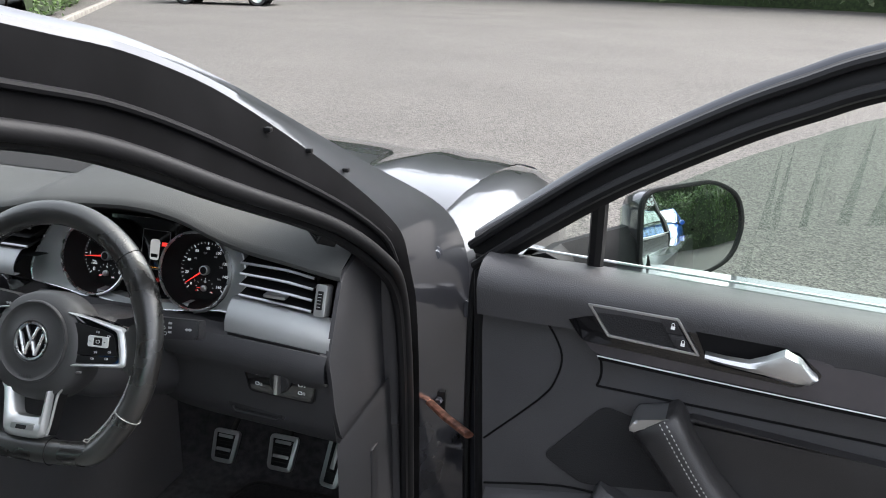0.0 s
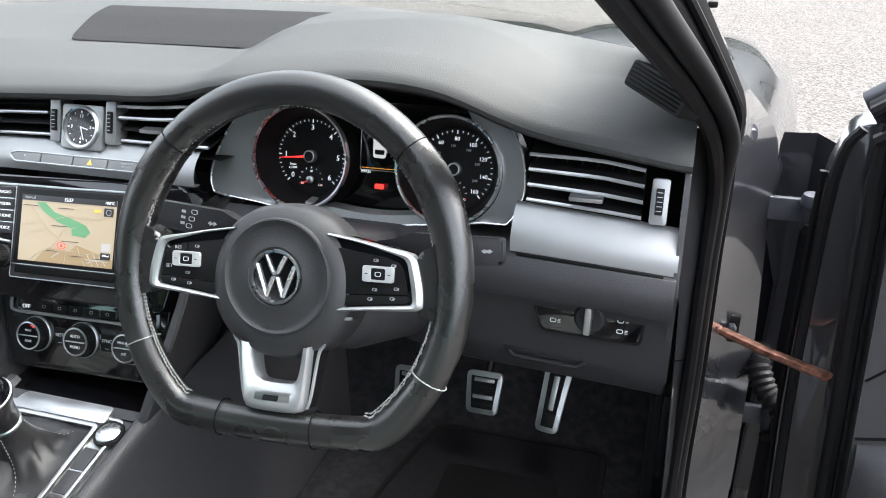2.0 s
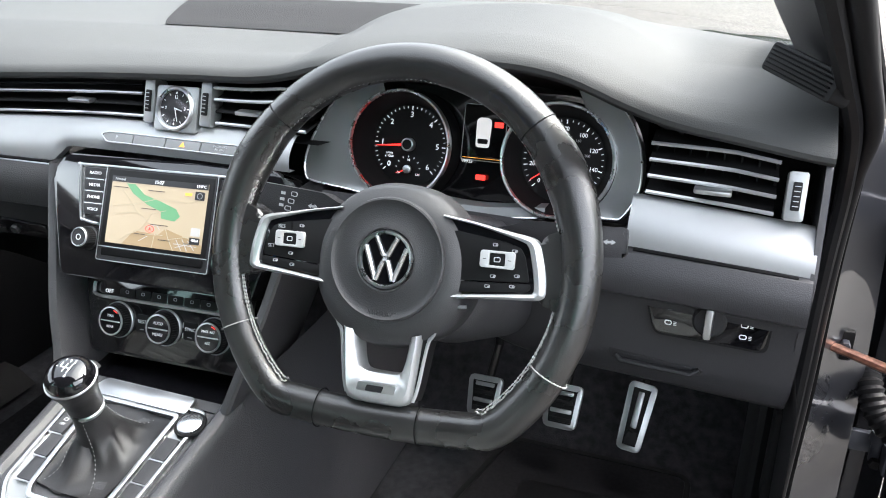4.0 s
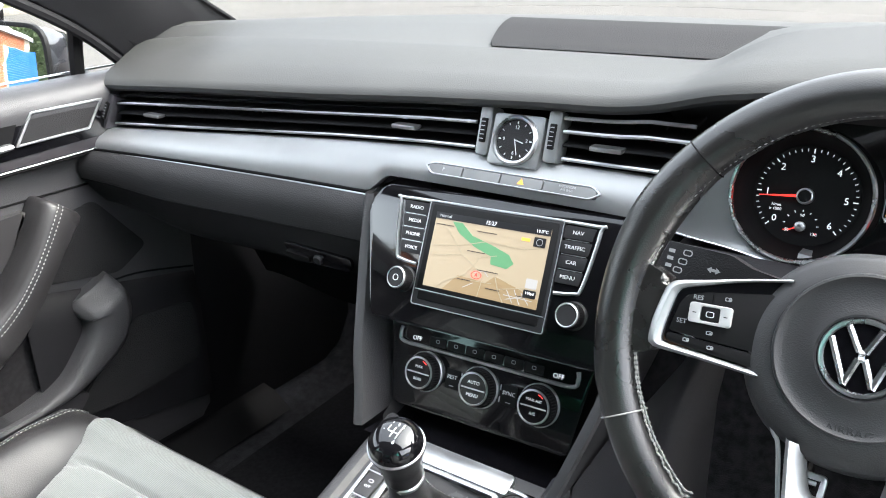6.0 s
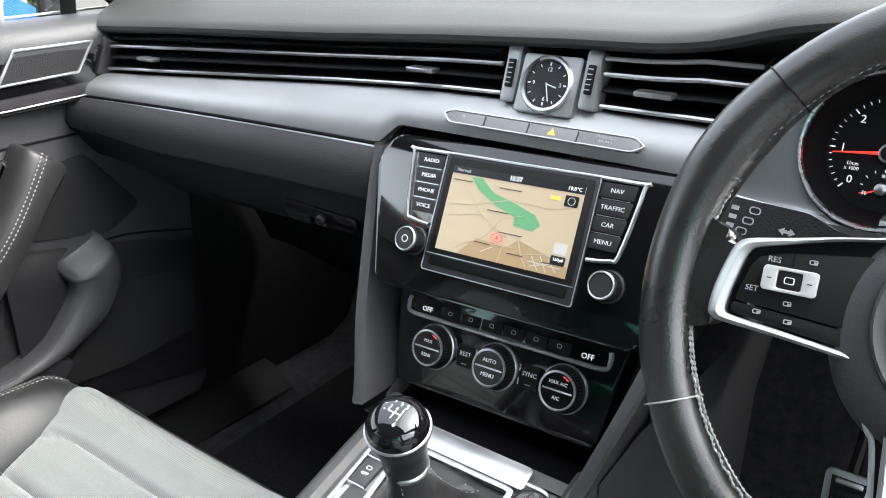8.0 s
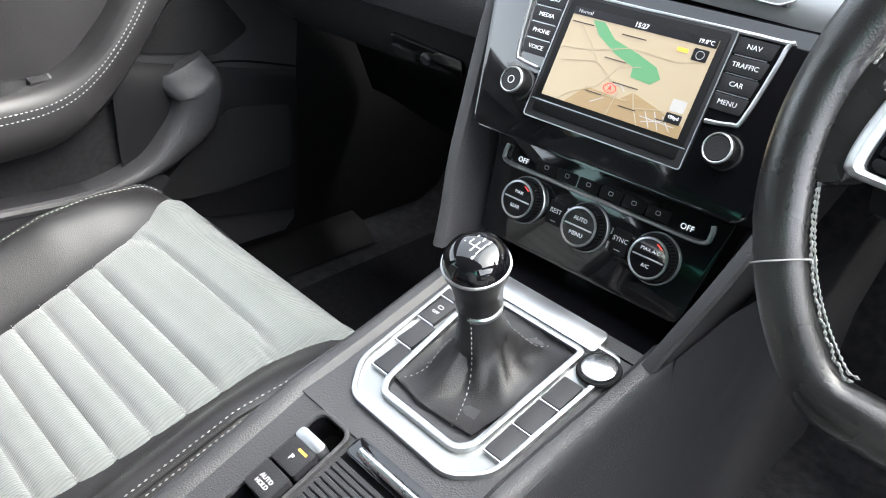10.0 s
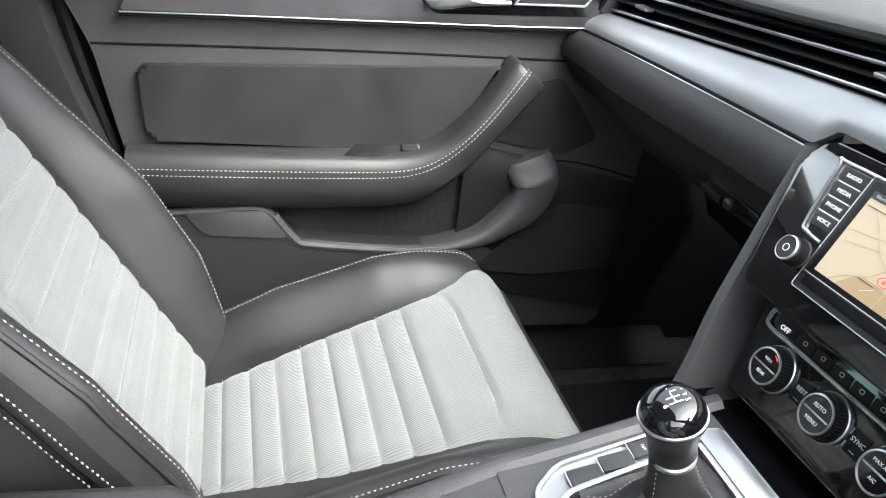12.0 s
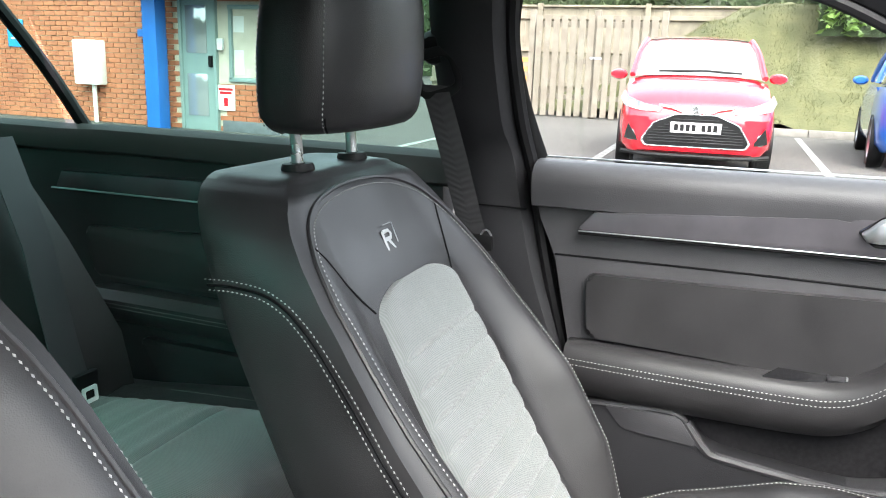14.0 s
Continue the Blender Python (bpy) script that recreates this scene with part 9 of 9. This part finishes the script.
def belt_place(rnd):
    a = rnd.uniform(0, 2 * math.pi)
    h = belt_height(a) * rnd.random() ** 0.8 * rnd.uniform(0.9, 1.06)
    r = 46 + rnd.uniform(-1.5, 1.5) + 1.2 * math.sin(31 * a)
    return Vector((r * math.cos(a), r * math.sin(a), h + 0.2)), Vector((-math.cos(a), -math.sin(a), 0.5))


bm = nb()
leaves(bm, 30000, belt_place, 0.62, rnd_t)
solo("backdrop_trees", bm, FARLEAF, "far belt of dark green trees round the car park", "trees", kind="stuff")
# dark sheet behind the belt's leaves, coloured as their inner shade
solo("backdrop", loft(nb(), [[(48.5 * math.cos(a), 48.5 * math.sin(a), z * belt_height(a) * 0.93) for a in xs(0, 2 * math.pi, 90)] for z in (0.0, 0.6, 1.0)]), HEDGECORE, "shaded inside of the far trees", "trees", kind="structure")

# ---- fence and gate ----
PALE_WOOD = mat("weathered_wood", (0.175, 0.157, 0.128), 0.85, bump=("brushed", 0.004, 0.5), second=(0.14, 0.12, 0.095), vscale=4)
OLD_WOOD = mat("grey_fence_wood", (0.20, 0.175, 0.13), 0.85, bump=("brushed", 0.004, 0.5), second=(0.13, 0.115, 0.085), vscale=3)
gate = thing("timber_gate", (-16, -3.6, 0), "weathered pale timber gate of upright boards", "gate")
y = -4.88
i = 0
while y < -2.42:
    wd = 0.125
    part("board", box(nb(), (-15.98 + 0.02 * (i % 2), y + wd / 2, 1.04), (0.025, wd, 2.02 + 0.02 * math.sin(i * 2.3)), 0.004, 1), PALE_WOOD, gate)
    y += wd + 0.055
    i += 1
for z in (0.42, 1.15, 1.88):
    part("rail", box(nb(), (-16.04, -3.63, z), (0.05, 2.46, 0.11), 0.006, 1), PALE_WOOD, gate)
for ya, yb in ((-4.8, -3.7), (-3.55, -2.5)):
    part("brace", tube(nb(), [(-16.04, ya, 0.45), (-16.04, yb, 1.85)], 0.05, 4), PALE_WOOD, gate)
for yy in (-4.98, -3.63, -2.30):
    part("post", box(nb(), (-16.08, yy, 1.08), (0.12, 0.12, 2.16), 0.01, 1), PALE_WOOD, gate)
part("latch", box(nb(), (-15.955, -3.60, 1.22), (0.02, 0.24, 0.05), 0.005, 1), SATIN, gate)
fence = thing("board_fence", (-18.5, -2, 0), "grey-brown timber board fence with posts and capping rail", "fence")
i = 0
y = -8.2
while y < 10.0:
    part("board", box(nb(), (-18.55 + 0.012 * (i % 2), y, 1.20), (0.02, 0.155, 2.36), 0.003, 1), OLD_WOOD, fence)
    y += 0.15
    i += 1
for z in (0.6, 1.4, 2.15):
    part("rail", box(nb(), (-18.50, 0.9, z), (0.06, 18.4, 0.10), 0.006, 1), OLD_WOOD, fence)
part("cap_rail", box(nb(), (-18.52, 0.9, 2.40), (0.10, 18.4, 0.05), 0.006, 1), OLD_WOOD, fence)
for j in range(8):
    part("post", box(nb(), (-18.46, -8.0 + 2.5 * j, 1.23), (0.11, 0.11, 2.46), 0.008, 1), OLD_WOOD, fence)
bench_m = mat("orange_wood", (0.45, 0.22, 0.06), 0.6, vary=0.2)
seat_o = thing("garden_bench", (-16.9, -5.2, 0), "orange-stained timber bench beyond the gate", "bench")
for dy, z in ((-0.05, 0.75), (-0.02, 0.95), (0.0, 1.15)):
    part("slat", box(nb(), (-16.9 + dy, -5.30, z), (0.03, 0.55, 0.10), 0.006, 1), bench_m, seat_o)
for dy in (-0.22, 0.22):
    part("leg", box(nb(), (-16.9, -5.30 + dy, 0.6), (0.06, 0.06, 1.2), 0.006, 1), bench_m, seat_o)
part("seat", box(nb(), (-16.7, -5.30, 0.45), (0.40, 0.55, 0.05), 0.006, 1), bench_m, seat_o)

# ---- brick building ----
BRICK = mat("red_brick", (0.40, 0.14, 0.066), 0.85, bump=("noise", 0.008, 0.5), second=(0.30, 0.092, 0.046), vscale=2.2)
MORTAR = mat("pale_mortar", (0.50, 0.45, 0.37), 0.9, bump=("noise", 0.006, 0.4), vary=0.1)
BLUESTEEL = mat("blue_steel", (0.015, 0.12, 0.42), 0.4, vary=0.08, vscale=3)
GREYDOOR = mat("grey_green_door", (0.20, 0.27, 0.26), 0.45, vary=0.06)
building = thing("brick_building", (-9.4, -11, 0), "red brick building with blue steel column and grey-green door", "building")
WX = -9.0
part("wall", box(nb(), (WX - 0.20, -12.2, 1.75), (0.36, 11.6, 3.5), 0.0), MORTAR, building, "pale mortar wall core")
openings = [(-8.18, -7.62, 0.0, 2.1), (-7.36, -6.70, 0.72, 1.75), (-20.0, -13.4, 0.0, 2.6)]
unit_b = finish("brick", box(nb(), (0, 0, 0), (0.024, 0.213, 0.064), 0.003, 1), BRICK)
near_, far_ = [], []
for r in range(44):
    z = 0.0375 + 0.075 * r
    y = -16.9 + (0.1125 if r % 2 else 0)
    while y < -6.5:
        if not any(a < y + 0.11 and y - 0.11 < c and z0 < z + 0.03 and z - 0.03 < z1 for a, c, z0, z1 in openings):
            (near_ if (-12.0 < y < -6.4 and z < 1.9) else far_).append((y, z))
        y += 0.225
near_.sort(key=lambda q: abs(q[0] + 9.2) + abs(q[1] - 1.0))
far_ += near_[300:]
bm = nb()
for y, z in far_:
    box(bm, (WX - 0.012, y, z), (0.024, 0.213, 0.064), 0)
part("brickwork", bm, BRICK, building, kind="stuff")
part("column", box(nb(), (WX + 0.30, -8.42, 1.6), (0.22, 0.24, 3.2), 0.015), BLUESTEEL, building, "blue painted steel column")
part("canopy", box(nb(), (WX + 0.35, -6.9, 2.10), (0.9, 3.3, 0.36), 0.02), BLUESTEEL, building, "blue canopy edge")
dr = part("door", box(nb(), (WX - 0.02, -7.90, 1.03), (0.05, 0.56, 2.06), 0.006), GREYDOOR, building, "grey-green steel door")
part("door_pane", box(nb(), (WX + 0.008, -7.93, 1.42), (0.012, 0.36, 0.66), 0.003), GLASSDARK, dr)
part("door_pane", box(nb(), (WX + 0.008, -7.93, 0.50), (0.012, 0.36, 0.60), 0.003), GLASSDARK, dr)
part("door_handle", box(nb(), (WX + 0.03, -7.68, 0.98), (0.04, 0.05, 0.16), 0.006), SOFTBLACK, dr)
for yy in (-8.20, -7.60):
    part("frame", box(nb(), (WX - 0.0, yy, 1.05), (0.08, 0.05, 2.1), 0.006), GREYDOOR, dr)
wn_ = part("window", box(nb(), (WX - 0.04, -7.03, 1.235), (0.03, 0.66, 1.03), 0.0), GLASSDARK, building)
for y0, z0, sy, sz in ((-7.03, 0.74, 0.70, 0.06), (-7.03, 1.73, 0.70, 0.06), (-7.34, 1.235, 0.05, 1.0), (-6.72, 1.235, 0.05, 1.0)):
    part("window_frame", box(nb(), (WX - 0.01, y0, z0), (0.07, sy, sz), 0.006), GREYDOOR, wn_)
part("notice", box(nb(), (WX - 0.02, -7.22, 0.98), (0.004, 0.16, 0.34), 0.0), PLATEW, wn_)
part("notice", box(nb(), (WX - 0.02, -7.22, 1.50), (0.004, 0.18, 0.22), 0.0), PLATEW, wn_)
sg_ = part("red_notice", box(nb(), (WX + 0.012, -7.44, 0.48), (0.012, 0.30, 0.36), 0.003), PLATEW, building, "pale sign with red bars")
for z, w2 in ((0.60, 0.24), (0.55, 0.20), (0.42, 0.07)):
    part("sign_bar", box(nb(), (WX + 0.020, -7.44, z), (0.004, w2, 0.035 if z > 0.5 else 0.12), 0), REDPAINT, sg_)
part("intercom", box(nb(), (WX + 0.03, -7.50, 1.22), (0.05, 0.10, 0.16), 0.01), PLATEW, building)
mb = part("meter_box", box(nb(), (WX + 0.10, -9.86, 0.90), (0.20, 0.46, 0.66), 0.02), PLATEW, building, "white meter box on a post")
part("post", tube(nb(), [(WX + 0.10, -9.80, 0), (WX + 0.10, -9.80, 0.6)], 0.035, 10), PLATEW, mb)
bs_ = part("blue_sign", box(nb(), (WX + 0.012, -11.45, 1.30), (0.012, 0.34, 0.42), 0.003), mat("sign_blue", (0.02, 0.25, 0.60), 0.5), building, "light blue sign")
for z in (1.42, 1.34, 1.22):
    part("sign_bar", box(nb(), (WX + 0.020, -11.45, z), (0.004, 0.20, 0.03), 0), PLATEW, bs_)
part("small_blue_box", box(nb(), (WX + 0.05, -8.85, 1.35), (0.10, 0.13, 0.11), 0.01), BLUESTEEL, building)
for j in range(26):
    part("shutter_slat", box(nb(), (WX - 0.01, -16.7, 0.05 + 0.1 * j), (0.03, 6.0, 0.09), 0.01, 1), BLUESTEEL, building)
part("roof_edge", box(nb(), (WX - 0.1, -12.2, 3.45), (0.7, 12.0, 0.25), 0.02), WHITEPAINT, building)
part("plinth", box(nb(), (WX + 0.012, -6.95, 0.08), (0.03, 1.1, 0.16), 0.004), mat("blue_brick", (0.10, 0.11, 0.12), 0.8, vary=0.2, vscale=8), building)
for y, z in near_[:300]:
    o = new("brick", unit_b)
    o.parent = building
    o.matrix_parent_inverse = WORLD[building].inverted()
    o.matrix_basis = Matrix.Translation((WX - 0.012, y, z))
